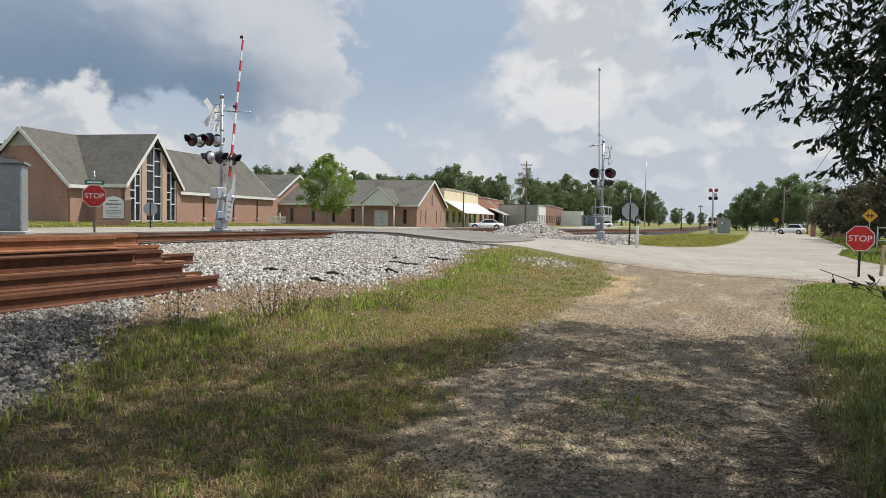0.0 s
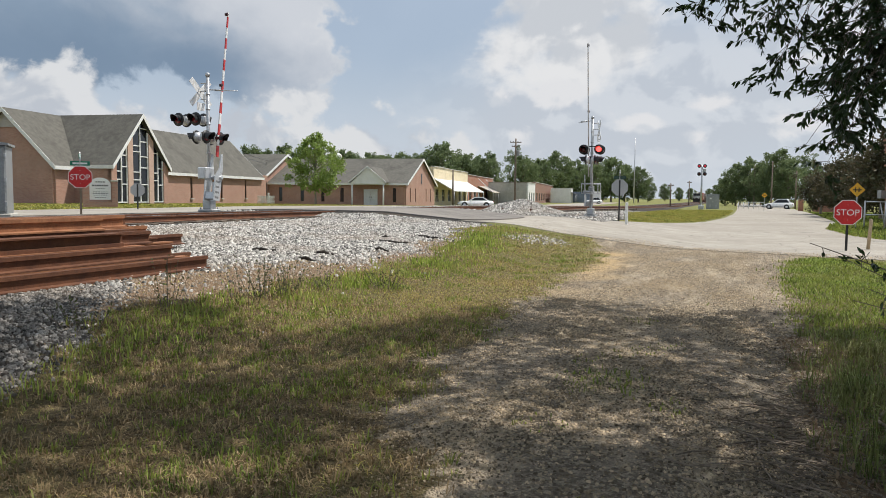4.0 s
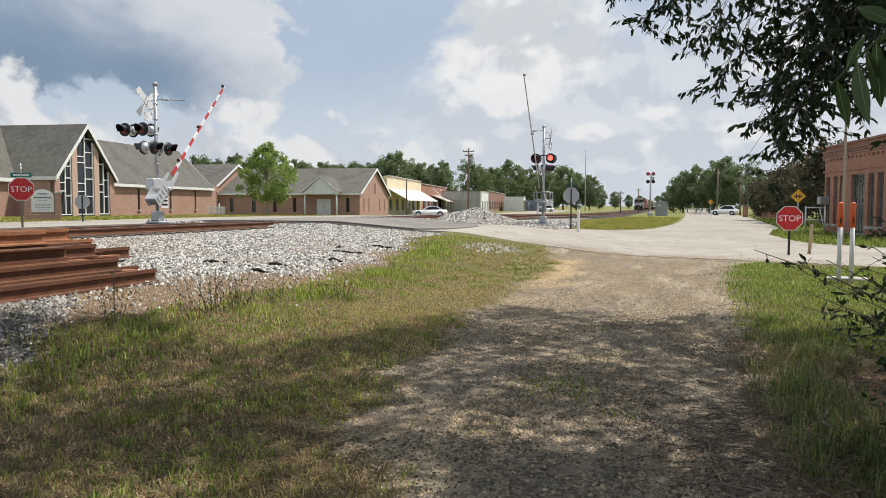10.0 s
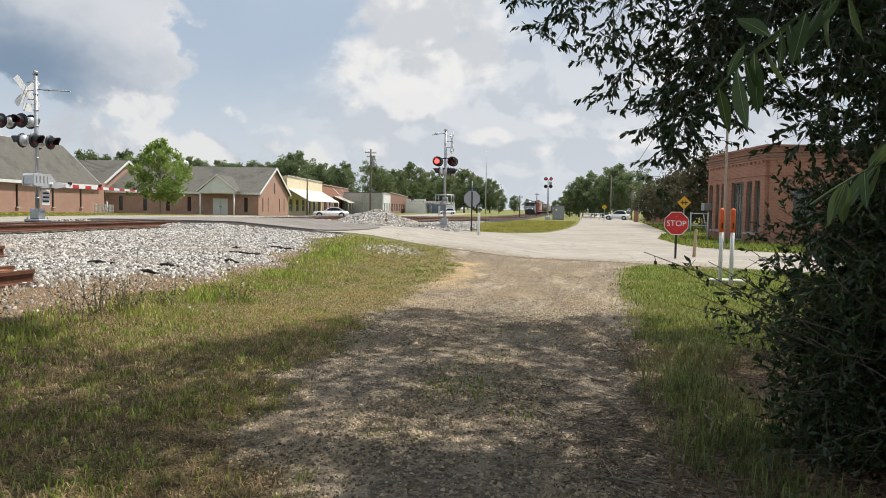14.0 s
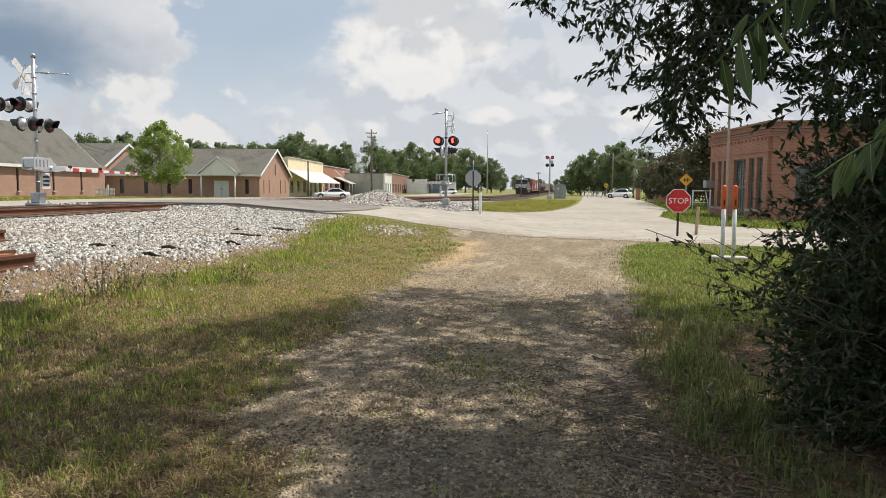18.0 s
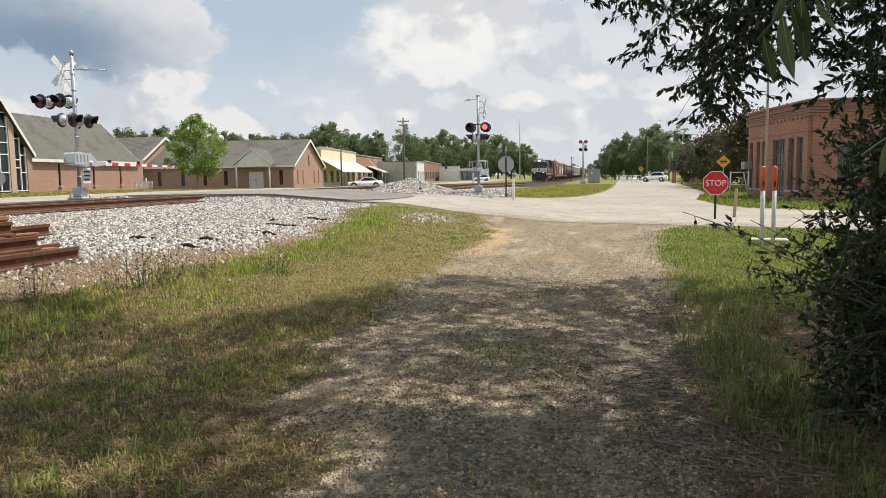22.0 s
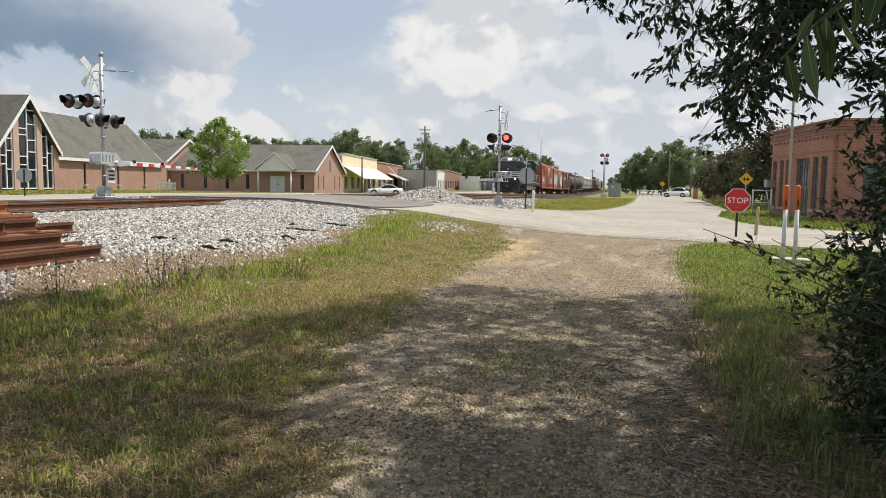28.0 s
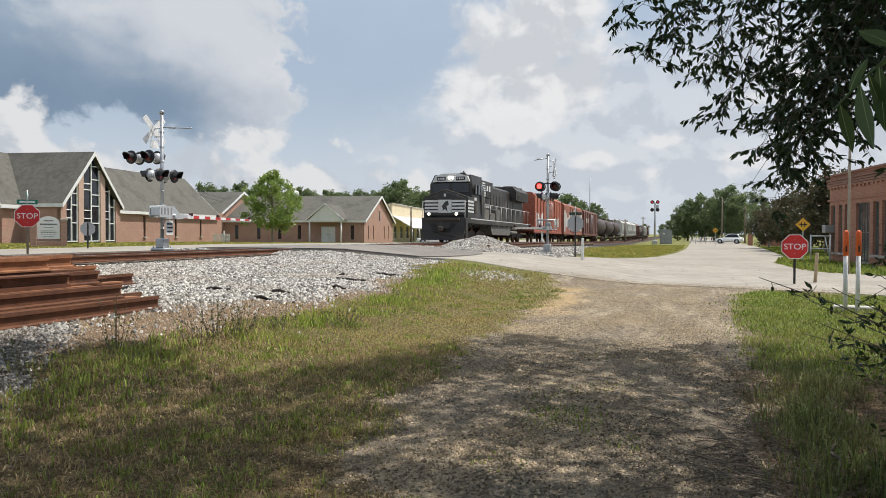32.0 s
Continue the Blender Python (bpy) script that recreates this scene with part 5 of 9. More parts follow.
# ---- crossing signals ----
def lamp_head(parent, p, rz, lit=None):
    """One flasher: black backing disc, hood, red lens and a silver domed back. It looks along its own -y."""
    m = pose(p[0], p[1], p[2], 0, 0, rz)
    bm = bmesh.new()
    lathe(bm, [(0.06, 0.0), (0.25, 0.0), (0.255, 0.02), (0.22, 0.03), (0.05, 0.03)], 24, 0, (0, 0.02, 0), "Y")
    hd = part("light_head", bm, M["black"], parent, "", m)
    bm = bmesh.new()
    n = 12
    for k in range(n):
        a0, a1 = math.pi * (-0.15 + 1.3 * k / n), math.pi * (-0.15 + 1.3 * (k + 1) / n)
        for r in (0.17,):
            v = [bm.verts.new((r * math.cos(a), y * (0.55 + 0.45 * max(0.0, math.sin(a))), r * math.sin(a))) for a, y in ((a0, 0.02), (a1, 0.02), (a1, -0.34), (a0, -0.34))]
            bm.faces.new(v)
    bmesh.ops.remove_doubles(bm, verts=bm.verts, dist=1e-4)
    bmesh.ops.solidify(bm, geom=bm.faces[:], thickness=0.01)
    part("hood", bm, M["black"], hd)
    bm = bmesh.new()
    lathe(bm, [(0.20, 0.0), (0.19, 0.08), (0.14, 0.16), (0.06, 0.20), (0.02, 0.205)], 20, 0, (0, 0.052, 0), "Y")
    part("back_dome", bm, M["alu_bright"], hd, "silver domed lamp back")
    bm = bmesh.new()
    lathe(bm, [(0.02, -0.004), (0.15, -0.002), (0.15, 0.008), (0.02, 0.008)], 24, 0, (0, 0.006, 0), "Y")
    part("lens", bm, M["lens_red"], hd)
    return hd


M["alu_bright"] = plain("bright_aluminium", (0.60, 0.61, 0.62), (0.70, 0.71, 0.72), 5.0, 0.35, 0.5, 0.04)
M["arm_back"] = plain("weathered_arm", (0.34, 0.30, 0.27), (0.42, 0.38, 0.35), 4, 0.6, 0.2, 0.05)
M["lens_red"] = plain("red_lamp_lens", (0.15, 0.012, 0.02), (0.21, 0.02, 0.03), 9.0, 0.2, 0, 0.05)
GATES, FLASHERS = [], []


def crossing_signal(p, side, arm_len, label):
    """A gated crossing signal. side is +1 where its arm swings towards +y, -1 towards -y."""
    th = thing("crossing_signal", pose(*p), label, "crossing signal", "crossing signals")
    bm = bmesh.new()
    tube(bm, (0, 0, 0.1), (0, 0, 5.15), 0.07, 0.065, 14)
    lathe(bm, [(0.09, 5.10), (0.09, 5.2), (0.03, 5.24)], 14)
    part("mast", bm, M["galv"], th)
    bm = bmesh.new()
    box(bm, (0, 0, 0.05), (0.6, 0.6, 0.1), 0.02)
    box(bm, (0, 0, 0.28), (0.36, 0.36, 0.36), 0.03)
    for sx in (-1, 1):
        for sy in (-1, 1):
            tube(bm, (sx * 0.22, sy * 0.22, 0.1), (sx * 0.22, sy * 0.22, 0.18), 0.03, 0.03, 6)
    part("base", bm, M["galv"], th)
    # upper arm across, heads along the line; lower arm along, heads across
    for z, along in ((3.5, False), (2.8 if side > 0 else 2.95, True)):
        arm = bmesh.new()
        a = 0.40
        off = -0.80 if side > 0 and not along else 0.0
        if along:
            tube(arm, (0, -a, z + 0.16), (0, a, z + 0.16), 0.025, None, 8)
            tube(arm, (-0.16, 0, z + 0.16), (0.16, 0, z + 0.16), 0.05, None, 8)
        else:
            tube(arm, (off - a, 0, z + 0.16), (max(off + a, 0.05), 0, z + 0.16), 0.025, None, 8)
            tube(arm, (off, -0.16, z + 0.16), (off, 0.16, z + 0.16), 0.05, None, 8)
        for s in (-1, 1):
            q = (0, s * a, z) if along else (off + s * a, 0, z)
            tube(arm, (q[0], q[1], z + 0.17), (q[0], q[1], z), 0.02, None, 8)
        ar = part("crossarm", arm, M["black"], th)
        for s in (-1, 1):
            for face in (-1, 1):
                if along:
                    lamp_head(ar, (face * 0.26, s * 0.40, z), 90 * face)
                else:
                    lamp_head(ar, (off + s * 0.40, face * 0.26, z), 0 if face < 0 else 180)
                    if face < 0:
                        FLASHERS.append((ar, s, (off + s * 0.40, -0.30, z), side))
    # crossbuck
    cx = -0.33 if side > 0 else 0.34
    bm = bmesh.new()
    for k, a in enumerate((45, -45)):
        box(bm, (cx + 0.012 * k * -side, 0, 4.5), (0.014, 0.235, 1.3), 0.0, 0, 0, a)
    bmesh.ops.rotate(bm, verts=bm.verts, cent=(cx, 0, 4.5), matrix=Matrix.Rotation(radians(-9 if side > 0 else 20), 3, "Z"))
    cb = part("crossbuck", bm, M["sign_white"], th, "white crossed boards")
    for z in (4.25, 4.55, 4.85):
        bm = bmesh.new()
        tube(bm, (0, 0, z), (cx, 0, z), 0.02, None, 8)
        part("bracket", bm, M["galv"], th)
    bm = bmesh.new()
    box(bm, (cx, 0.0, 3.98), (0.015, 0.42, 0.30))
    part("plate", bm, M["sign_white"], th, "white plate")
    for k in range(2):
        bm = bmesh.new()
        box(bm, (cx - 0.01 * side, 0, 4.03 - 0.1 * k), (0.006, 0.3, 0.05))
        part("lettering", bm, M["black"], cb)
    # short arm with a bell
    bm = bmesh.new()
    ol = 1.35 if side > 0 else 0.75
    oz = 0.0 if side > 0 else 0.4
    tube(bm, (0, 0, 4.6 + oz), (side * ol, 0, 4.5 + oz), 0.022, 0.018, 8)
    tube(bm, (side * 0.3, 0, 4.575 + oz), (side * 0.6, 0, 4.555 + oz), 0.035, 0.035, 8)
    part("outrigger", bm, M["galv"], th)
    for z in (0.8, 1.5, 2.2, 2.75, 3.3, 3.85, 4.4):
        bm = bmesh.new()
        lathe(bm, [(0.07, z), (0.085, z), (0.085, z + 0.05), (0.07, z + 0.05)], 12)
        part("clamp", bm, M["galv"], th)
    # gate mechanism, counterweights and control box
    bm = bmesh.new()
    if side > 0:
        box(bm, (0, -0.16, 1.46), (0.36, 0.56, 0.44), 0.03)
        box(bm, (-0.19, -0.16, 1.46), (0.03, 0.46, 0.36), 0.01)
    else:
        box(bm, (0, 0.1, 1.46), (0.26, 0.34, 0.3), 0.03)
    part("gate_machine", bm, M["alu_bright"] if side > 0 else M["alu_case"], th)
    if side < 0:
        for z in (1.22, 1.72):
            for x0, y0, x1, y1 in ((-0.42, -0.4, -0.42, 0.4), (0.42, -0.4, 0.42, 0.4), (-0.42, -0.4, 0.42, -0.4), (-0.42, 0.4, 0.42, 0.4)):
                bm = bmesh.new()
                tube(bm, (x0, y0, z), (x1, y1, z), 0.03, None, 6)
                part("bracket_bar", bm, M["galv"], th)
        for x0 in (-0.42, 0.42):
            for y0 in (-0.4, 0.4):
                bm = bmesh.new()
                tube(bm, (x0, y0, 1.2), (x0, y0, 1.74), 0.025, None, 6)
                part("bracket_bar", bm, M["galv"], th)
    bm = bmesh.new()
    box(bm, (0.28 * side, side * 0.05, 0.85), (0.03, 0.42, 0.55), 0.01)
    part("notice", bm, M["sign_white"], th, "white enamel notice plate")
    for k in range(3):
        bm = bmesh.new()
        box(bm, (0.3 * side, side * 0.05, 1.0 - 0.14 * k), (0.012, 0.3, 0.06))
        part("lettering", bm, M["black"], th)
    # the moving arm turns about x at the machine
    gate = new("gate_arm")
    gate.parent = th
    gate.location = (0.30 if side > 0 else -0.12, 0, 1.3)
    bm = bmesh.new()
    for s in (-1, 1):
        slab(bm, [(-0.9, -0.06), (-0.9, 0.34), (0.0, 0.36), (0.35, 0.10), (0.9, 0.05), (0.9, -0.05), (0.35, -0.12), (0.0, -0.10)] if side > 0 else [(-0.75, -0.10), (-0.75, 0.10), (0.35, 0.09), (0.9, 0.05), (0.9, -0.05), (0.35, -0.09)], 0, s * 0.2 - 0.015, s * 0.2 + 0.015)
    if side > 0:
        box(bm, (0, -0.72, 0.14), (0.38, 0.28, 0.32), 0.02)
    else:
        box(bm, (0, -0.62, 0), (0.38, 0.26, 0.22), 0.02)
    tube(bm, (-0.3, 0, 0), (0.3, 0, 0), 0.07, None, 12)
    part("counterweight", bm, M["alu_bright"] if side > 0 else M["galv"], gate)
    if side > 0:
        for k in range(4):
            bm = bmesh.new()
            box(bm, (0.217, -0.78 + 0.2 * k, 0.15), (0.006, 0.07, 0.24))
            part("slot", bm, M["insulator"], gate)
    y, k = 0.8, 0
    step = 0.42
    while y < arm_len:
        e = min(arm_len, y + step)
        w0, w1 = 0.075 * (1 - 0.55 * y / arm_len), 0.075 * (1 - 0.55 * e / arm_len)
        bm = bmesh.new()
        slab(bm, [(y, -w0), (e, -w1), (e, w1), (y, w0)], 0, -0.02, 0.02)
        part("stripe", bm, (M["stripe_red"] if side > 0 else M["arm_back"]) if k % 2 == 0 else (M["sign_white"] if side > 0 else M["galv"]), gate)
        y, k = e, k + 1
    for q in (1.5, arm_len * 0.55, arm_len - 0.12):
        bm = bmesh.new()
        tube(bm, (-0.05, q, 0.1), (0.05, q, 0.1), 0.06, None, 10)
        part("arm_lamp", bm, M["lamp_red"], gate)
    GATES.append((gate, side))
    return th


pl = polar(-17.1, 29.5)
crossing_signal((pl.x, pl.y, gz(pl.x, pl.y)), 1, 6.45, "galvanised crossing signal with a red-and-white gate arm beyond the tracks")
pr = polar(11.8, 39.5)
crossing_signal((pr.x, pr.y, gz(pr.x, pr.y)), -1, 7.55, "galvanised crossing signal with flashing red lamps before the tracks")

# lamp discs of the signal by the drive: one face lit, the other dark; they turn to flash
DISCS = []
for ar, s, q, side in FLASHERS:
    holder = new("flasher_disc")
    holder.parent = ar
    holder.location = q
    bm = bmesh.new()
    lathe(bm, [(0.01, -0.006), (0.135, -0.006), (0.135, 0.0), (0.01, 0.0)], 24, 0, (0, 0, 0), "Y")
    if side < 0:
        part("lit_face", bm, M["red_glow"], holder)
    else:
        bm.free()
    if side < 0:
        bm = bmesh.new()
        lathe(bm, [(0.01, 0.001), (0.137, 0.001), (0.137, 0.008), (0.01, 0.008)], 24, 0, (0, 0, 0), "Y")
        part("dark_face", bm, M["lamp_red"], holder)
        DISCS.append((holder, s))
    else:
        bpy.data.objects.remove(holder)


def far_signal(p):
    th = thing("crossing_signal", pose(*p), "tall distant crossing signal with red lamps down the road", "crossing signal", "crossing signals")
    bm = bmesh.new()
    tube(bm, (0, 0, 0), (0, 0, 6.6), 0.15, 0.12, 12)
    part("mast", bm, M["galv"], th)
    bm = bmesh.new()
    box(bm, (0, 0, 0.3), (0.8, 0.8, 0.6), 0.05)
    part("base", bm, M["galv"], th)
    for z, w in ((6.5, 0.5), (5.3, 0.5)):
        bm = bmesh.new()
        tube(bm, (-w, 0, z), (w, 0, z), 0.05, None, 8)
        ar = part("crossarm", bm, M["black"], th)
        for s in (-1, 1):
            bm = bmesh.new()
            lathe(bm, [(0.05, -0.06), (0.28, -0.05), (0.28, 0.0), (0.18, 0.2), (0.05, 0.25)], 18, 0, (s * w * 0.8, -0.1, z), "Y")
            h = part("light_head", bm, M["black"], ar)
            bm = bmesh.new()
            lathe(bm, [(0.02, -0.02), (0.15, -0.02), (0.15, 0.0), (0.02, 0.0)], 18, 0, (s * w * 0.8, -0.165, z), "Y")
            part("lens", bm, M["red_dim"] if z > 6 else M["lamp_red"], h)
    bm = bmesh.new()
    box(bm, (0.3, 0, 5.6), (0.5, 0.1, 0.9), 0.02)
    part("plate", bm, M["galv"], th)


M["red_dim"] = glow("dim_red_lens", (0.55, 0.02, 0.04), 0.5)
p = polar(19.75, 118.0)
far_signal((p.x, p.y, gz(p.x, p.y)))


def metal_case(p, rz, w, d, h, label, name="signal_case", front=True):
    """A relay case with a hipped lid, two doors, latches and louvres."""
    th = thing(name, pose(p[0], p[1], p[2], 0, 0, rz), label, "signal case")
    bm = bmesh.new()
    box(bm, (0, 0, h / 2), (w, d, h), 0.02)
    part("body", bm, M["alu_case"], th)
    bm = bmesh.new()
    o = 0.07
    slab(bm, [(-w / 2 - o, h), (w / 2 + o, h), (w / 2 + o, h + 0.06), (0, h + 0.2), (-w / 2 - o, h + 0.06)], 1, -d / 2 - o, d / 2 + o)
    part("lid", bm, M["alu_case"], th)
    bm = bmesh.new()
    box(bm, (0, 0, -0.12), (w + 0.2, d + 0.2, 0.26), 0.02)
    part("plinth", bm, M["concrete"], th)
    for s in (-1, 1):
        bm = bmesh.new()
        box(bm, (s * w * 0.245, -d / 2 - 0.02, h * 0.5), (w * 0.47, 0.04, h * 0.92), 0.012)
        dr = part("door", bm, M["alu_case"], th)
        bm = bmesh.new()
        box(bm, (s * 0.08, -d / 2 - 0.06, h * 0.5), (0.04, 0.05, 0.16), 0.01)
        part("handle", bm, M["galv"], dr)
        for k in range(7):
            bm = bmesh.new()
            box(bm, (s * w * 0.245 - 0.12 + 0.04 * k, -d / 2 - 0.045, h * 0.2), (0.018, 0.012, h * 0.2))
            part("louvre", bm, M["galv"], dr)
        for z in (0.15, 0.5, 0.85):
            bm = bmesh.new()
            box(bm, (s * (w / 2 - 0.02), -d / 2 - 0.05, h * z), (0.06, 0.04, 0.12), 0.01)
            part("hinge", bm, M["galv"], dr)
    bm = bmesh.new()
    box(bm, (-w * 0.2, -d / 2 - 0.046, h * 0.74), (0.26, 0.012, 0.22))
    part("notice", bm, M["sign_white"], th, "white paper notice")
    return th


p = polar(-31.7, 24.5)
metal_case((p.x, p.y, gz(p.x, p.y) + 0.1), 44, 1.55, 1.2, 1.9, "grey metal signal case with louvred doors beside the tracks")
p = polar(20.55, 125.0)
metal_case((p.x, p.y, gz(p.x, p.y)), 5, 1.85, 1.5, 2.2, "grey metal signal case beside the distant crossing")


# ---- road signs ----
# dark copy of sign_green: the backlit plate's shade is put into its colour
M["sign_dim"] = plain("backlit_green_plate", (0.02, 0.05, 0.04), (0.03, 0.07, 0.055), 4.0, 0.6, 0, 0.03)
def octagon(r):
    return [(r * math.cos(math.pi / 8 + k * math.pi / 4), r * math.sin(math.pi / 8 + k * math.pi / 4)) for k in range(8)]


def stop_sign(p, rz, size, zc, label, street=False, post="black"):
    """A stop sign that faces its own -y; zc is the height of its middle."""
    th = thing("stop_sign", pose(p[0], p[1], p[2], 0, 0, rz), label, "stop sign", "stop signs")
    R = size / 2 / math.cos(math.pi / 8)
    bm = bmesh.new()
    slab(bm, octagon(R), 1, -0.004, 0.0)
    part("sign_back", bm, M["sign_back"], th)
    bm = bmesh.new()
    slab(bm, octagon(R), 1, -0.010, -0.004)
    b = part("white_border", bm, M["sign_white"], th)
    bm = bmesh.new()
    slab(bm, octagon(R * 0.945), 1, -0.014, -0.0105)
    f = part("red_face", bm, M["stop_red"], th)
    text_mesh("STOP", size * 0.345, M["sign_white"], "word", f, pose(0, -0.016, -0.01, 90, 0, 0), "white letters")
    for o in [q for q in th.children]:
        o.location.z = zc
    bm = bmesh.new()
    slab(bm, [(-0.035, 0.003), (0.035, 0.003), (0.035, 0.012), (0.012, 0.04), (-0.012, 0.04), (-0.035, 0.012)], 2, -0.3, zc + size * 0.45)
    po = part("post", bm, M[post], th)
    for s in (-1, 1):
        bm = bmesh.new()
        tube(bm, (0, -0.02, zc + s * size * 0.3), (0, 0.0, zc + s * size * 0.3), 0.012, None, 6)
        part("bolt", bm, M["galv"], th)
    if street:
        for k, a in enumerate((0, 90)):
            bm = bmesh.new()
            box(bm, (0, 0.02, zc + size * 0.62 + 0.24 * k), (0.62, 0.01, 0.15), 0.002, a)
            nb = part("street_name_plate", bm, M["sign_green"] if post == "wood_pole" else M["sign_dim"], th, "green street name plate")
            bm = bmesh.new()
            box(bm, (0, 0.02 - (0.008 if a == 0 else 0), zc + size * 0.62 + 0.24 * k), (0.46, 0.008, 0.06) if a == 0 else (0.46, 0.026, 0.06), 0, a)
            # the backlit plates get grey lettering to match
            part("lettering", bm, M["sign_white"] if post == "wood_pole" else M["sign_back"], nb)
        bm = bmesh.new()
        tube(bm, (0, 0.02, zc + size * 0.4), (0, 0.02, zc + size * 0.62 + 0.4), 0.02, None, 8)
        part("post_cap", bm, M["galv"], th)
    return th


def toward(p):
    """Turn that makes a thing's -y look back at the drive."""
    return -math.degrees(math.atan2(p[0], p[1]))


p = polar(29.25, 25.6)
stop_sign((p.x, p.y, gz(p.x, p.y)), toward(p) + 4, 0.76, 1.18, "red octagonal stop sign on a short dark post beside the drive")
p = polar(-25.66, 28.5)
stop_sign((p.x, p.y, gz(p.x, p.y)), toward(p) - 6, 0.76, 2.1 - gz(p.x, p.y), "red octagonal stop sign under green street plates by the crossing", True, "wood_pole")
p = polar(13.91, 38.0)
stop_sign((p.x, p.y, gz(p.x, p.y)), toward(p) + 172, 0.80, 2.08 - gz(p.x, p.y), "stop sign seen from its bare back beside the siding", True, "black")
p = polar(-21.98, 39.0)
stop_sign((p.x, p.y, gz(p.x, p.y)), toward(p) + 175, 0.64, 1.72 - gz(p.x, p.y), "stop sign seen from its bare back before the church", False, "black")


def diamond_sign(p, rz, size, zc, label, post_h=None):
    th = thing("warning_sign", pose(p[0], p[1], p[2], 0, 0, rz), label, "road sign")
    h = size * 0.7071
    d = [(0, -h), (h, 0), (0, h), (-h, 0)]
    bm = bmesh.new()
    slab(bm, [(x, z + zc) for x, z in d], 1, -0.01, 0)
    pl_ = part("plate", bm, M["sign_yellow"], th)
    bm = bmesh.new()
    for x0, z0, w, hh in ((-0.15, 0, 0.09, 0.46), (0.15, 0, 0.09, 0.46), (0, 0.0, 0.74, 0.10)):
        box(bm, (x0 * size, -0.014, zc + z0), (w * size, 0.006, hh * size) if w < hh else (w * size, 0.008, hh * size))
    part("symbol", bm, M["black"], pl_, "black track symbol")
    bm = bmesh.new()
    box(bm, (0, 0.03, (zc - 0.2) / 2), (0.06, 0.04, zc + 0.6))
    part("post", bm, M["galv"], th)


p = polar(29.75, 46.0)
diamond_sign((p.x, p.y, gz(p.x, p.y)), toward(p), 0.55, 2.12, "yellow diamond railway warning sign on a steel post")
p = polar(24.0, 105.0)
diamond_sign((p.x, p.y, gz(p.x, p.y)), toward(p), 0.5, 2.1, "yellow diamond warning sign beside the road")


def marker_post(p, label):
    th = thing("marker_post", pose(*p), label, "marker post", "utility marker posts")
    bm = bmesh.new()
    lathe(bm, [(0.044, -0.1), (0.044, 1.2)], 14)
    part("tube", bm, M["sign_white"], th)
    bm = bmesh.new()
    lathe(bm, [(0.053, 1.14), (0.053, 1.60), (0.04, 1.64), (0.012, 1.655)], 14)
    cp = part("cap", bm, M["orange"], th, "orange plastic cap")
    bm = bmesh.new()
    box(bm, (0, -0.052, 1.28), (0.03, 0.008, 0.12))
    part("label", bm, M["black"], cp)


for az in (32.4, 33.15):
    p = polar(az, 17.0)
    marker_post((p.x, p.y, gz(p.x, p.y)), "white utility marker post with an orange cap in the grass")
bm = bmesh.new()
box(bm, (0, 0, 0.03), (0.75, 0.4, 0.12), 0.02)
p = polar(32.9, 17.4)
tagged(part("concrete_pad", bm, M["concrete"], None, "", pose(p.x, p.y, gz(p.x, p.y), 0, 0, -12)), "small concrete pad at the marker posts", "concrete pad")

p = polar(30.55, 27.0)
th = thing("wood_post", pose(p.x, p.y, gz(p.x, p.y), 0, 3, 0), "short weathered wooden post beside the stop sign", "post")
bm = bmesh.new()
lathe(bm, [(0.055, -0.3), (0.05, 0.93), (0.04, 0.98)], 10)
part("post", bm, M["wood_post"], th)
p = polar(14.47, 36.0)
th = thing("white_post", pose(p.x, p.y, gz(p.x, p.y)), "white painted marker post beside the siding", "post")
bm = bmesh.new()
box(bm, (0, 0, 0.48), (0.12, 0.12, 1.15), 0.02)
part("post", bm, M["white"], th)


def utility_pole(az, r, h, rad, label, arms=((0, 2.4),), rz=0.0, base=None, wood="wood_pole"):
    p = polar(az, r)
    th = thing("utility_pole", pose(p.x, p.y, gz(p.x, p.y) if base is None else base, 0, 0, rz), label, "utility pole", "utility poles")
    bm = bmesh.new()
    tube(bm, (0, 0, -0.3), (0, 0, h), rad, rad * 0.7, 12)
    part("pole", bm, M[wood], th)
    for dz, w in arms:
        bm = bmesh.new()
        box(bm, (0, 0.12, h - 0.4 - dz), (w, 0.1, 0.12))
        ar = part("crossarm", bm, M["wood_pole"], th)
        for x in (-w * 0.45, -w * 0.2, w * 0.2, w * 0.45):
            bm = bmesh.new()
            lathe(bm, [(0.03, 0), (0.05, 0.06), (0.03, 0.16)], 8, 0, (x, 0.12, h - 0.34 - dz))
            part("insulator", bm, M["insulator"], ar)
    return th


t = utility_pole(6.05, 112.0, 10.2, 0.16, "dark wooden power pole with crossarms beside the shops", ((0.15, 1.7), (0.75, 1.2)), 20, None, "sleeper")
bm = bmesh.new()
lathe(bm, [(0.22, 7.6), (0.24, 7.65), (0.24, 8.4), (0.2, 8.45)], 14, 0, (0.35, 0, 0))
part("transformer", bm, M["insulator"], t)
utility_pole(1.25, 96.0, 4.75, 0.13, "short dark wooden pole before the cream shop", (), 0.0, None, "sleeper")
for az, r, h in ((24.45, 150, 8.6), (23.3, 175, 9.0), (22.4, 190, 8.0), (23.75, 200, 7.5), (26.0, 140, 6.5), (18.9, 190, 6.0), (17.6, 150, 4.6)):
    utility_pole(az, r, h, 0.15, "distant wooden power pole along the road", ((0, 1.1),) if az < 19 else ())
utility_pole(32.55, 33.0, 8.5, 0.06, "weathered pale pole before the brick building", (), 0.0, None, "bark_pale")
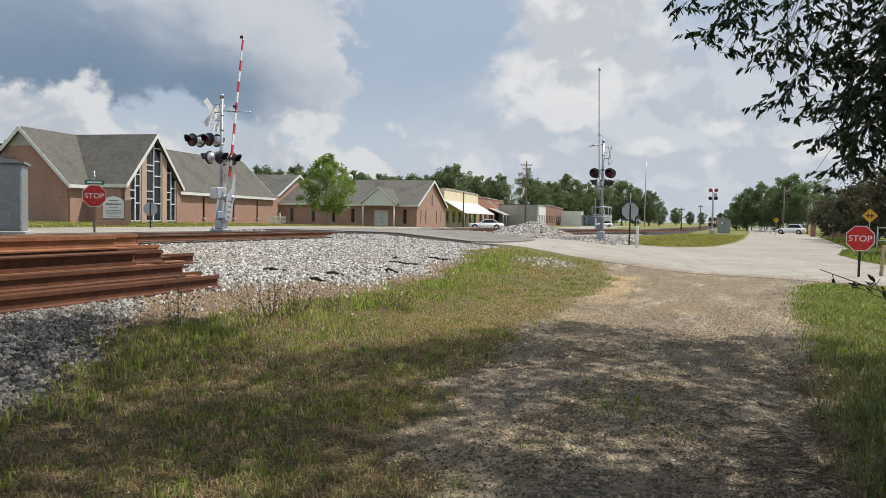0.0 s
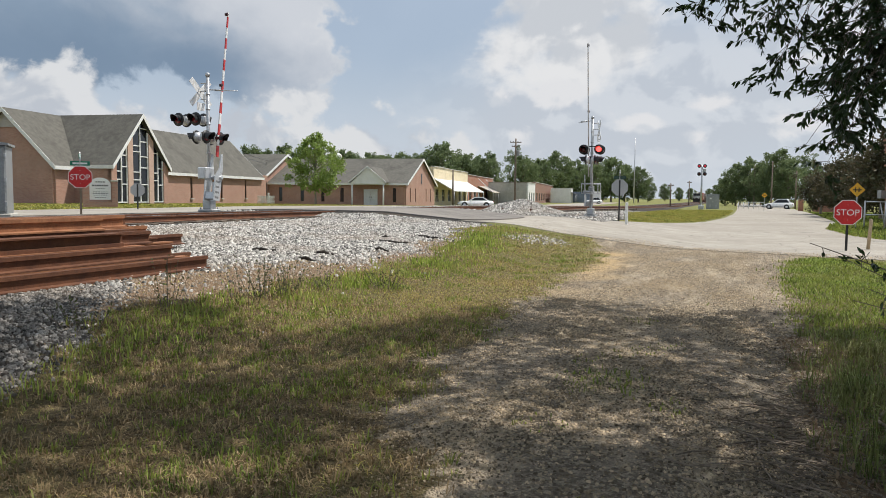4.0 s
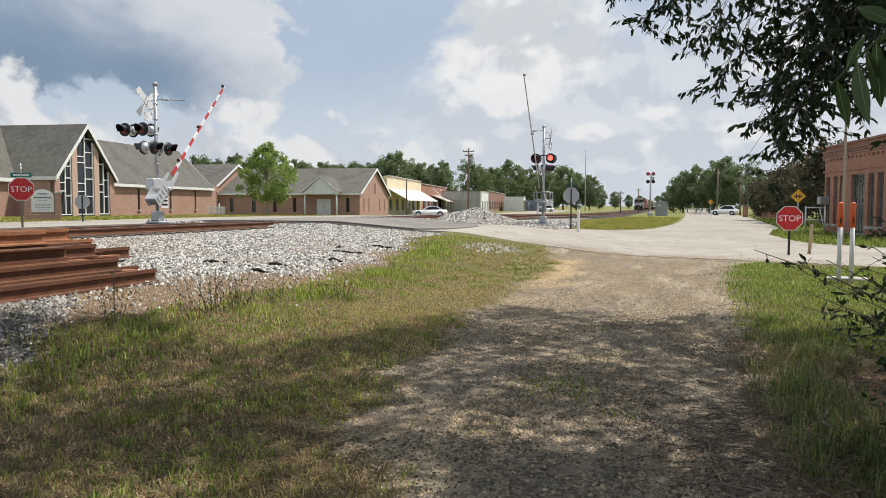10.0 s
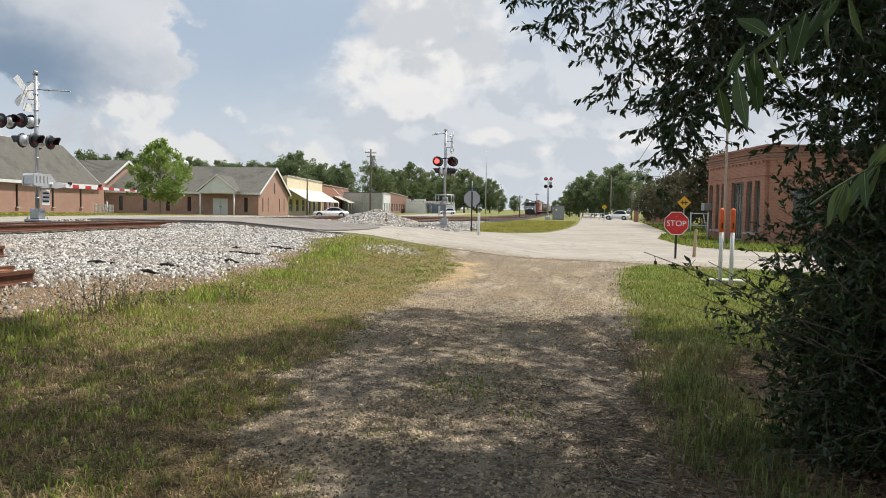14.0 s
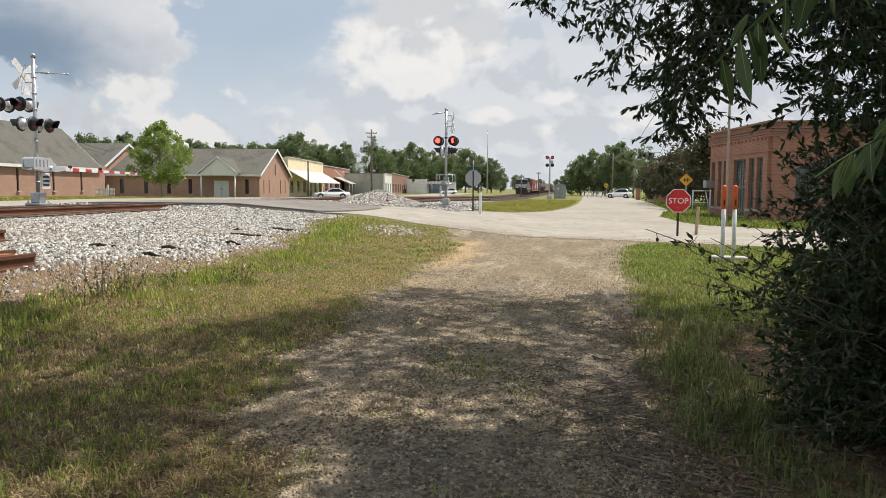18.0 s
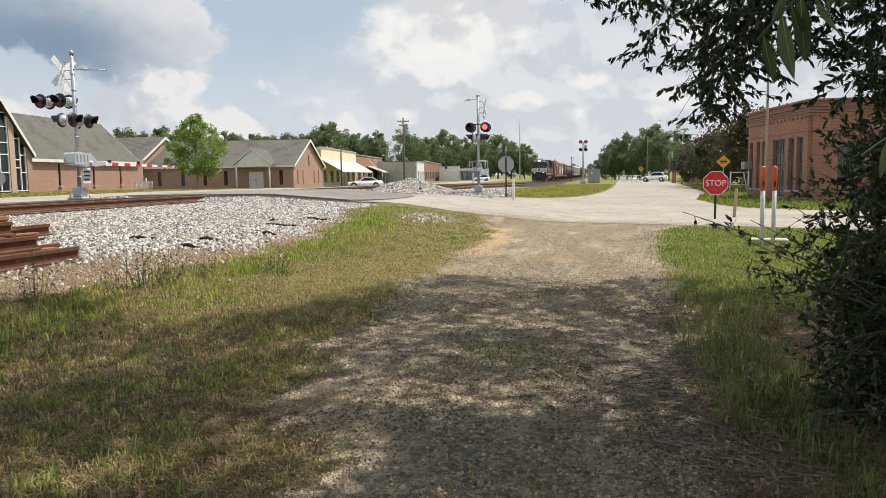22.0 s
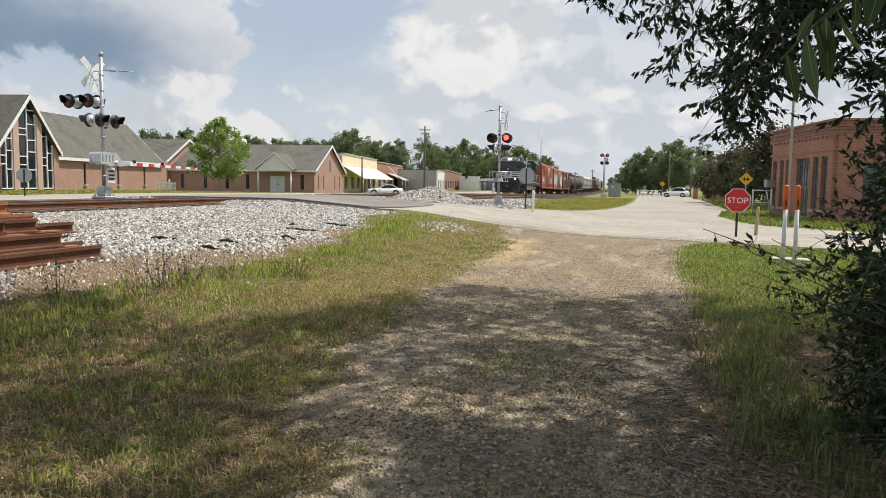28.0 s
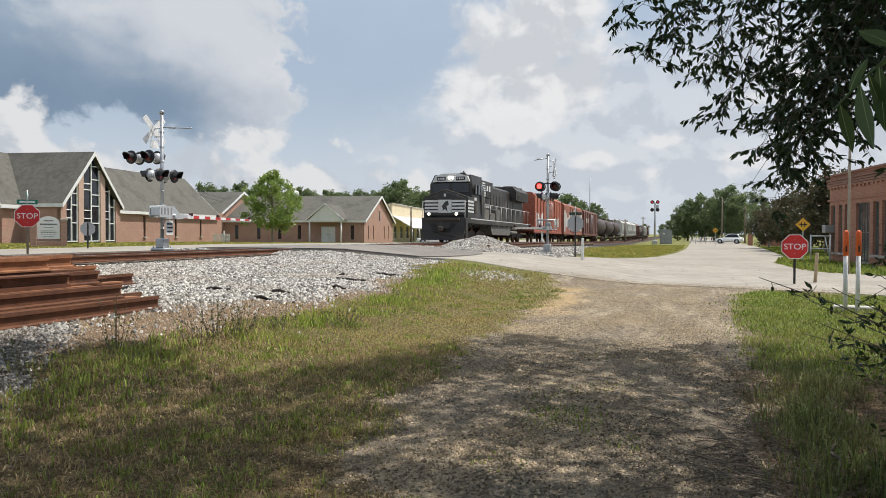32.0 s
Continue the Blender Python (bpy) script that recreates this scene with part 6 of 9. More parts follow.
utility_pole(-31.1, 62.0, 4.9, 0.13, "wooden power pole behind the church", ((0, 2.0),))
p = polar(14.97, 250.0)
th = thing("radio_mast", pose(p.x, p.y, 0), "thin distant steel radio mast above the trees", "radio mast")
bm = bmesh.new()
tube(bm, (0, 0, 0), (0, 0, 21.0), 0.2, 0.1, 6)
part("mast", bm, M["galv"], th)

# overhead wires by the church
bm = bmesh.new()
pa, pb = polar(-15.5, 92, 6.6), polar(-9.0, 150, 7.3)
for k in range(2):
    last = None
    for i in range(13):
        f_ = i / 12
        q = pa.lerp(pb, f_) + Vector((0, 0, -1.1 * 4 * f_ * (1 - f_) + 0.5 * k))
        if last is not None:
            tube(bm, last, q, 0.022, None, 4, 0, False)
        last = q
tagged(part("overhead_wires", bm, M["black"]), "two sagging overhead wires behind the church", "power line")

# church sign on its brick piers
p = polar(-24.4, 46.0)
th = thing("church_sign", pose(p.x, p.y, gz(p.x, p.y), 0, 0, toward(p)), "white arched church notice board between brick piers", "sign board")
bm = bmesh.new()
arc = [(0.55 * math.cos(a), 1.25 + 0.42 * math.sin(a)) for a in np.linspace(0, math.pi, 14)]
slab(bm, [(-0.55, 0.42), (0.55, 0.42)] + arc, 1, -0.06, 0.06)
bd = part("board", bm, M["sign_white"], th)
for z, w, h_ in ((1.42, 0.5, 0.10), (1.22, 0.84, 0.14), (1.04, 0.5, 0.05), (0.86, 0.8, 0.05), (0.77, 0.8, 0.05), (0.68, 0.74, 0.04), (0.54, 0.6, 0.05)):
    bm = bmesh.new()
    n = int(w / 0.12)
    for k in range(n):
        box(bm, (-w / 2 + (k + 0.5) * w / n, -0.064, z), (w / n * 0.7, 0.006, h_ * 0.62))
    part("lettering", bm, M["black"], bd)
for s in (-1, 1):
    bm = bmesh.new()
    box(bm, (s * 0.74, 0, 0.7), (0.32, 0.36, 1.5), 0.01)
    pi = part("pier", bm, M["brick"], th)
    bm = bmesh.new()
    box(bm, (s * 0.74, 0, 1.49), (0.4, 0.44, 0.1), 0.02)
    part("cap", bm, M["concrete"], pi)
bm = bmesh.new()
box(bm, (0, 0, 0.1), (1.4, 0.3, 0.4), 0.01)
part("plinth", bm, M["brick"], th)

# low white fence by the wing
p = polar(-13.6, 84.0)
th = thing("white_fence", pose(p.x, p.y, gz(p.x, p.y), 0, 0, GRID), "low white picket fence beside the church wing", "fence")
bm = bmesh.new()
box(bm, (1.0, 0, 0.75), (2.0, 0.05, 0.08))
box(bm, (1.0, 0, 0.3), (2.0, 0.05, 0.08))
part("rails", bm, M["white"], th)
for k in range(15):
    bm = bmesh.new()
    box(bm, (0.07 + 0.135 * k, -0.04, 0.45), (0.07, 0.03, 0.9))
    part("picket", bm, M["white"], th)
bm = bmesh.new()
box(bm, (1.35, -0.1, 0.55), (0.16, 0.16, 1.3), 0.02)
part("post", bm, M["white"], th)

# vent ball on the hall roof
p = polar(-7.6, 108.0, 7.2)
th = thing("roof_vent", pose(p.x, p.y, 6.35), "round white roof vent on the hall's ridge", "roof vent")
bm = bmesh.new()
lathe(bm, [(0.2, 0.0), (0.22, 0.35), (0.5, 0.5), (0.58, 0.8), (0.45, 1.15), (0.1, 1.3)], 16)
part("cowl", bm, M["white"], th)


# ---- cars ----
M["car_glass"] = plain("tinted_car_glass", (0.012, 0.013, 0.015), (0.02, 0.021, 0.023), 2.0, 0.22, 0, 0.0)


def car(p, rz, label, suv=False):
    """A parked car: lofted body, glazed cabin, wheels, lamps. Its nose points along its own -x."""
    th = thing("car", pose(p[0], p[1], p[2], 0, 0, rz), label, "car", "parked cars")
    L_, W_, H_ = (4.5, 1.82, 1.66) if suv else (4.85, 1.84, 1.45)
    belt = 0.98 if suv else 0.90
    low = [(-L_ / 2, 0.42), (-L_ / 2 + 0.06, 0.70), (-L_ / 2 + 0.35, 0.80), (-L_ * 0.22, belt), (L_ * 0.34, belt + 0.05), (L_ / 2 - 0.12, belt + 0.02), (L_ / 2, 0.75), (L_ / 2 - 0.02, 0.38), (L_ / 2 - 0.3, 0.24), (-L_ / 2 + 0.3, 0.22)]
    bm = bmesh.new()
    slab(bm, low, 1, -W_ / 2, W_ / 2)
    bmesh.ops.bevel(bm, geom=[e for e in bm.edges], offset=0.07, segments=2, affect="EDGES")
    for f in bm.faces:
        f.smooth = True
    body = part("body", bm, M["car_white"], th)
    cab = [(-L_ * 0.22, belt - 0.05), (-L_ * 0.03, H_ - 0.08), (L_ * 0.08, H_), (L_ * (0.30 if suv else 0.20), H_ - 0.03), (L_ * (0.44 if suv else 0.38), belt)]
    inner = [(x * 0.965 + 0.02, z - 0.06 if z > belt + 0.2 else z) for x, z in cab]
    bm = bmesh.new()
    slab(bm, cab, 1, -W_ * 0.40, W_ * 0.40)
    for v in bm.verts:
        if v.co.z < belt + 0.1:
            v.co.y *= 1.14
    bmesh.ops.bevel(bm, geom=[e for e in bm.edges], offset=0.05, segments=2, affect="EDGES")
    part("cabin", bm, M["car_white"], th)
    for s in (-1, 1):
        bm = bmesh.new()
        g = [(-L_ * 0.155, belt + 0.05), (-L_ * 0.02, H_ - 0.17), (L_ * 0.08, H_ - 0.11), (L_ * (0.29 if suv else 0.19), H_ - 0.14), (L_ * (0.38 if suv else 0.31), belt + 0.07)]
        slab(bm, g, 1, -0.012, 0.012)
        for v in bm.verts:
            k = (v.co.z - belt) / (H_ - belt)
            v.co.y += s * W_ * (0.456 - 0.046 * k)
        part("side_window", bm, M["car_glass"], th)
        for y_, x_ in ((0.12, -0.08), (0.12, 0.14)):
            bm = bmesh.new()
            box(bm, (L_ * x_, s * (W_ / 2 + 0.005), belt - 0.1), (0.2, 0.03, 0.035), 0.008)
            part("door_handle", bm, M["car_white"], th)
        bm = bmesh.new()
        box(bm, (-L_ * 0.13, s * (W_ / 2 + 0.08), belt + 0.06), (0.16, 0.18, 0.13), 0.03)
        part("mirror", bm, M["car_white"], th)
        bm = bmesh.new()
        box(bm, (-L_ / 2 + 0.2, s * W_ * 0.40, 0.66), (0.36, 0.24, 0.13), 0.03)
        part("headlight", bm, M["pale_glass"], th)
        bm = bmesh.new()
        box(bm, (L_ / 2 - 0.12, s * W_ * 0.41, 0.80), (0.24, 0.22, 0.16), 0.03)
        part("tail_light", bm, M["tail_red"], th)
        for x_ in (-L_ * 0.305, L_ * 0.29):
            bm = bmesh.new()
            lathe(bm, [(0.2, -0.1), (0.32, -0.1), (0.335, -0.06), (0.335, 0.06), (0.32, 0.1), (0.2, 0.1)], 22, 0, (x_, s * (W_ / 2 - 0.06), 0.335), "Y")
            ty = part("wheel", bm, M["tyre"], th)
            bm = bmesh.new()
            lathe(bm, [(0.0, 0.0), (0.40, 0.0), (0.40, 0.012), (0.0, 0.012)], 24, 0, (x_, s * (W_ / 2 + 0.002) - (0.012 if s < 0 else 0), 0.36), "Y")
            part("wheel_arch", bm, M["tyre"], th)
            bm = bmesh.new()
            lathe(bm, [(0.03, -0.105), (0.22, -0.095), (0.22, 0.095), (0.03, 0.105)], 20, 0, (x_, s * (W_ / 2 - 0.05), 0.335), "Y")
            part("rim", bm, M["chrome"], ty)
    for a_, b_ in ((cab[0], cab[1]), (cab[4], cab[3])):
        bm = bmesh.new()
        q = [(a_[0] * 0.94 + b_[0] * 0.06, a_[1] + 0.10), (b_[0], b_[1] - 0.05)]
        d = -0.02 if a_[0] < 0 else 0.02
        slab(bm, [(q[0][0] + d, q[0][1]), (q[1][0] + d, q[1][1]), (q[1][0] + d * 0.2, q[1][1] + 0.01), (q[0][0] + d * 0.2, q[0][1] + 0.01)], 1, -W_ * 0.37, W_ * 0.37)
        part("windscreen", bm, M["car_glass"], th)
    bm = bmesh.new()
    box(bm, (-L_ / 2 + 0.02, 0, 0.45), (0.06, W_ * 0.6, 0.16), 0.02)
    part("grille", bm, M["black"], th)
    if suv:
        for s in (-1, 1):
            bm = bmesh.new()
            box(bm, (L_ * 0.12, s * W_ * 0.33, H_ + 0.02), (1.7, 0.04, 0.05), 0.01)
            part("roof_rail", bm, M["black"], th)
    return th


p = polar(3.02, 99.0)
car((p.x, p.y, 0.02 + 1.55 - 99.0 * math.tan(radians(0.85))), 20.0, "white saloon car parked before the shops")
p = polar(24.95, 134.0)
car((p.x, p.y, gz(p.x, p.y) + 0.03), -12.0, "white sport utility car parked beside the road", True)
p = polar(12.0, 200.0)
car((p.x, p.y, gz(p.x, p.y)), 20.0, "pale car parked far along the street", True)


def pipe_fence(az0, az1, r, h, bays, label, rails=(0.95, 0.5), diagonal=False):
    """A fence of painted steel pipe: posts, rails, a brace."""
    a, b = polar(az0, r), polar(az1, r)
    a.z, b.z = gz(a.x, a.y), gz(b.x, b.y)
    th = thing("pipe_fence", pose(*a), label, "fence", "pipe fences")
    d = b - a
    for k in range(bays + 1):
        q = d * (k / bays)
        bm = bmesh.new()
        tube(bm, (q.x, q.y, q.z - 0.2), (q.x, q.y, q.z + h), 0.045, None, 8)
        part("post", bm, M["alu_bright"], th)
    for f_ in rails:
        bm = bmesh.new()
        tube(bm, (0, 0, h * f_), (d.x, d.y, d.z + h * f_), 0.035, None, 8)
        part("rail", bm, M["alu_bright"], th)
    if diagonal:
        bm = bmesh.new()
        tube(bm, (d.x * 0.72, d.y * 0.72, d.z * 0.72 + h * 0.95), (d.x, d.y, d.z + 0.1), 0.03, None, 8)
        part("brace", bm, M["alu_bright"], th)
    return th


pipe_fence(30.25, 31.45, 47.0, 1.55, 1, "pale steel pipe gate beside the brick building", (0.96, 0.5), True)
pipe_fence(22.3, 24.0, 130.0, 1.15, 5, "pale pipe rail fence at the road's far end")
for az in (26.35, 27.35):
    p = polar(az, 112.0)
    th = thing("brick_pier", pose(p.x, p.y, gz(p.x, p.y)), "square brick gate pier with a stone cap under the trees", "gate pier", "gate piers")
    bm = bmesh.new()
    box(bm, (0, 0, 0.75), (0.62, 0.62, 1.7), 0.01)
    part("shaft", bm, M["brick_red"], th)
    bm = bmesh.new()
    box(bm, (0, 0, 1.64), (0.76, 0.76, 0.1), 0.02)
    part("cap", bm, M["concrete"], th)
p = polar(27.9, 108.0)
th = thing("brick_shed", pose(p.x, p.y, gz(p.x, p.y), 0, 0, GRID), "low brick shed with white posts under the trees", "shed")
bm = bmesh.new()
box(bm, (0, 0, 0.6), (2.6, 2.0, 1.2), 0.01)
part("wall", bm, M["brick_red"], th)
bm = bmesh.new()
slab(bm, [(-1.6, 2.0), (1.6, 2.0), (1.6, 2.12), (0, 2.5), (-1.6, 2.12)], 1, -1.2, 1.2)
part("roof", bm, M["shingle"], th)
for s_ in (-1.25, 1.25):
    bm = bmesh.new()
    box(bm, (s_, -0.95, 1.6), (0.12, 0.12, 0.85), 0.01)
    part("corner_post", bm, M["white"], th)


# ---- stacked rails ----
BEAM = [(-0.09, 0.0), (0.09, 0.0), (0.09, 0.02), (0.014, 0.035), (0.014, 0.13), (0.045, 0.145), (0.045, 0.195), (-0.045, 0.195), (-0.045, 0.145), (-0.014, 0.13), (-0.014, 0.035), (-0.09, 0.02)]


def pile_rail(x, y1, z, length, turn, mat_, flip=False):
    th = thing("loose_rail", pose(x, y1, z, 0, 0, turn), "rusty used steel rail lying in a stack on ballast", "rail", "stacked rails")
    prof = [(a, 0.195 - b) for a, b in BEAM][::-1] if flip else BEAM
    bm = bmesh.new()
    sweep(bm, prof, [(-length, 0.0), (0.0, 0.0)])
    bmesh.ops.recalc_face_normals(bm, faces=bm.faces)
    part("rail", bm, mat_, th)


_r = np.random.default_rng(5)
for col, (x, layers, y_end) in enumerate(((-7.66, 1, 9.35), (-7.88, 2, 9.2), (-8.12, 3, 8.6), (-8.34, 3, 9.8), (-8.56, 4, 9.2), (-8.80, 4, 9.0), (-9.05, 4, 9.8), (-9.3, 4, 10.4))):
    for k in range(layers):
        y = y_end - (k * 0.22 if k < layers - 1 else k * 0.30) + _r.uniform(-0.35, 0.35) * (k > 0)
        pile_rail(x + _r.uniform(-0.03, 0.03) - 0.05 * (k % 2), y, 0.40 + 0.197 * k + 0.02 * (x < -8.5), 11.5 + _r.uniform(-0.5, 0.5), _r.uniform(-0.35, 0.35), M["rust"] if _r.random() < 0.45 else M["rust_light"], _r.random() < 0.35)
for x, y, z, t_ in ((-9.55, 11.0, 0.62, 0.6), (-9.8, 10.4, 0.70, -0.3)):
    pile_rail(x, y, z, 11.8, t_, M["rust"])


# ---- train ----
M["ns_black"] = plain("black_loco_paint", (0.024, 0.022, 0.02), (0.048, 0.043, 0.039), 2.0, 0.45, 0, 0.08, (0.15, 0.12, 0.09), 0.9, 0.6)
M["loco_under"] = plain("grimy_underframe", (0.05, 0.04, 0.033), (0.10, 0.08, 0.06), 4.0, 0.85, 0.1, 0.3, (0.13, 0.09, 0.06), 1.5, 0.4)
M["loco_tank"] = plain("dusty_grey_tank", (0.15, 0.14, 0.128), (0.22, 0.205, 0.185), 2.5, 0.7, 0.1, 0.1, (0.10, 0.085, 0.07), 1.0, 0.5)
M["loco_white"] = plain("loco_white_paint", (0.66, 0.66, 0.64), (0.76, 0.76, 0.74), 2.5, 0.5, 0, 0.05, (0.35, 0.32, 0.28), 1.0, 0.4)
M["box_red"] = plain("red_wagon_paint", (0.33, 0.085, 0.05), (0.42, 0.13, 0.075), 1.5, 0.7, 0, 0.15, (0.15, 0.06, 0.045), 0.7, 0.6)
M["box_orange"] = plain("orange_wagon_paint", (0.37, 0.11, 0.06), (0.44, 0.145, 0.08), 1.5, 0.7, 0, 0.15, (0.25, 0.10, 0.06), 0.7, 0.4)
M["box_pale"] = plain("pale_wagon_paint", (0.46, 0.45, 0.41), (0.58, 0.56, 0.51), 1.3, 0.75, 0, 0.15, (0.3, 0.22, 0.17), 0.6, 0.5)
M["box_brown"] = plain("brown_wagon_paint", (0.115, 0.045, 0.035), (0.17, 0.07, 0.05), 1.5, 0.75, 0, 0.15, (0.06, 0.035, 0.03), 0.6, 0.5)
M["tank_dark"] = plain("dark_tank_paint", (0.04, 0.03, 0.027), (0.085, 0.055, 0.045), 1.2, 0.5, 0, 0.1, (0.16, 0.10, 0.07), 0.6, 0.5)
M["hopper_white"] = plain("dirty_white_hopper", (0.50, 0.49, 0.46), (0.62, 0.61, 0.57), 1.2, 0.7, 0, 0.1, (0.32, 0.26, 0.2), 0.5, 0.5)
SPEED, FRONT = 11.3, 45.6


def bogie(parent, y, axles=2, base=1.75, wheel=0.46):
    """A truck with side frames, axle boxes and wheels; y is its middle."""
    bm = bmesh.new()
    half = base * (axles - 1) / 2
    for s in (-1, 1):
        slab(bm, [(y - half - 0.45, 0.42), (y + half + 0.45, 0.42), (y + half + 0.4, 0.72), (y + half * 0.4, 0.80), (y, 0.55), (y - half * 0.4, 0.80), (y - half - 0.4, 0.72)], 0, s * 1.0 - 0.07, s * 1.0 + 0.07)
        for k in range(axles):
            box(bm, (s * 1.1, y - half + base * k, 0.46), (0.14, 0.3, 0.3), 0.03)
    box(bm, (0, y, 0.6), (2.0, 0.45, 0.3))
    fr = part("bogie_frame", bm, M["loco_under"], parent)
    for k in range(axles):
        bm = bmesh.new()
        ya = y - half + base * k
        for s in (-1, 1):
            lathe(bm, [(0.1, -0.07), (wheel, -0.07), (wheel + 0.025, 0.05), (0.1, 0.07)], 20, 0, (s * 0.76, ya, wheel), "X")
        tube(bm, (-0.8, ya, wheel), (0.8, ya, wheel), 0.08, None, 8)
        part("wheelset", bm, M["rust"], fr)
    return fr


def coupler(parent, y, d):
    bm = bmesh.new()
    box(bm, (0, y + d * 0.25, 0.88), (0.22, 0.6, 0.22), 0.03)
    box(bm, (0, y + d * 0.55, 0.88), (0.32, 0.24, 0.32), 0.05)
    part("coupler", bm, M["loco_under"], parent)


M["loco_grey"] = plain("grimy_loco_fittings", (0.13, 0.12, 0.105), (0.21, 0.195, 0.17), 2.5, 0.7, 0, 0.15, (0.07, 0.06, 0.05), 1.2, 0.5)


def locomotive():
    """A six-axle road diesel, its short nose at y = 0, its body towards +y."""
    th = thing("locomotive", pose(0, 0, 0), "black diesel locomotive with white nose stripes pulling a freight train", "locomotive")
    LN, W = 22.2, 3.05
    bm = bmesh.new()
    box(bm, (0, LN / 2, 1.45), (W, LN - 1.0, 0.36), 0.02)
    part("underframe", bm, M["ns_black"], th)
    bm = bmesh.new()
    box(bm, (0, LN / 2, 1.60), (W + 0.02, LN - 3.2, 0.06))
    part("sill_stripe", bm, M["loco_white"], th, "white sill stripe")
    # pilot and plough
    bm = bmesh.new()
    slab(bm, [(-1.5, 0.75), (1.5, 0.75), (1.5, 1.62), (-1.5, 1.62)], 1, 0.42, 0.52)
    part("pilot", bm, M["ns_black"], th)
    bm = bmesh.new()
    slab(bm, [(-1.45, 0.16), (1.45, 0.16), (1.52, 0.85), (0.35, 0.85), (0.3, 0.7), (-0.3, 0.7), (-0.35, 0.85), (-1.52, 0.85)], 1, 0.18, 0.3)
    for v in bm.verts:
        v.co.y -= 0.2 * (1 - abs(v.co.x) / 1.5) * (0.9 - v.co.z)
    part("plough", bm, M["ns_black"], th)
    coupler(th, 0.35, -1)
    coupler(th, LN - 0.4, 1)
    for s in (-1, 1):
        bm = bmesh.new()
        for k in range(4):
            box(bm, (s * 1.28, 0.75, 0.45 + 0.32 * k), (0.42, 0.5, 0.04))
        box(bm, (s * 1.5, 0.75, 0.95), (0.04, 0.55, 1.25))
        box(bm, (s * 1.06, 0.75, 0.95), (0.04, 0.55, 1.25))
        part("step", bm, M["ns_black"], th)
        bm = bmesh.new()
        lathe(bm, [(0.02, -0.02), (0.115, -0.02), (0.13, 0.0), (0.13, 0.12), (0.05, 0.16)], 14, 0, (s * 0.95, 0.28, 1.86), "Y")
        dl = part("ditch_light", bm, M["ns_black"], th)
        bm = bmesh.new()
        lathe(bm, [(0.01, -0.01), (0.10, -0.01), (0.10, 0.0), (0.01, 0.0)], 14, 0, (s * 0.95, 0.255, 1.86), "Y")
        part("lens", bm, M["head_glow"], dl)
    # hoses and anticlimber
    bm = bmesh.new()
    box(bm, (0, 0.36, 1.5), (2.3, 0.2, 0.16), 0.02)
    part("anticlimber", bm, M["loco_under"], th)
    for x in (-0.75, -0.55, 0.55, 0.75):
        bm = bmesh.new()
        pts = [Vector((x, 0.4, 1.2)), Vector((x, 0.22, 1.1)), Vector((x * 0.8, 0.12, 0.85)), Vector((x * 0.6, 0.15, 0.65))]
        for a, b in zip(pts, pts[1:]):
            tube(bm, a, b, 0.03, None, 6)
        part("air_hose", bm, M["tyre"], th)
    # nose
    bm = bmesh.new()
    slab(bm, [(-1.53, 1.62), (1.53, 1.62), (1.53, 3.02), (0.0, 3.52), (-1.53, 3.02)], 1, 0.75, 2.5)
    bmesh.ops.bevel(bm, geom=[e for e in bm.edges if abs(e.verts[0].co.y - 0.75) < 0.01 and abs(e.verts[1].co.y - 0.75) < 0.01], offset=0.16, segments=3, affect="EDGES")
    nose = part("nose", bm, M["ns_black"], th)
    for k in range(4):
        z = 1.99 + 0.225 * k
        for s in (-1, 1):
            bm = bmesh.new()
            box(bm, (s * 0.945, 0.744, z + 0.065), (0.93, 0.017, 0.13))
            part("nose_stripe", bm, M["loco_white"], nose, "white stripe")
            bm = bmesh.new()
            box(bm, (s * 1.534, 1.65, z + 0.065), (0.012, 1.4, 0.12))
            part("nose_stripe", bm, M["loco_white"], nose, "white stripe")
    bm = bmesh.new()
    box(bm, (0, 0.744, 2.39), (0.92, 0.02, 0.86))
    part("emblem_panel", bm, M["loco_white"], nose, "white emblem panel")
    bm = bmesh.new()
    slab(bm, [(-0.30, 2.02), (-0.12, 2.16), (-0.2, 2.40), (0.02, 2.70), (0.22, 2.76), (0.28, 2.50), (0.12, 2.38), (0.2, 2.02), (0.02, 2.2)], 1, 0.728, 0.738)
    part("emblem", bm, M["ns_black"], nose, "black emblem")
    for s in (-1, 1):
        bm = bmesh.new()
        tube(bm, (s * 1.5, 0.72, 2.98), (0, 0.72, 3.48), 0.025, None, 6)
        part("nose_grab", bm, M["loco_under"], nose)
    bm = bmesh.new()
    box(bm, (0.0, 0.74, 3.12), (0.16, 0.03, 0.2), 0.02)
    part("nose_lamp", bm, M["loco_white"], nose)
    # cab
    cw, c0, c1, ct = 1.5, 2.1, 5.2, 4.62
    bm = bmesh.new()
    slab(bm, [(c0, 1.62), (c1, 1.62), (c1, ct), (c0 + 0.35, ct - 0.02), (c0, 3.95)], 0, -cw, cw)
    for v in bm.verts:
        if v.co.z > 4.2:
            v.co.x *= 0.86
    cab = part("cab", bm, M["ns_black"], th)
    bm = bmesh.new()
    slab(bm, [(-1.32, 4.10), (1.32, 4.10), (1.12, 4.50), (0.6, 4.66), (-0.6, 4.66), (-1.12, 4.50)], 1, 2.05, 2.4)
    part("cab_brow", bm, M["loco_white"], cab, "white cab brow")
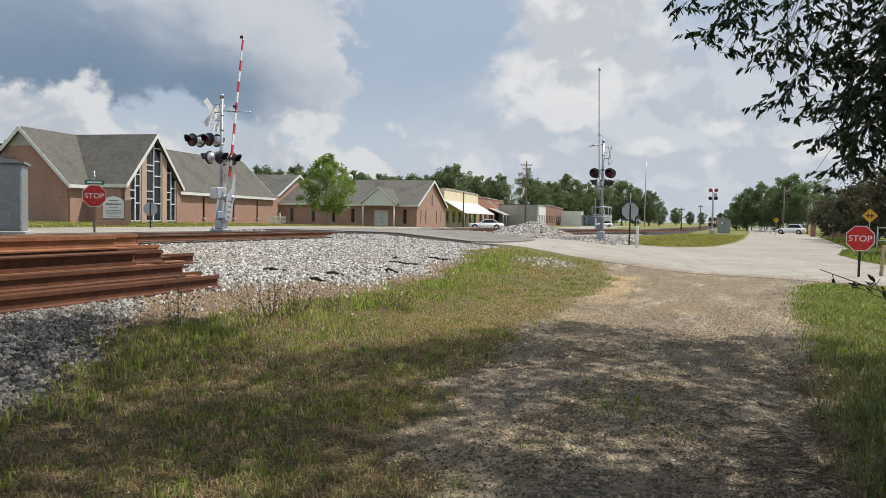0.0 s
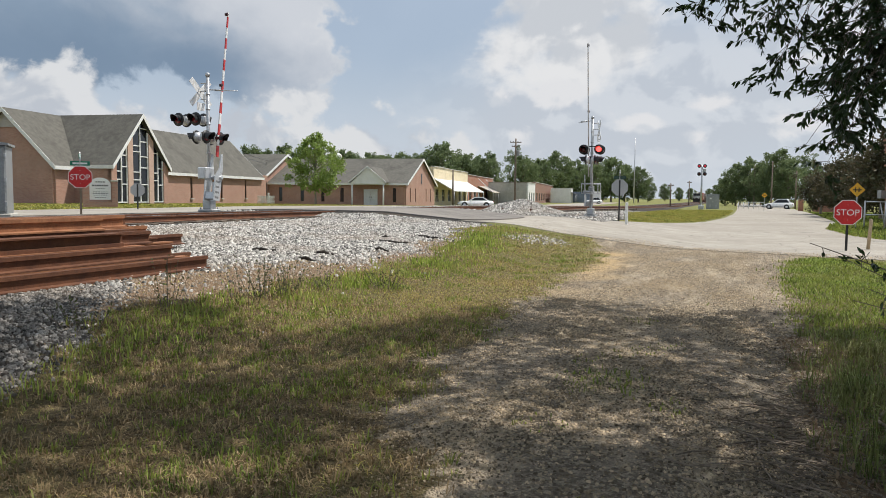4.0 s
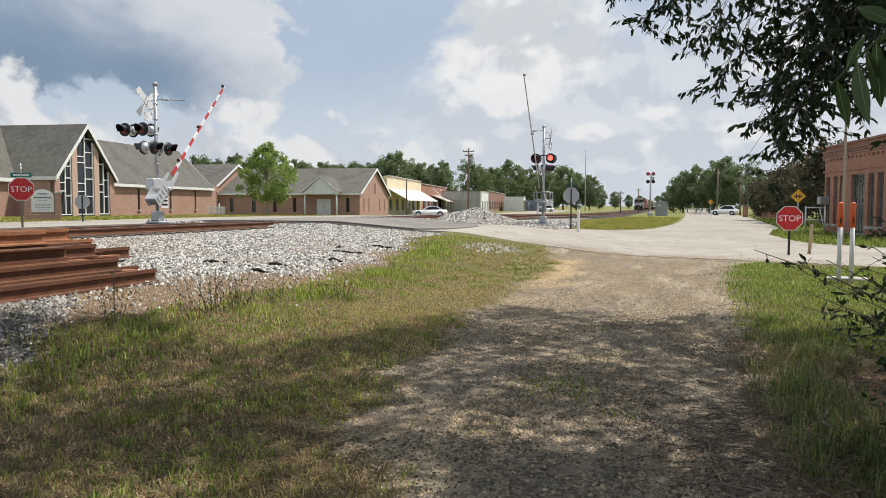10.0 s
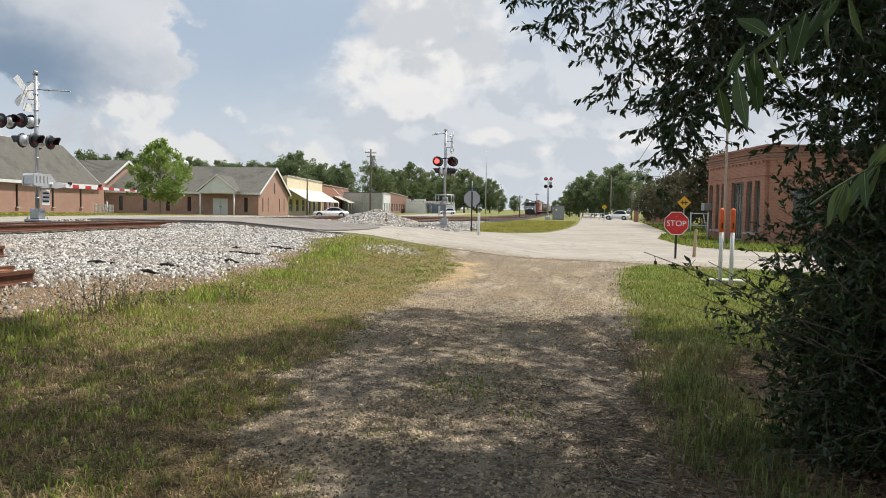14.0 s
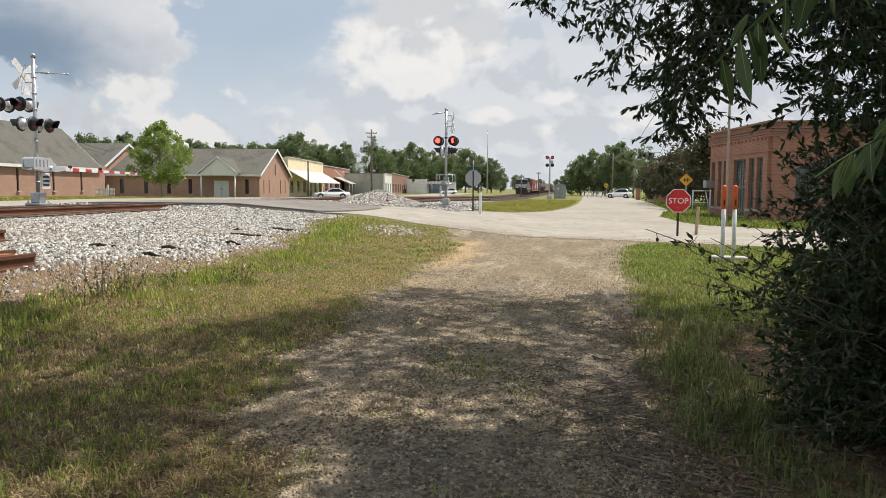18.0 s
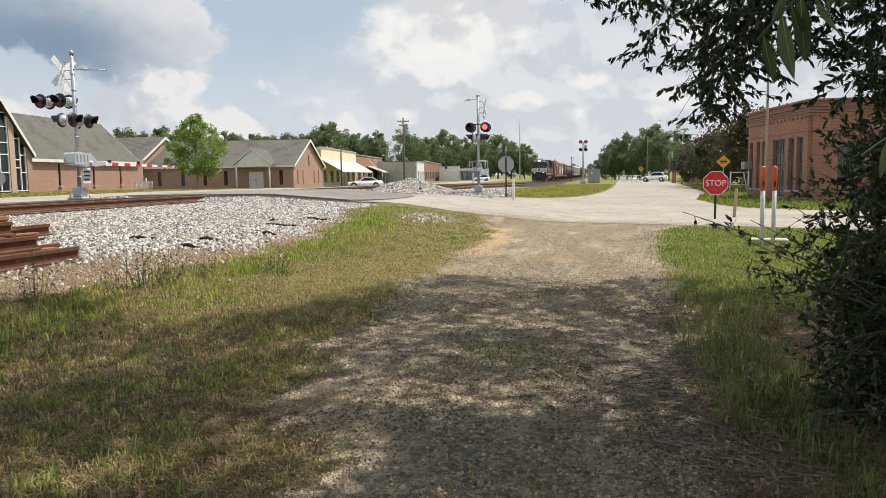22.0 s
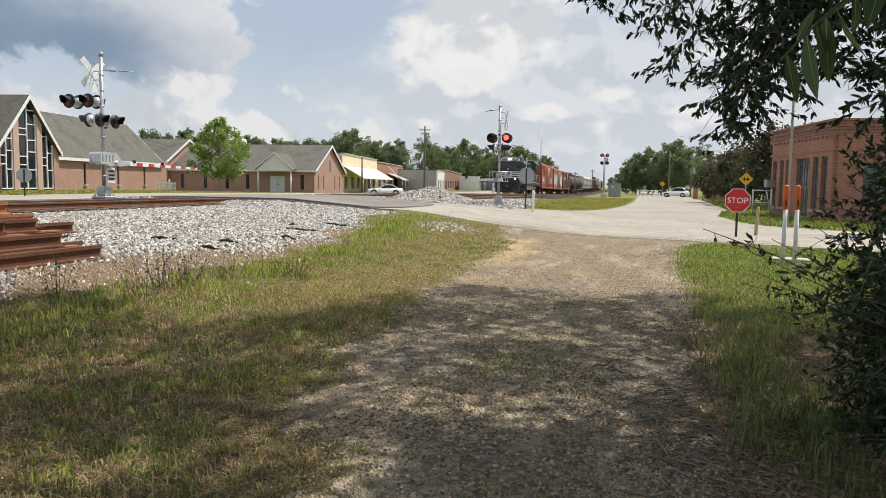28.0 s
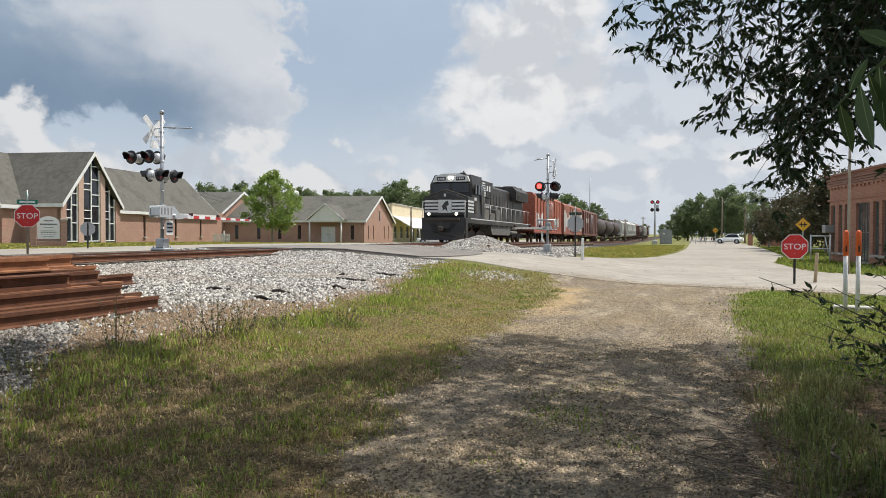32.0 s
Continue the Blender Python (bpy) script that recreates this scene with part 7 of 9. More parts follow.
    for s in (-1, 1):
        bm = bmesh.new()
        slab(bm, [(s * 0.10, 3.42), (s * 1.30, 3.36), (s * 1.26, 3.98), (s * 0.10, 4.02)], 1, 2.06, 2.13)
        part("windscreen", bm, M["dark_glass"], cab)
        bm = bmesh.new()
        box(bm, (s * 0.68, 2.03, 4.32), (0.62, 0.06, 0.24), 0.02)
        part("number_board", bm, M["black"], cab)
        bm = bmesh.new()
        for k in range(4):
            box(bm, (s * 0.68 - 0.2 + 0.13 * k, 1.995, 4.32), (0.08, 0.012, 0.13))
        part("number_bars", bm, M["loco_white"], cab)
        for y_, w_ in ((2.95, 0.5), (3.75, 0.7), (4.55, 0.6)):
            bm = bmesh.new()
            box(bm, (s * 1.485, y_, 3.62), (0.05, w_, 0.66), 0.02)
            part("side_window", bm, M["dark_glass"], cab)
        for y_ in (2.6, 3.35):
            bm = bmesh.new()
            box(bm, (s * 1.53, y_ + 0.1, 3.6), (0.06, 0.05, 0.7))
            part("sunshade_post", bm, M["ns_black"], cab)
        bm = bmesh.new()
        for k in range(5):
            box(bm, (s * 1.51, 2.6 + 0.13 * k, 2.95), (0.014, 0.09, 0.2))
        part("cab_number_bars", bm, M["loco_white"], cab)
        bm = bmesh.new()
        box(bm, (s * 1.51, 3.0, 2.4), (0.02, 0.4, 0.9), 0.01)
        part("cab_panel", bm, M["loco_under"], cab)
    bm = bmesh.new()
    for s in (-1, 1):
        lathe(bm, [(0.01, -0.02), (0.10, -0.02), (0.10, 0.06), (0.01, 0.06)], 14, 0, (s * 0.11, 2.01, 4.36), "Y")
    part("headlight", bm, M["head_glow"], cab, "lit twin headlight")
    bm = bmesh.new()
    tube(bm, (0.5, 3.4, 4.6), (0.5, 3.4, 4.95), 0.06, 0.04, 8)
    part("antenna", bm, M["loco_under"], cab)
    bm = bmesh.new()
    box(bm, (-0.4, 4.2, 4.72), (0.8, 0.9, 0.2), 0.04)
    part("air_conditioner", bm, M["loco_under"], cab)
    for k in range(3):
        bm = bmesh.new()
        tube(bm, (0.1 + 0.12 * k, 4.5, 4.78), (0.1 + 0.12 * k, 4.05, 4.82), 0.05, 0.09, 10)
        part("horn", bm, M["loco_under"], cab)
    # long hood
    bm = bmesh.new()
    slab(bm, [(-0.98, 1.62), (0.98, 1.62), (0.98, 4.15), (0.8, 4.32), (-0.8, 4.32), (-0.98, 4.15)], 1, c1, LN - 1.3)
    hood = part("hood", bm, M["ns_black"], th)
    bm = bmesh.new()
    slab(bm, [(-1.52, 3.55), (1.52, 3.55), (1.52, 4.35), (1.2, 4.66), (-1.2, 4.66), (-1.52, 4.35), ], 1, LN - 6.6, LN - 1.6)
    part("radiator", bm, M["ns_black"], th)
    bm = bmesh.new()
    slab(bm, [(-1.25, 3.3), (1.25, 3.3), (1.25, 4.45), (-1.25, 4.45)], 1, c1, c1 + 3.4)
    part("blower_housing", bm, M["ns_black"], th)
    for k in range(9):
        for s in (-1, 1):
            bm = bmesh.new()
            box(bm, (s * 0.99, c1 + 4.2 + 0.95 * k, 2.75), (0.03, 0.85, 1.9), 0.01)
            part("hood_door", bm, M["ns_black"], hood)
    for s in (-1, 1):
        bm = bmesh.new()
        for k in range(6):
            box(bm, (s * 1.258, c1 + 0.75, 3.42 + 0.17 * k), (0.012, 1.1 - 0.05 * k, 0.09))
        part("side_stripe", bm, M["loco_white"], th, "white stripes")
        bm = bmesh.new()
        for y_, hgt in ((c1 + 1.75, 0.75), (c1 + 2.45, 0.75)):
            box(bm, (s * 1.258, y_, 3.78), (0.012, 0.4, hgt))
        part("side_emblem", bm, M["loco_white"], th)
        bm = bmesh.new()
        for k in range(4):
            box(bm, (s * 0.99 + s * 0.022, c1 + 2.3 + 0.3 * k, 2.72), (0.012, 0.2, 0.3))
            box(bm, (s * 0.99 + s * 0.022, c1 + 2.3 + 0.3 * k, 2.3), (0.012, 0.2, 0.22))
        part("hood_number_bars", bm, M["loco_white"], hood)
        # handrails
        bm = bmesh.new()
        tube(bm, (s * 1.46, 5.4, 2.72), (s * 1.46, LN - 0.9, 2.72), 0.02, None, 6)
        part("handrail", bm, M["loco_white"], th)
        for k in range(10):
            bm = bmesh.new()
            tube(bm, (s * 1.46, 5.4 + 1.72 * k, 1.62), (s * 1.46, 5.4 + 1.72 * k, 2.72), 0.02, None, 6)
            part("stanchion", bm, M["loco_white"], th)
        bm = bmesh.new()
        tube(bm, (s * 1.46, 0.5, 0.6), (s * 1.46, 0.5, 2.7), 0.02, None, 6)
        tube(bm, (s * 1.46, 0.5, 2.7), (s * 1.46, 1.9, 2.7), 0.02, None, 6)
        part("front_grab", bm, M["loco_white"], th)
        bm = bmesh.new()
        slab(bm, [(8.0, 0.55), (13.6, 0.55), (14.0, 0.85), (14.0, 1.3), (7.6, 1.3), (7.6, 0.85)], 0, s * 1.0 - 0.42, s * 1.0 + 0.42)
        part("fuel_tank", bm, M["loco_tank"], th)
        bm = bmesh.new()
        for k in range(5):
            tube(bm, (s * 1.3, 6.5 + 0.2 * k, 1.2), (s * 1.3, 7.4, 1.0 + 0.05 * k), 0.03, None, 6)
        part("piping", bm, M["loco_under"], th)
        # intake grilles, walkway boxes, air reservoirs and sill brackets
        for y0, y1, x_, z0, z1 in ((c1 + 1.5, c1 + 3.3, 1.262, 3.4, 3.75), (LN - 6.3, LN - 4.1, 1.53, 3.65, 4.3), (LN - 3.9, LN - 1.8, 1.53, 3.65, 4.3)):
            bm = bmesh.new()
            box(bm, (s * x_, (y0 + y1) / 2, (z0 + z1) / 2), (0.02, y1 - y0, z1 - z0))
            gr = part("grille", bm, M["black"], th)
            for k in range(7):
                bm = bmesh.new()
                box(bm, (s * (x_ + 0.015), y0 + (y1 - y0) * (k + 0.5) / 7, (z0 + z1) / 2), (0.03, 0.06, z1 - z0))
                part("slat", bm, M["loco_grey"], gr)
        for y_, ln_, hh in ((6.3, 1.5, 0.75), (8.2, 1.2, 0.55), (9.8, 0.9, 0.9)):
            bm = bmesh.new()
            box(bm, (s * 1.2, y_, 1.62 + hh / 2), (0.4, ln_, hh), 0.03)
            part("walkway_box", bm, M["loco_grey"], th)
        for z_ in (0.78, 1.12):
            bm = bmesh.new()
            lathe(bm, [(0.02, 0.0), (0.12, 0.03), (0.15, 0.12), (0.15, 2.1), (0.12, 2.2), (0.02, 2.23)], 12, 0, (s * 1.32, 14.3, z_), "Y")
            part("air_reservoir", bm, M["loco_grey"], th)
        for k in range(11):
            bm = bmesh.new()
            slab(bm, [(s * 1.05, 1.28), (s * 1.5, 1.28), (s * 1.5, 1.18), (s * 1.05, 0.98)] if s > 0 else [(s * 1.5, 1.28), (s * 1.05, 1.28), (s * 1.05, 0.98), (s * 1.5, 1.18)], 1, 2.4 + 1.7 * k, 2.46 + 1.7 * k)
            part("sill_bracket", bm, M["loco_grey"], th)
        bm = bmesh.new()
        box(bm, (s * 1.508, 4.75, 2.75), (0.016, 0.62, 1.9), 0.01)
        door = part("cab_door", bm, M["ns_black"], cab)
        bm = bmesh.new()
        tube(bm, (s * 1.56, 5.12, 1.9), (s * 1.56, 5.12, 3.6), 0.02, None, 6)
        part("grab_rail", bm, M["loco_white"], door)
        for y_ in (LN - 5.2, LN - 2.9):
            bm = bmesh.new()
            lathe(bm, [(0.1, 4.64), (0.62, 4.64), (0.62, 4.78), (0.5, 4.82), (0.1, 4.82)], 18, 0, (s * 0.62, y_, 0))
            part("roof_fan", bm, M["loco_grey"], th)
    bogie(th, 4.4, 3, 2.0, 0.53)
    bogie(th, LN - 4.4, 3, 2.0, 0.53)
    bm = bmesh.new()
    tube(bm, (0, LN * 0.5, 4.32), (0, LN * 0.5, 4.66), 0.35, 0.3, 12)
    part("exhaust", bm, M["loco_under"], th)
    return th, LN


def boxcar(body, door, ln, label, h=4.75, ribs=14, graffiti=()):
    th = thing("freight_car", pose(0, 0, 0), label, "boxcar", "freight train")
    W = 3.1
    bm = bmesh.new()
    slab(bm, [(-W / 2, 1.1), (W / 2, 1.1), (W / 2, h - 0.35), (W / 2 - 0.25, h - 0.12), (0, h), (-W / 2 + 0.25, h - 0.12), (-W / 2, h - 0.35)], 1, 0.6, ln - 0.6)
    bd = part("body", bm, body, th)
    for s in (-1, 1):
        for k in range(ribs):
            y = 0.7 + (ln - 1.4) * k / (ribs - 1)
            if abs(y - ln / 2) < 1.5:
                continue
            bm = bmesh.new()
            box(bm, (s * (W / 2 + 0.03), y, (1.15 + h - 0.35) / 2), (0.07, 0.13, h - 1.6), 0.015)
            part("rib", bm, body, bd)
        bm = bmesh.new()
        box(bm, (s * (W / 2 + 0.06), ln / 2, (1.2 + h - 0.5) / 2), (0.08, 2.7, h - 1.8), 0.02)
        for k in range(5):
            box(bm, (s * (W / 2 + 0.12), ln / 2, 1.6 + 0.6 * k), (0.05, 2.6, 0.1), 0.01)
        d = part("door", bm, door, th)
        bm = bmesh.new()
        for k in range(4):
            tube(bm, (s * (W / 2 + 0.15), ln / 2 - 1.0 + 0.66 * k, 1.3), (s * (W / 2 + 0.15), ln / 2 - 1.0 + 0.66 * k, h - 0.7), 0.025, None, 6)
        part("door_bar", bm, M["galv"], d)
        bm = bmesh.new()
        box(bm, (s * W / 2, ln / 2, 1.0), (0.12, ln - 1.0, 0.22), 0.02)
        part("sill", bm, body, th)
        for y in (0.7, ln - 0.7):
            for k in range(6):
                bm = bmesh.new()
                tube(bm, (s * (W / 2 + 0.1), y - 0.22, 1.2 + 0.42 * k), (s * (W / 2 + 0.1), y + 0.22, 1.2 + 0.42 * k), 0.018, None, 5)
                part("ladder_rung", bm, M["galv"], th)
        for y, z, w_, hh, mt in graffiti:
            bm = bmesh.new()
            for k in range(5):
                box(bm, (s * (W / 2 + 0.008), y + (k - 2) * w_ / 5, z + 0.12 * math.sin(k * 2.1)), (0.012 + 0.006 * (k % 2), w_ / 5.2, hh * (0.7 + 0.3 * math.cos(k * 1.7))), 0.0, 0, 0, 12 * math.sin(k))
            part("painted_marks", bm, mt, bd, "faded paint scrawl")
    bogie(th, 2.4)
    bogie(th, ln - 2.4)
    coupler(th, 0.2, -1)
    coupler(th, ln - 0.2, 1)
    return th, ln


def tank_car(mt, ln, label):
    th = thing("tank_car", pose(0, 0, 0), label, "tank car", "freight train")
    R = 1.5
    bm = bmesh.new()
    lathe(bm, [(0.2, 0.7), (0.9, 0.78), (1.35, 1.0), (R, 1.35), (R, ln - 1.35), (1.35, ln - 1.0), (0.9, ln - 0.78), (0.2, ln - 0.7)], 28, 0, (0, 0, 2.65), "Y")
    t = part("tank", bm, mt, th)
    for k in range(4):
        bm = bmesh.new()
        y = 2.0 + (ln - 4.0) * k / 3
        lathe(bm, [(R + 0.005, -0.06), (R + 0.02, -0.05), (R + 0.02, 0.05), (R + 0.005, 0.06)], 28, 0, (0, y, 2.65), "Y")
        part("band", bm, M["loco_under"], t)
    bm = bmesh.new()
    lathe(bm, [(0.55, 4.05), (0.55, 4.45), (0.45, 4.5)], 16, 0, (0, ln / 2, 0))
    for s in (-1, 1):
        tube(bm, (s * 0.9, ln / 2 - 1.2, 4.75), (s * 0.9, ln / 2 + 1.2, 4.75), 0.025, None, 6)
        for q in (-1.2, 1.2):
            tube(bm, (s * 0.9, ln / 2 + q, 3.8), (s * 0.9, ln / 2 + q, 4.75), 0.025, None, 6)
    part("dome", bm, M["loco_under"], th)
    bm = bmesh.new()
    for y in (0.9, ln - 0.9):
        box(bm, (0, y, 1.1), (2.8, 1.6, 0.3), 0.03)
    box(bm, (0, ln / 2, 1.05), (0.5, ln - 1.0, 0.3))
    part("underframe", bm, M["loco_under"], th)
    for s in (-1, 1):
        for k in range(7):
            bm = bmesh.new()
            tube(bm, (s * 1.5, ln / 2 - 0.25, 1.2 + 0.42 * k), (s * 1.5, ln / 2 + 0.25, 1.2 + 0.42 * k), 0.02, None, 5)
            part("ladder_rung", bm, M["loco_under"], th)
    bogie(th, 2.2)
    bogie(th, ln - 2.2)
    return th, ln


def hopper(mt, ln, label, h=4.7):
    th = thing("hopper_car", pose(0, 0, 0), label, "hopper car", "freight train")
    W = 3.15
    bm = bmesh.new()
    prof = [(-W / 2 + 0.15, 1.5), (-0.5, 0.9), (0.5, 0.9), (W / 2 - 0.15, 1.5), (W / 2, 2.6), (W / 2 - 0.05, h - 0.6), (W / 2 - 0.5, h - 0.1), (-W / 2 + 0.5, h - 0.1), (-W / 2 + 0.05, h - 0.6), (-W / 2, 2.6)]
    slab(bm, prof, 1, 1.5, ln - 1.5)
    bd = part("body", bm, mt, th)
    for k in range(9):
        y = 1.6 + (ln - 3.2) * k / 8
        for s in (-1, 1):
            bm = bmesh.new()
            box(bm, (s * (W / 2 + 0.0), y, 2.75), (0.1, 0.1, 2.6), 0.01)
            part("rib", bm, mt, bd)
    for s in (-1, 1):
        bm = bmesh.new()
        for y0, y1 in ((0.4, 2.2), (ln - 0.4, ln - 2.2)):
            tube(bm, (s * 1.3, y0, 1.3), (s * 1.2, y1, 3.9), 0.05, None, 6)
            tube(bm, (s * 1.4, y0, 1.2), (s * 1.4, y0, 3.9), 0.03, None, 6)
        box(bm, (s * 1.35, ln / 2, 1.3), (0.2, ln - 0.8, 0.2))
        part("side_sill", bm, mt, th)
    bm = bmesh.new()
    box(bm, (0, ln / 2, h), (0.7, ln - 2.6, 0.08))
    part("roof_walk", bm, M["galv"], th)
    for k in range(4):
        bm = bmesh.new()
        lathe(bm, [(0.4, h - 0.1), (0.4, h + 0.12), (0.2, h + 0.18)], 12, 0, (0, 3.0 + (ln - 6.0) * k / 3, 0))
        part("hatch", bm, mt, th)
    bogie(th, 2.0)
    bogie(th, ln - 2.0)
    return th, ln


M["box_rusty"] = plain("rusty_boxcar_paint", (0.27, 0.095, 0.06), (0.36, 0.14, 0.09), 2.0, 0.8, 0, 0.15, (0.16, 0.06, 0.04), 0.9, 0.6)
TRAIN = []
loco, _n = locomotive()
TRAIN.append((loco, 0.0, _n))
_at = _n + 0.5
_marks = [(3.5, 2.2, 3.4, 1.3, M["loco_white"]), (13.6, 2.1, 3.0, 1.1, M["box_pale"])]
for maker, args in ((boxcar, (M["box_red"], M["box_orange"], 17.6, "red ribbed boxcar with an orange door", 4.85, 11, _marks)),
                    (boxcar, (M["box_rusty"], M["box_rusty"], 17.6, "rusty red boxcar half covered with pale scrawls", 4.75, 4, [(4.0, 2.5, 6.6, 2.5, M["hopper_white"]), (13.4, 2.5, 6.6, 2.5, M["hopper_white"])])),
                    (boxcar, (M["box_brown"], M["box_brown"], 18.5, "dark brown boxcar in the train", 4.7, 9, [(5, 3.0, 2.6, 0.7, M["box_pale"])])),
                    (tank_car, (M["tank_dark"], 15.5, "dark brown round tank car")), (tank_car, (M["tank_dark"], 15.5, "dark brown round tank car")), (tank_car, (M["tank_dark"], 15.5, "dark brown round tank car")),
                    (hopper, (M["box_pale"], 17.5, "weathered grey covered hopper car")), (hopper, (M["hopper_white"], 18.5, "dirty white covered hopper car")), (hopper, (M["hopper_white"], 18.5, "dirty white covered hopper car")),
                    (hopper, (M["box_brown"], 17.0, "dark brown covered hopper car")), (tank_car, (M["tank_dark"], 16.0, "black round tank car")), (tank_car, (M["tank_dark"], 16.0, "black round tank car")),
                    (hopper, (M["box_pale"], 17.5, "weathered grey covered hopper car")), (boxcar, (M["box_brown"], M["box_brown"], 17.5, "dark brown boxcar in the train"))):
    v_, n_ = maker(*args)
    TRAIN.append((v_, _at, n_))
    _at += n_ + 0.5


def train_rows(offset, length):
    """The place of a vehicle from the start to the end: its bogies follow the rails' height."""
    rows = []
    for k in range(33):
        t = float(k)
        y = FRONT + SPEED * (32.0 - t) + offset
        z0, z1 = float(rail_z(y + 2.5)), float(rail_z(y + length - 2.5))
        pitch = math.degrees(math.atan2(z1 - z0, length - 5.0))
        rows.append((t, pose(TRACK, y, z0 - 2.5 * math.tan(radians(pitch)), pitch, 0, 0)))
    return rows


# ---- ballast mound ----
def rocks(p, s, rng, flat=0.75):
    """A broken stone at each place: three corners below, three above, sunk in at its foot."""
    n = len(p)
    a = rng.uniform(0, 2 * np.pi, (n, 1)) + np.array([0, 2.094, 4.189]) + rng.normal(0, 0.25, (n, 3))
    r0, r1 = rng.uniform(0.75, 1.25, (n, 3)), rng.uniform(0.35, 0.85, (n, 3))
    h = rng.uniform(0.55, 1.0, (n, 3)) * flat
    a2 = a + rng.normal(0, 0.35, (n, 3))
    x = np.concatenate([r0 * np.cos(a), r1 * np.cos(a2)], 1)
    y = np.concatenate([r0 * np.sin(a), r1 * np.sin(a2)], 1)
    z = np.concatenate([rng.uniform(-0.6, -0.3, (n, 3)), h], 1)
    tilt, turn = rng.uniform(-0.5, 0.5, (n, 1)), rng.uniform(0, 2 * np.pi, (n, 1))
    x, z = x * np.cos(tilt) - z * np.sin(tilt), x * np.sin(tilt) + z * np.cos(tilt)
    x, y = x * np.cos(turn) - y * np.sin(turn), x * np.sin(turn) + y * np.cos(turn)
    v = np.stack([x, y, z], -1) * np.asarray(s)[:, None, None] + p[:, None]
    f = np.array([[3, 4, 5], [0, 1, 4], [0, 4, 3], [1, 2, 5], [1, 5, 4], [2, 0, 3], [2, 3, 5]])
    return v.reshape(-1, 3), (np.arange(n)[:, None, None] * 6 + f).reshape(-1, 3)


def stone_mat(name, a, b, c):
    mt, nt, bs = node_mat(name)
    rnd = nt.nodes.new("ShaderNodeNewGeometry").outputs["Random Per Island"]
    tc = nt.nodes.new("ShaderNodeTexCoord").outputs["Object"]
    pw = nt.nodes.new("ShaderNodeMath")
    pw.operation = "POWER"
    nt.links.new(rnd, pw.inputs[0])
    pw.inputs[1].default_value = 1.2
    col = _mix(nt, pw.outputs[0], a, b)
    col = _mix(nt, _range(nt, _noise(nt, tc, 0.5, 5), 0.48, 0.68, 0, 0.5), col, c)
    col = _mix(nt, _range(nt, _noise(nt, tc, 40.0, 3), 0.4, 0.7, 0, 0.4), col, tuple(x * 0.6 for x in a))
    nt.links.new(col, bs.inputs["Base Color"])
    bs.inputs["Roughness"].default_value = 0.92
    return mt


M["ballast"] = stone_mat("broken_granite", (0.06, 0.056, 0.051), (0.82, 0.79, 0.735), (0.36, 0.29, 0.225))
# darker, browner ballast copy: tree shade over the toe is put into its colour
M["toe_stone"] = stone_mat("shaded_granite", (0.05, 0.046, 0.042), (0.52, 0.49, 0.45), (0.22, 0.165, 0.12))
M["gravel"] = stone_mat("drive_gravel", (0.10, 0.075, 0.048), (0.74, 0.59, 0.40), (0.45, 0.33, 0.19))
M["mound"] = plain("mound_stone", (0.15, 0.145, 0.135), (0.27, 0.26, 0.24), 14.0, 0.95, 0, 0.9)


def mound(cx, cy, rx, ry, h, name, label):
    th = thing(name, pose(cx, cy, 0), label, "stone heap")
    rng = np.random.default_rng(31)
    n, k = 40, 14
    v, f = [(0, 0, gz(cx, cy) + h)], []

    def top(x, y):
        r = math.hypot(x / rx, y / ry)
        return gz(cx + x, cy + y) - 0.05 + (h + 0.05) * max(0.0, 1 - r) ** 0.85 * (1 + 0.16 * math.sin(3 * x + y) * r + 0.1 * math.sin(5 * y - 2 * x))
    for j in range(1, k + 1):
        for i in range(n):
            a = 2 * math.pi * i / n
            x, y = rx * j / k * math.cos(a), ry * j / k * math.sin(a)
            v.append((x, y, top(x, y)))
    bm = bmesh.new()
    bv = [bm.verts.new(q) for q in v]
    for i in range(n):
        bm.faces.new((bv[0], bv[1 + i], bv[1 + (i + 1) % n]))
        for j in range(k - 1):
            a, b = 1 + j * n + i, 1 + j * n + (i + 1) % n
            bm.faces.new((bv[a], bv[a + n], bv[b + n], bv[b]))
    part("core", bm, M["mound"], th)
    m = 5200
    r, a = np.sqrt(rng.uniform(0, 1, m)) * 1.08, rng.uniform(0, 2 * np.pi, m)
    x, y = rx * r * np.cos(a), ry * r * np.sin(a)
    z = np.array([top(q, w) for q, w in zip(x, y)]) + 0.015
    vv, ff = rocks(np.stack([x, y, z], -1), rng.uniform(0.03, 0.075, m), rng)
    ob = new("stone_cover", raw_mesh("stone_cover", vv, ff, M["ballast"]))
    ob.parent = th
    ob["kind"] = "stuff"
    return th


p = polar(6.6, 41.0)
mound(p.x, p.y, 2.5, 2.8, 0.72, "ballast_heap", "heap of loose grey ballast beside the crossing")


def strew(name, n, xr, yr, keep, size, mat_, label, cat, lift=0.0, bias=1.0, flat=0.7):
    rng = np.random.default_rng(len(name) * 7 + n % 97)
    x = rng.uniform(xr[0], xr[1], n)
    y = yr[0] + (yr[1] - yr[0]) * rng.uniform(0, 1, n) ** bias
    ok = keep(x, y, rng)
    x, y = x[ok], y[ok]
    s = rng.uniform(size[0], size[1], len(x)) * rng.choice([0.7, 1.0, 1.0, 1.3], len(x))
    p_ = np.stack([x, y, ground_z(x, y) + s * 0.3 + lift], -1)
    v, f = rocks(p_, s, rng, flat)
    return tagged(new(name, raw_mesh(name, v, f, mat_)), label, cat, kind="stuff")


def off_road(x, y):
    return ~((y > 24.2) & (y < 34.5) & (x < 14))


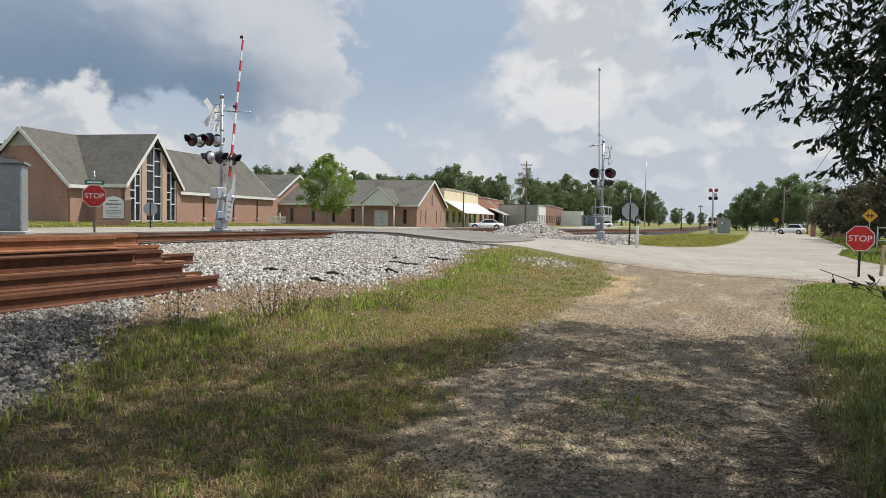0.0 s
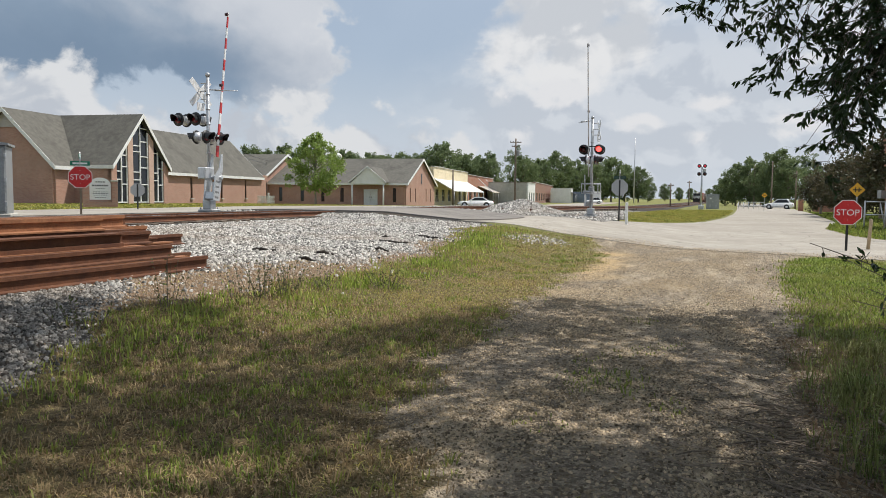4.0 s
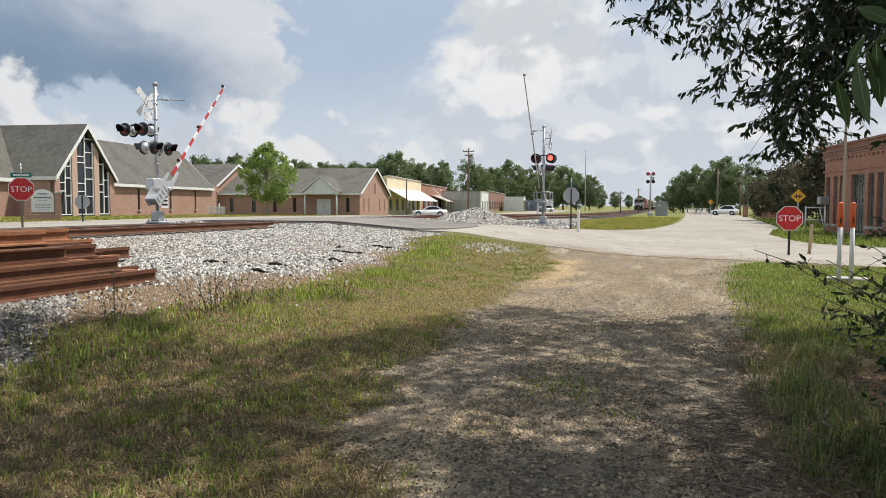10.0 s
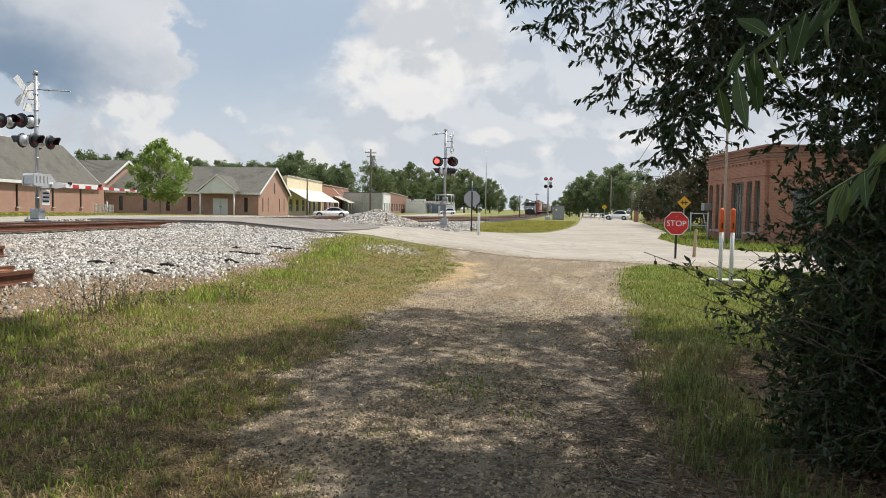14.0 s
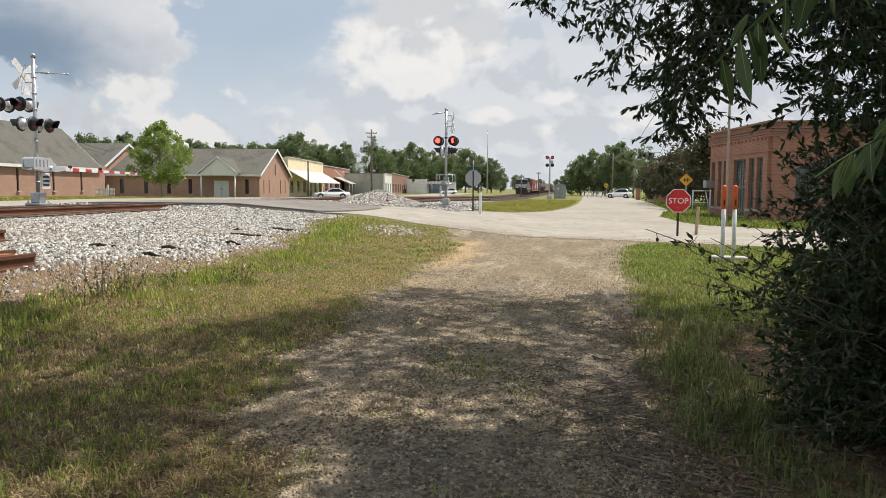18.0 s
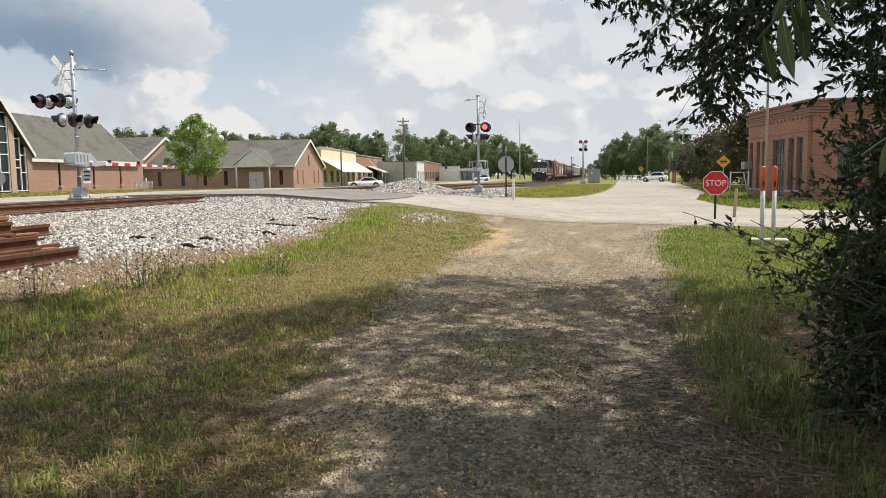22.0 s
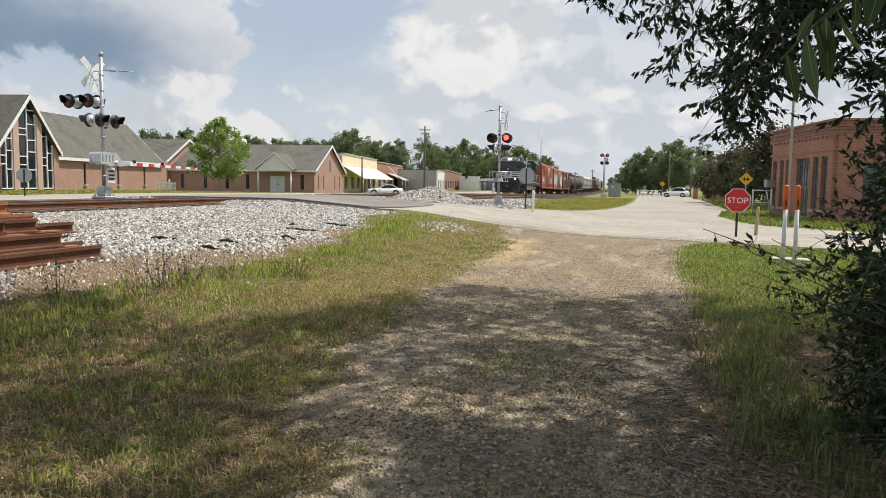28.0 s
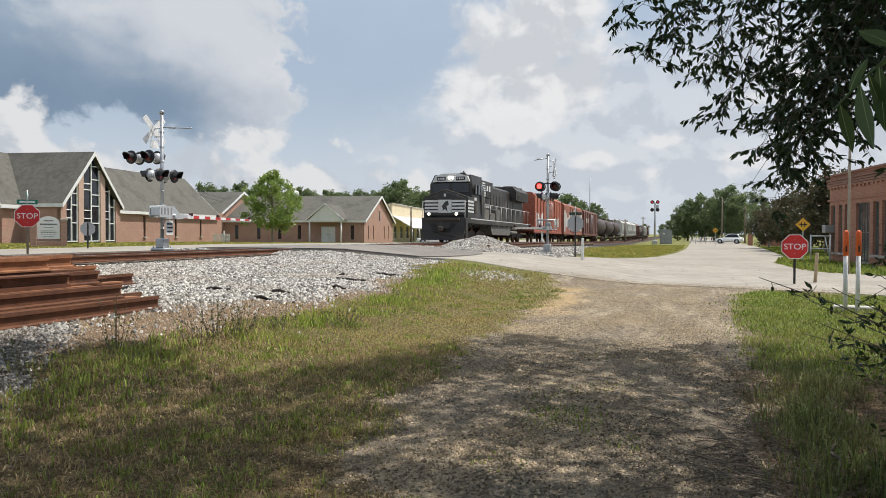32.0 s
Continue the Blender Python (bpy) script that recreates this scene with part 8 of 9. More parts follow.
def keep_ballast(x, y, rng):
    d, b = zones(x, y)
    near_track = (np.abs(x - TRACK) < 1.4) & (rng.random(len(x)) < 0.3)
    return (b + rng.normal(0, 0.18, len(x)) > 0.5) & off_road(x, y) & ~near_track


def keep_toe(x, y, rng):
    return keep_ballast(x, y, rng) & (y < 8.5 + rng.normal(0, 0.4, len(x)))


def keep_bed(x, y, rng):
    return keep_ballast(x, y, rng) & (y > 7.5 + rng.normal(0, 0.4, len(x)))


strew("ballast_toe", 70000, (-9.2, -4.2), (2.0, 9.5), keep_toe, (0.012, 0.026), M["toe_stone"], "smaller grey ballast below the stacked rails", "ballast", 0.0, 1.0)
strew("ballast", 90000, (-14.2, -5.4), (7.0, 26.0), keep_bed, (0.021, 0.042), M["ballast"], "loose grey granite ballast beside the tracks", "ballast", 0.0, 1.0)
strew("far_ballast", 26000, (-19.5, -5.5), (24.0, 75.0), keep_ballast, (0.035, 0.06), M["ballast"], "grey granite ballast along the tracks", "ballast", 0.0, 1.4)


M["soil_stone"] = stone_mat("brown_stone", (0.22, 0.165, 0.115), (0.52, 0.43, 0.33), (0.30, 0.21, 0.135))


def keep_soil(x, y, rng):
    d, b = zones(x, y)
    return (soil(x, y) + rng.normal(0, 0.2, len(x)) > 0.5) & (x < -4) & (b < 0.75)


strew("soil_ballast", 2000, (-10.0, -5.6), (4.0, 20.0), keep_soil, (0.016, 0.036), M["ballast"], "pale ballast stones scattered in the brown soil", "ballast")
strew("soil_stones", 24000, (-9.0, -5.0), (4.0, 20.0), keep_soil, (0.007, 0.024), M["soil_stone"], "brown stones and grit in the soil below the ballast", "stones")


def keep_gravel(x, y, rng):
    d, b = zones(x, y)
    patch = 0.5 + 0.5 * wobble(x * 2.1, y * 0.8, 1.5)
    return (d + rng.normal(0, 0.22, len(x)) > 0.45) & (rng.random(len(x)) > 0.85 * sandy(x, y)) & (rng.random(len(x)) < np.clip(0.12 + 1.1 * patch, 0, 1) * np.interp(x, [0.2, 0.7], [1.0, 0.4]))


strew("gravel", 240000, (-4.0, 2.2), (2.4, 24.0), keep_gravel, (0.005, 0.014), M["gravel"], "loose gravel and grit on the dirt drive", "gravel", 0.0, 1.8, 0.5)


def keep_lumps(x, y, rng):
    d, b = zones(x, y)
    return (d > 0.5) & (rng.random(len(x)) < 0.3 + 0.7 * (0.5 + 0.5 * wobble(x + 1, y + 2, 1.7)))


strew("drive_stones", 15000, (-3.4, 1.6), (1.5, 20.0), keep_lumps, (0.010, 0.022), M["gravel"], "half-buried stones in the drive", "stones", -0.003, 1.5, 0.5)


def keep_verge(x, y, rng):
    rim = np.interp(x, [-7, -3.8, 1.0, 6.0, 14.0], [25.2, 24.2, 23.2, 20.8, 19.0])
    return (np.abs(y - rim - 0.3) < 0.2 + rng.exponential(0.34, len(x))) & (rng.random(len(x)) < np.interp(x, [-4.5, -3, 2, 5], [0.3, 1, 1, 0.25]))


strew("edge_gravel", 46000, (-6.5, 6.0), (20.0, 27.5), keep_verge, (0.006, 0.015), M["gravel"], "gravel dragged from the drive onto the road's edge", "gravel", 0.012)


def keep_patch(x, y, rng):
    return np.hypot((x + 5.5) / 0.9, (y - 21.9) / 1.0) + rng.normal(0, 0.2, len(x)) < 1


strew("spilled_ballast", 1500, (-7.0, -4.0), (20.3, 23.6), keep_patch, (0.02, 0.038), M["ballast"], "spilled pale ballast in the grass by the road", "ballast")


# ---- grass ----
def grass_mat(name, a, b, dry, dry_amount):
    mt, nt, bs = node_mat(name)
    L = nt.links.new
    rnd = nt.nodes.new("ShaderNodeNewGeometry").outputs["Random Per Island"]
    tc = nt.nodes.new("ShaderNodeTexCoord").outputs["Object"]
    col = _mix(nt, _range(nt, rnd, 0, 1), a, b)
    col = _mix(nt, _range(nt, _noise(nt, tc, 0.7, 4), 0.40, 0.62, 0, dry_amount), col, dry)
    L(col, bs.inputs["Base Color"])
    bs.inputs["Roughness"].default_value = 0.6
    bs.inputs["Specular IOR Level"].default_value = 0.25
    tr = nt.nodes.new("ShaderNodeBsdfTranslucent")
    L(col, tr.inputs[0])
    mx = nt.nodes.new("ShaderNodeMixShader")
    mx.inputs[0].default_value = 0.3
    L(bs.outputs[0], mx.inputs[1])
    L(tr.outputs[0], mx.inputs[2])
    L(mx.outputs[0], nt.nodes["Material Output"].inputs[0])
    return mt


M["grass"] = grass_mat("turf_blades", (0.12, 0.155, 0.028), (0.48, 0.49, 0.105), (0.55, 0.44, 0.135), 0.8)
M["fresh"] = grass_mat("fresh_blades", (0.13, 0.20, 0.03), (0.50, 0.59, 0.115), (0.46, 0.44, 0.15), 0.5)
M["straw"] = grass_mat("dry_blades", (0.16, 0.105, 0.05), (0.60, 0.46, 0.26), (0.26, 0.175, 0.09), 0.5)
M["gold"] = grass_mat("golden_blades", (0.36, 0.29, 0.12), (0.52, 0.42, 0.19), (0.40, 0.30, 0.11), 0.6)
M["long"] = grass_mat("long_blades", (0.06, 0.095, 0.022), (0.27, 0.33, 0.10), (0.27, 0.225, 0.10), 0.5)
M["lush"] = grass_mat("lush_blades", (0.065, 0.115, 0.02), (0.38, 0.47, 0.085), (0.34, 0.32, 0.09), 0.55)


def blade_faces(n):
    """Three triangles for each five-cornered bent blade."""
    return (np.arange(n)[:, None, None] * 5 + np.array([[0, 1, 2], [0, 2, 4], [4, 2, 3]])).reshape(-1, 3)


def grass(name, n, xr, yr, keep, h, mat_, label, lean=0.5, width=0.0035, bias=1.0, seed=1):
    rng = np.random.default_rng(seed)
    x = rng.uniform(xr[0], xr[1], n)
    y = yr[0] + (yr[1] - yr[0]) * rng.uniform(0, 1, n) ** bias
    ok = keep(x, y, rng)
    x, y = x[ok], y[ok]
    n = len(x)
    hh = rng.uniform(h[0], h[1], n) * (0.65 + 0.5 * (0.5 + 0.5 * wobble(x, y, 1.9)))
    a = rng.uniform(0, 2 * np.pi, n)
    d = np.stack([np.cos(a), np.sin(a), 0 * a], -1)
    side = np.stack([-np.sin(a), np.cos(a), 0 * a], -1)
    w = (width * (1 + np.hypot(x, y) / 9.0))[:, None] * rng.uniform(0.7, 1.4, (n, 1))
    p0 = np.stack([x, y, ground_z(x, y) - 0.01], -1)
    ln = (rng.uniform(0.1, 1.0, n) * lean)[:, None]
    mid = p0 + d * (hh[:, None] * ln * 0.35) + np.stack([0 * a, 0 * a, hh * 0.6], -1)
    tip = p0 + d * (hh[:, None] * ln) + np.stack([0 * a, 0 * a, hh * (1 - 0.25 * ln[:, 0])], -1)
    v = np.stack([p0 - side * w, p0 + side * w, mid + side * w * 0.8, tip, mid - side * w * 0.8], 1).reshape(-1, 3)
    return tagged(new(name, raw_mesh(name, v, blade_faces(n), mat_)), label, "grass", kind="stuff")


def keep_turf(x, y, rng):
    d, b = zones(x, y)
    return (np.maximum(d, b) + rng.normal(0, 0.16, len(x)) < 0.42) & (rng.random(len(x)) > 0.93 * soil(x, y)) & off_road(x, y)


def keep_left(x, y, rng):
    bare = 0.5 + 0.5 * wobble(x + 3, y, 1.4) * np.interp(y, [6, 10], [1.0, 0.4])
    return keep_turf(x, y, rng) & (x < -1.5) & (rng.random(len(x)) < 0.45 + 0.55 * bare)


def keep_tufts(x, y, rng):
    c = 0.5 * (np.sin(x * 5.1 + 3 * np.sin(y * 1.9)) + np.sin(y * 4.3 + 2 * np.sin(x * 2.7)))
    return keep_turf(x, y, rng) & (c > np.interp(y, [4, 9], [0.72, 0.5]))


def keep_bank(x, y, rng):
    edge = np.interp(y, [4, 6, 7, 9, 11.8, 15.5, 19, 22], [-5.7, -6.1, -6.3, -6.2, -6.15, -6.25, -6.85, -7.3])
    clump = 0.5 + 0.5 * wobble(x, y, 2.7)
    return keep_turf(x, y, rng) & (np.abs(x - edge - 0.45) < 0.2 + rng.exponential(0.3, len(x))) & (rng.random(len(x)) < clump)


def keep_drive(x, y, rng):
    c = 0.5 * (np.sin(x * 4.1 + 3 * np.sin(y * 1.3)) + np.sin(y * 2.9 + 2 * np.sin(x * 2.7)))
    d, b = zones(x, y)
    return (d > 0.6) & (np.abs(x + 0.8) < 0.55) & (c > 0.62)


def keep_right(x, y, rng):
    under = (y < 8.6 + 0.5 * wobble(x, y, 1.3)) & (x > 1.3 + 0.4 * wobble(x, y, 2.0))
    thin = (y < 8.2 + 0.5 * wobble(x, y, 1.6)) & (rng.random(len(x)) < 0.72)
    return keep_turf(x, y, rng) & (x > 0.2) & (y < np.interp(x, [0, 4, 14], [22.0, 21.0, 18.4])) & ~(under & (rng.random(len(x)) < 0.95)) & ~thin


grass("dry_grass", 100000, (-8.2, -1.6), (1.5, 24.0), keep_left, (0.018, 0.070), M["straw"], "short dry straw-coloured turf beside the drive", 2.4, 0.0028, 1.3, 1)
def keep_green(x, y, rng):
    return keep_left(x, y, rng) & (rng.random(len(x)) < np.interp(y, [4.5, 9.5], [0.12, 1.0]))


grass("turf", 140000, (-8.2, -1.6), (1.5, 25.0), keep_green, (0.015, 0.058), M["grass"], "worn mixed turf beside the gravel drive", 2.0, 0.0025, 1.15, 2)
grass("grass_tufts", 60000, (-6.8, -1.6), (1.8, 20.0), keep_tufts, (0.03, 0.095), M["lush"], "green grass tufts in the worn turf", 0.9, 0.0026, 1.2, 3)
grass("weed_bank", 52000, (-8.4, -3.6), (3.0, 23.5), keep_bank, (0.04, 0.17), M["fresh"], "taller weeds along the ballast edge", 0.6, 0.004, 1.0, 4)
grass("drive_grass", 4000, (-1.6, 0.2), (2.6, 12.0), keep_drive, (0.02, 0.07), M["lush"], "thin grass patches on the drive's crown", 1.0, 0.003, 1.0, 5)
grass("verge_grass", 170000, (0.3, 13.0), (1.8, 22.0), keep_right, (0.04, 0.115), M["lush"], "lush green grass on the verge under the tree", 1.2, 0.003, 1.0, 6)


def keep_gold(x, y, rng):
    return keep_left(x, y, rng) & (np.hypot((x + 3.7) / 1.0, (y - 11.0) / 2.6) + rng.normal(0, 0.25, len(x)) < 0.9)


grass("golden_grass", 16000, (-5.0, -2.6), (7.5, 14.5), keep_gold, (0.02, 0.055), M["gold"], "golden dry grass at the sunny edge of the drive", 2.4, 0.0028, 1.0, 14)


def keep_clump(x, y, rng):
    near = np.full(len(x), 9.0)
    for cx, cy, cr in ((-2.75, 5.3, 0.55), (-2.9, 3.7, 0.6), (-5.9, 6.5, 0.7), (-5.3, 7.2, 0.6), (-3.6, 4.6, 0.4), (-4.9, 8.4, 0.5), (-0.95, 6.2, 0.35)):
        near = np.minimum(near, np.hypot(x - cx, (y - cy) * 0.8) / cr)
    return near + rng.normal(0, 0.25, len(x)) < 0.9


grass("grass_clump", 22000, (-6.4, -0.3), (2.8, 9.2), keep_clump, (0.025, 0.085), M["lush"], "fresh green grass clumps at the drive's edge", 1.0, 0.0028, 1.0, 13)


def keep_island(x, y, rng):
    return (x > np.interp(y, [37, 60, 110], [-4.7, -7.6, -8.0])) & (x < np.interp(y, [37, 43, 52, 64, 80, 100, 110], [-5.6, -3.8, -2.0, -0.9, -0.2, 0.2, 0.3])) & (np.hypot(x + 6.9, y - 38.9) > 1.0)


grass("island_grass", 30000, (-8.5, 0.5), (37.5, 108.0), keep_island, (0.04, 0.12), M["grass"], "green grass island between siding and road", 0.6, 0.006, 1.3, 7)


def keep_plot(x, y, rng):
    return (y > np.interp(x, [4, 5.5, 7.2, 9.5, 14, 30], [40, 33.6, 31.7, 30.7, 28.8, 27.0])) & (x > np.interp(y, [27, 37, 44, 50.5, 57, 90, 130], [5.0, 5.0, 4.8, 5.7, 6.9, 8.6, 9.6]))


grass("plot_grass", 50000, (4.6, 30.0), (27.5, 100.0), keep_plot, (0.08, 0.22), M["lush"], "green grass round the brick building", 0.6, 0.008, 1.3, 8)


def keep_lawn(x, y, rng):
    return (y < 100) & (x < np.interp(y, [0, 30, 62, 110], [-29.3, -29.3, -31.3, -33.5]))


grass("church_lawn", 30000, (-48.0, -29.0), (14.0, 90.0), keep_lawn, (0.03, 0.08), M["grass"], "mown lawn before the church", 0.6, 0.012, 1.0, 9)

def tufts(name, n, xr, yr, keep, count, h, mat_, label, seed, splay=1.1, width=0.0022, spread=0.05):
    """Clumps of blades that spring from common roots and arch outwards."""
    rng = np.random.default_rng(seed)
    x, y = rng.uniform(xr[0], xr[1], n), rng.uniform(yr[0], yr[1], n)
    ok = keep(x, y, rng)
    x, y = x[ok], y[ok]
    k = rng.integers(count[0], count[1], len(x))
    size = np.repeat(rng.uniform(0.55, 1.25, len(x)), k)
    x, y = np.repeat(x, k), np.repeat(y, k)
    n = len(x)
    a = rng.uniform(0, 2 * np.pi, n)
    d = np.stack([np.cos(a), np.sin(a), 0 * a], -1)
    side = np.stack([-np.sin(a), np.cos(a), 0 * a], -1)
    x, y = x + d[:, 0] * rng.uniform(0, spread, n), y + d[:, 1] * rng.uniform(0, spread, n)
    hh = (rng.uniform(h[0], h[1], n) * size)[:, None]
    w = (width * (1 + np.hypot(x, y) / 9.0))[:, None] * rng.uniform(0.7, 1.4, (n, 1))
    out = rng.uniform(0.15, 1.0, (n, 1)) * splay
    up = np.array([0, 0, 1.0])
    p0 = np.stack([x, y, ground_z(x, y) - 0.005], -1)
    mid = p0 + d * hh * out * 0.45 + up * hh * 0.6
    tip = p0 + d * hh * out * 1.1 + up * hh * (0.85 - 0.45 * out)
    v = np.stack([p0 - side * w, p0 + side * w, mid + side * w * 0.85, tip, mid - side * w * 0.85], 1).reshape(-1, 3)
    return tagged(new(name, raw_mesh(name, v, blade_faces(n), mat_)), label, "grass", kind="stuff")


def keep_near(x, y, rng):
    return keep_turf(x, y, rng) & (x < -1.2) & (rng.random(len(x)) < 0.25 + 0.75 * (0.5 + 0.5 * wobble(x + 5, y, 2.2)))


def keep_edge(x, y, rng):
    mid = np.interp(y, [3.5, 5.0, 6.5, 8.5], [1.22, 1.12, 1.0, 1.3])
    return np.abs(x - mid + 0.15 * wobble(x, y, 2.1)) + rng.normal(0, 0.12, len(x)) < np.interp(y, [3.5, 5.5, 9], [0.40, 0.38, 0.52]) * (0.6 + 0.4 * wobble(x, y, 3.1))


tufts("green_tufts", 1400, (-6.6, -1.3), (2.2, 9.5), keep_near, (6, 14), (0.05, 0.11), M["lush"], "arching green crabgrass tufts in the worn turf", 21, 0.9, 0.0024, 0.07)
tufts("dry_tufts", 4800, (-6.6, -1.3), (2.2, 9.5), keep_near, (5, 10), (0.04, 0.095), M["straw"], "dead brown grass stems in the worn turf", 22, 1.0, 0.0021, 0.12)
tufts("long_grass", 2100, (0.4, 2.0), (3.2, 9.2), keep_edge, (4, 10), (0.09, 0.26), M["long"], "long thin green grass beside the drive", 23, 0.75, 0.0019, 0.07)


# sprigs of tall weed by the ballast
M["weed_leaf"] = leaf_mat("dark_weed_leaf", (0.055, 0.075, 0.028), (0.15, 0.165, 0.07), 0.6, 0.15)
rng = np.random.default_rng(77)
for k, (x, y, n, h) in enumerate(((-5.9, 8.9, 15, 0.52), (-5.85, 7.95, 7, 0.64), (-5.95, 8.45, 17, 0.52), (-5.8, 9.9, 10, 0.38), (-5.2, 10.8, 16, 0.4), (-6.3, 7.0, 10, 0.6), (-6.1, 5.6, 9, 0.3))):
    th = thing("weed", pose(x, y, gz(x, y)), "tall thin weed with small leaves at the ballast edge", "weed", "weeds")
    bm = bmesh.new()
    pts = []
    for _ in range(n):
        a, r = rng.uniform(0, 6.28), rng.uniform(0.03, 0.35)
        b = Vector((r * 0.5 * math.cos(a), r * 0.5 * math.sin(a), -0.02))
        tpt = Vector((r * math.cos(a) * 1.3, r * math.sin(a) * 1.3, h * rng.uniform(0.5, 1.1)))
        tube(bm, b, tpt, 0.0045, 0.002, 4, 0, False)
        for q in np.linspace(0.25, 1.0, 9):
            pts.append(b.lerp(tpt, q))
    part("stem_mass", bm, M["bark"], th)["kind"] = "stuff"
    v, f = blades(np.array([tuple(q) for q in pts]), rng.uniform(0.03, 0.06, len(pts)), rng, 0.4)
    ob = new("leaves", raw_mesh("leaves", v, f, M["weed_leaf"]))
    ob.parent = th

# fallen twigs and litter at the drive's edge
rng = np.random.default_rng(12)
bm = bmesh.new()
for k in range(900):
    x, y = (rng.normal(0.62, 0.28), np.clip(rng.normal(5.2, 0.75), 3.4, 8.0)) if k % 2 else (rng.normal(1.2, 0.6), np.clip(rng.normal(5.4, 1.6), 2.8, 8.6))
    a, ln = rng.uniform(0, 6.28), rng.uniform(0.06, 0.36)
    z = gz(x, y) + 0.012
    p, r = Vector((x, y, z)), rng.uniform(0.003, 0.0075)
    for _ in range(2):
        q = p + Vector((math.cos(a), math.sin(a), 0)) * ln * 0.5
        q.z = gz(q.x, q.y) + rng.uniform(0.008, 0.03)
        tube(bm, p, q, r, r * 0.75, 4, 0, False)
        p, r, a = q, r * 0.75, a + rng.normal(0, 0.4)
M["twig"] = plain("dead_twig", (0.15, 0.115, 0.085), (0.30, 0.245, 0.19), 9.0, 0.95, 0, 0.4, vary=0.45, island=True)
tagged(part("fallen_twigs", bm, M["twig"]), "fallen twigs scattered at the drive's edge", "twigs", kind="stuff")
pts = []
n = 11500
x, y = 0.55 + np.abs(rng.normal(0, 1.5, n)), rng.uniform(2.6, 9.0, n)
v, f = blades(np.stack([x, y, ground_z(x, y) + rng.uniform(0.0, 0.035, n)], -1), rng.uniform(0.03, 0.07, n), rng, 0.32)
M["litter"] = leaf_mat("fallen_leaf", (0.075, 0.05, 0.034), (0.40, 0.30, 0.20), 0.8, 0.1)
tagged(new("leaf_litter", raw_mesh("leaf_litter", v, f, M["litter"])), "brown fallen leaves under the tree", "leaf litter", kind="stuff")
# a bent dead branch, and broken sleeper wood on the ballast
M["charred"] = plain("rotten_dark_wood", (0.022, 0.018, 0.015), (0.055, 0.045, 0.037), 8.0, 0.95, 0, 0.5)
bm = bmesh.new()
pts = [Vector((0.93, 5.15, 0.02)), Vector((1.02, 5.5, 0.05)), Vector((1.0, 5.75, 0.03)), Vector((1.12, 6.1, 0.05))]
for a, b in zip(pts, pts[1:]):
    tube(bm, a, b, 0.014, 0.011, 6)
tagged(part("dead_branch", bm, M["bark"]), "bent grey dead branch on the drive", "branch")
for x, y, ln, a in ((-7.6, 12.6, 0.34, 0.5), (-8.0, 16.2, 0.75, 0.2), (-7.3, 14.6, 0.3, 0.1), (-7.9, 18.4, 0.6, 0.05), (-8.6, 11.9, 0.45, 0.4), (-7.35, 11.6, 0.28, 0.2), (-8.4, 17.2, 0.25, 1.0)):
    bm = bmesh.new()
    p = Vector((x, y, gz(x, y) + 0.03))
    for k, r in enumerate((0.03, 0.036, 0.022)):
        q = p + Vector((math.cos(a), math.sin(a), 0)) * ln / 3
        q.z = gz(q.x, q.y) + 0.045 + 0.02 * math.sin(5 * ln + 2 * k)
        tube(bm, p, q, r, r * 0.85, 7)
        p, a = q, a + 0.35 * math.sin(7 * ln + 3 * k)
    tagged(part("driftwood", bm, M["charred"]), "dark broken timber lying on the ballast", "timber")


# ---- the near tree ----
def droop(a, b, sag, n=6):
    return [a.lerp(b, k / n) + Vector((0, 0, sag * 4 * (k / n) * (1 - k / n))) for k in range(n + 1)]


def leaf_blades(p, direction, s, rng, width=0.30, stray=0.45, fine=False):
    """Lance-shaped leaves of six corners, folded a little along the middle."""
    n = len(p)
    a = direction + rng.normal(0, stray, (n, 3))
    a /= np.linalg.norm(a, axis=1, keepdims=True)
    b = np.cross(a, rng.normal(size=(n, 3)))
    b /= np.linalg.norm(b, axis=1, keepdims=True)
    c = np.cross(a, b)
    s = np.asarray(s)[:, None]
    w = width * s * 0.5
    rim = ((0.35, 1.0), (0.72, 0.75)) if not fine else ((0.12, 0.42), (0.28, 0.85), (0.45, 1.0), (0.65, 0.9), (0.82, 0.58), (0.93, 0.25))
    bend = c * s * (0.25 if fine else 0.0)
    out = [p] + [p + a * s * t + b * w * k + c * w * 0.25 + bend * t * t for t, k in rim] + [p + a * s + bend] + [p + a * s * t - b * w * k + c * w * 0.25 + bend * t * t for t, k in reversed(rim)]
    k = len(out)
    return np.stack(out, 1).reshape(-1, 3), np.arange(k * n).reshape(-1, k)


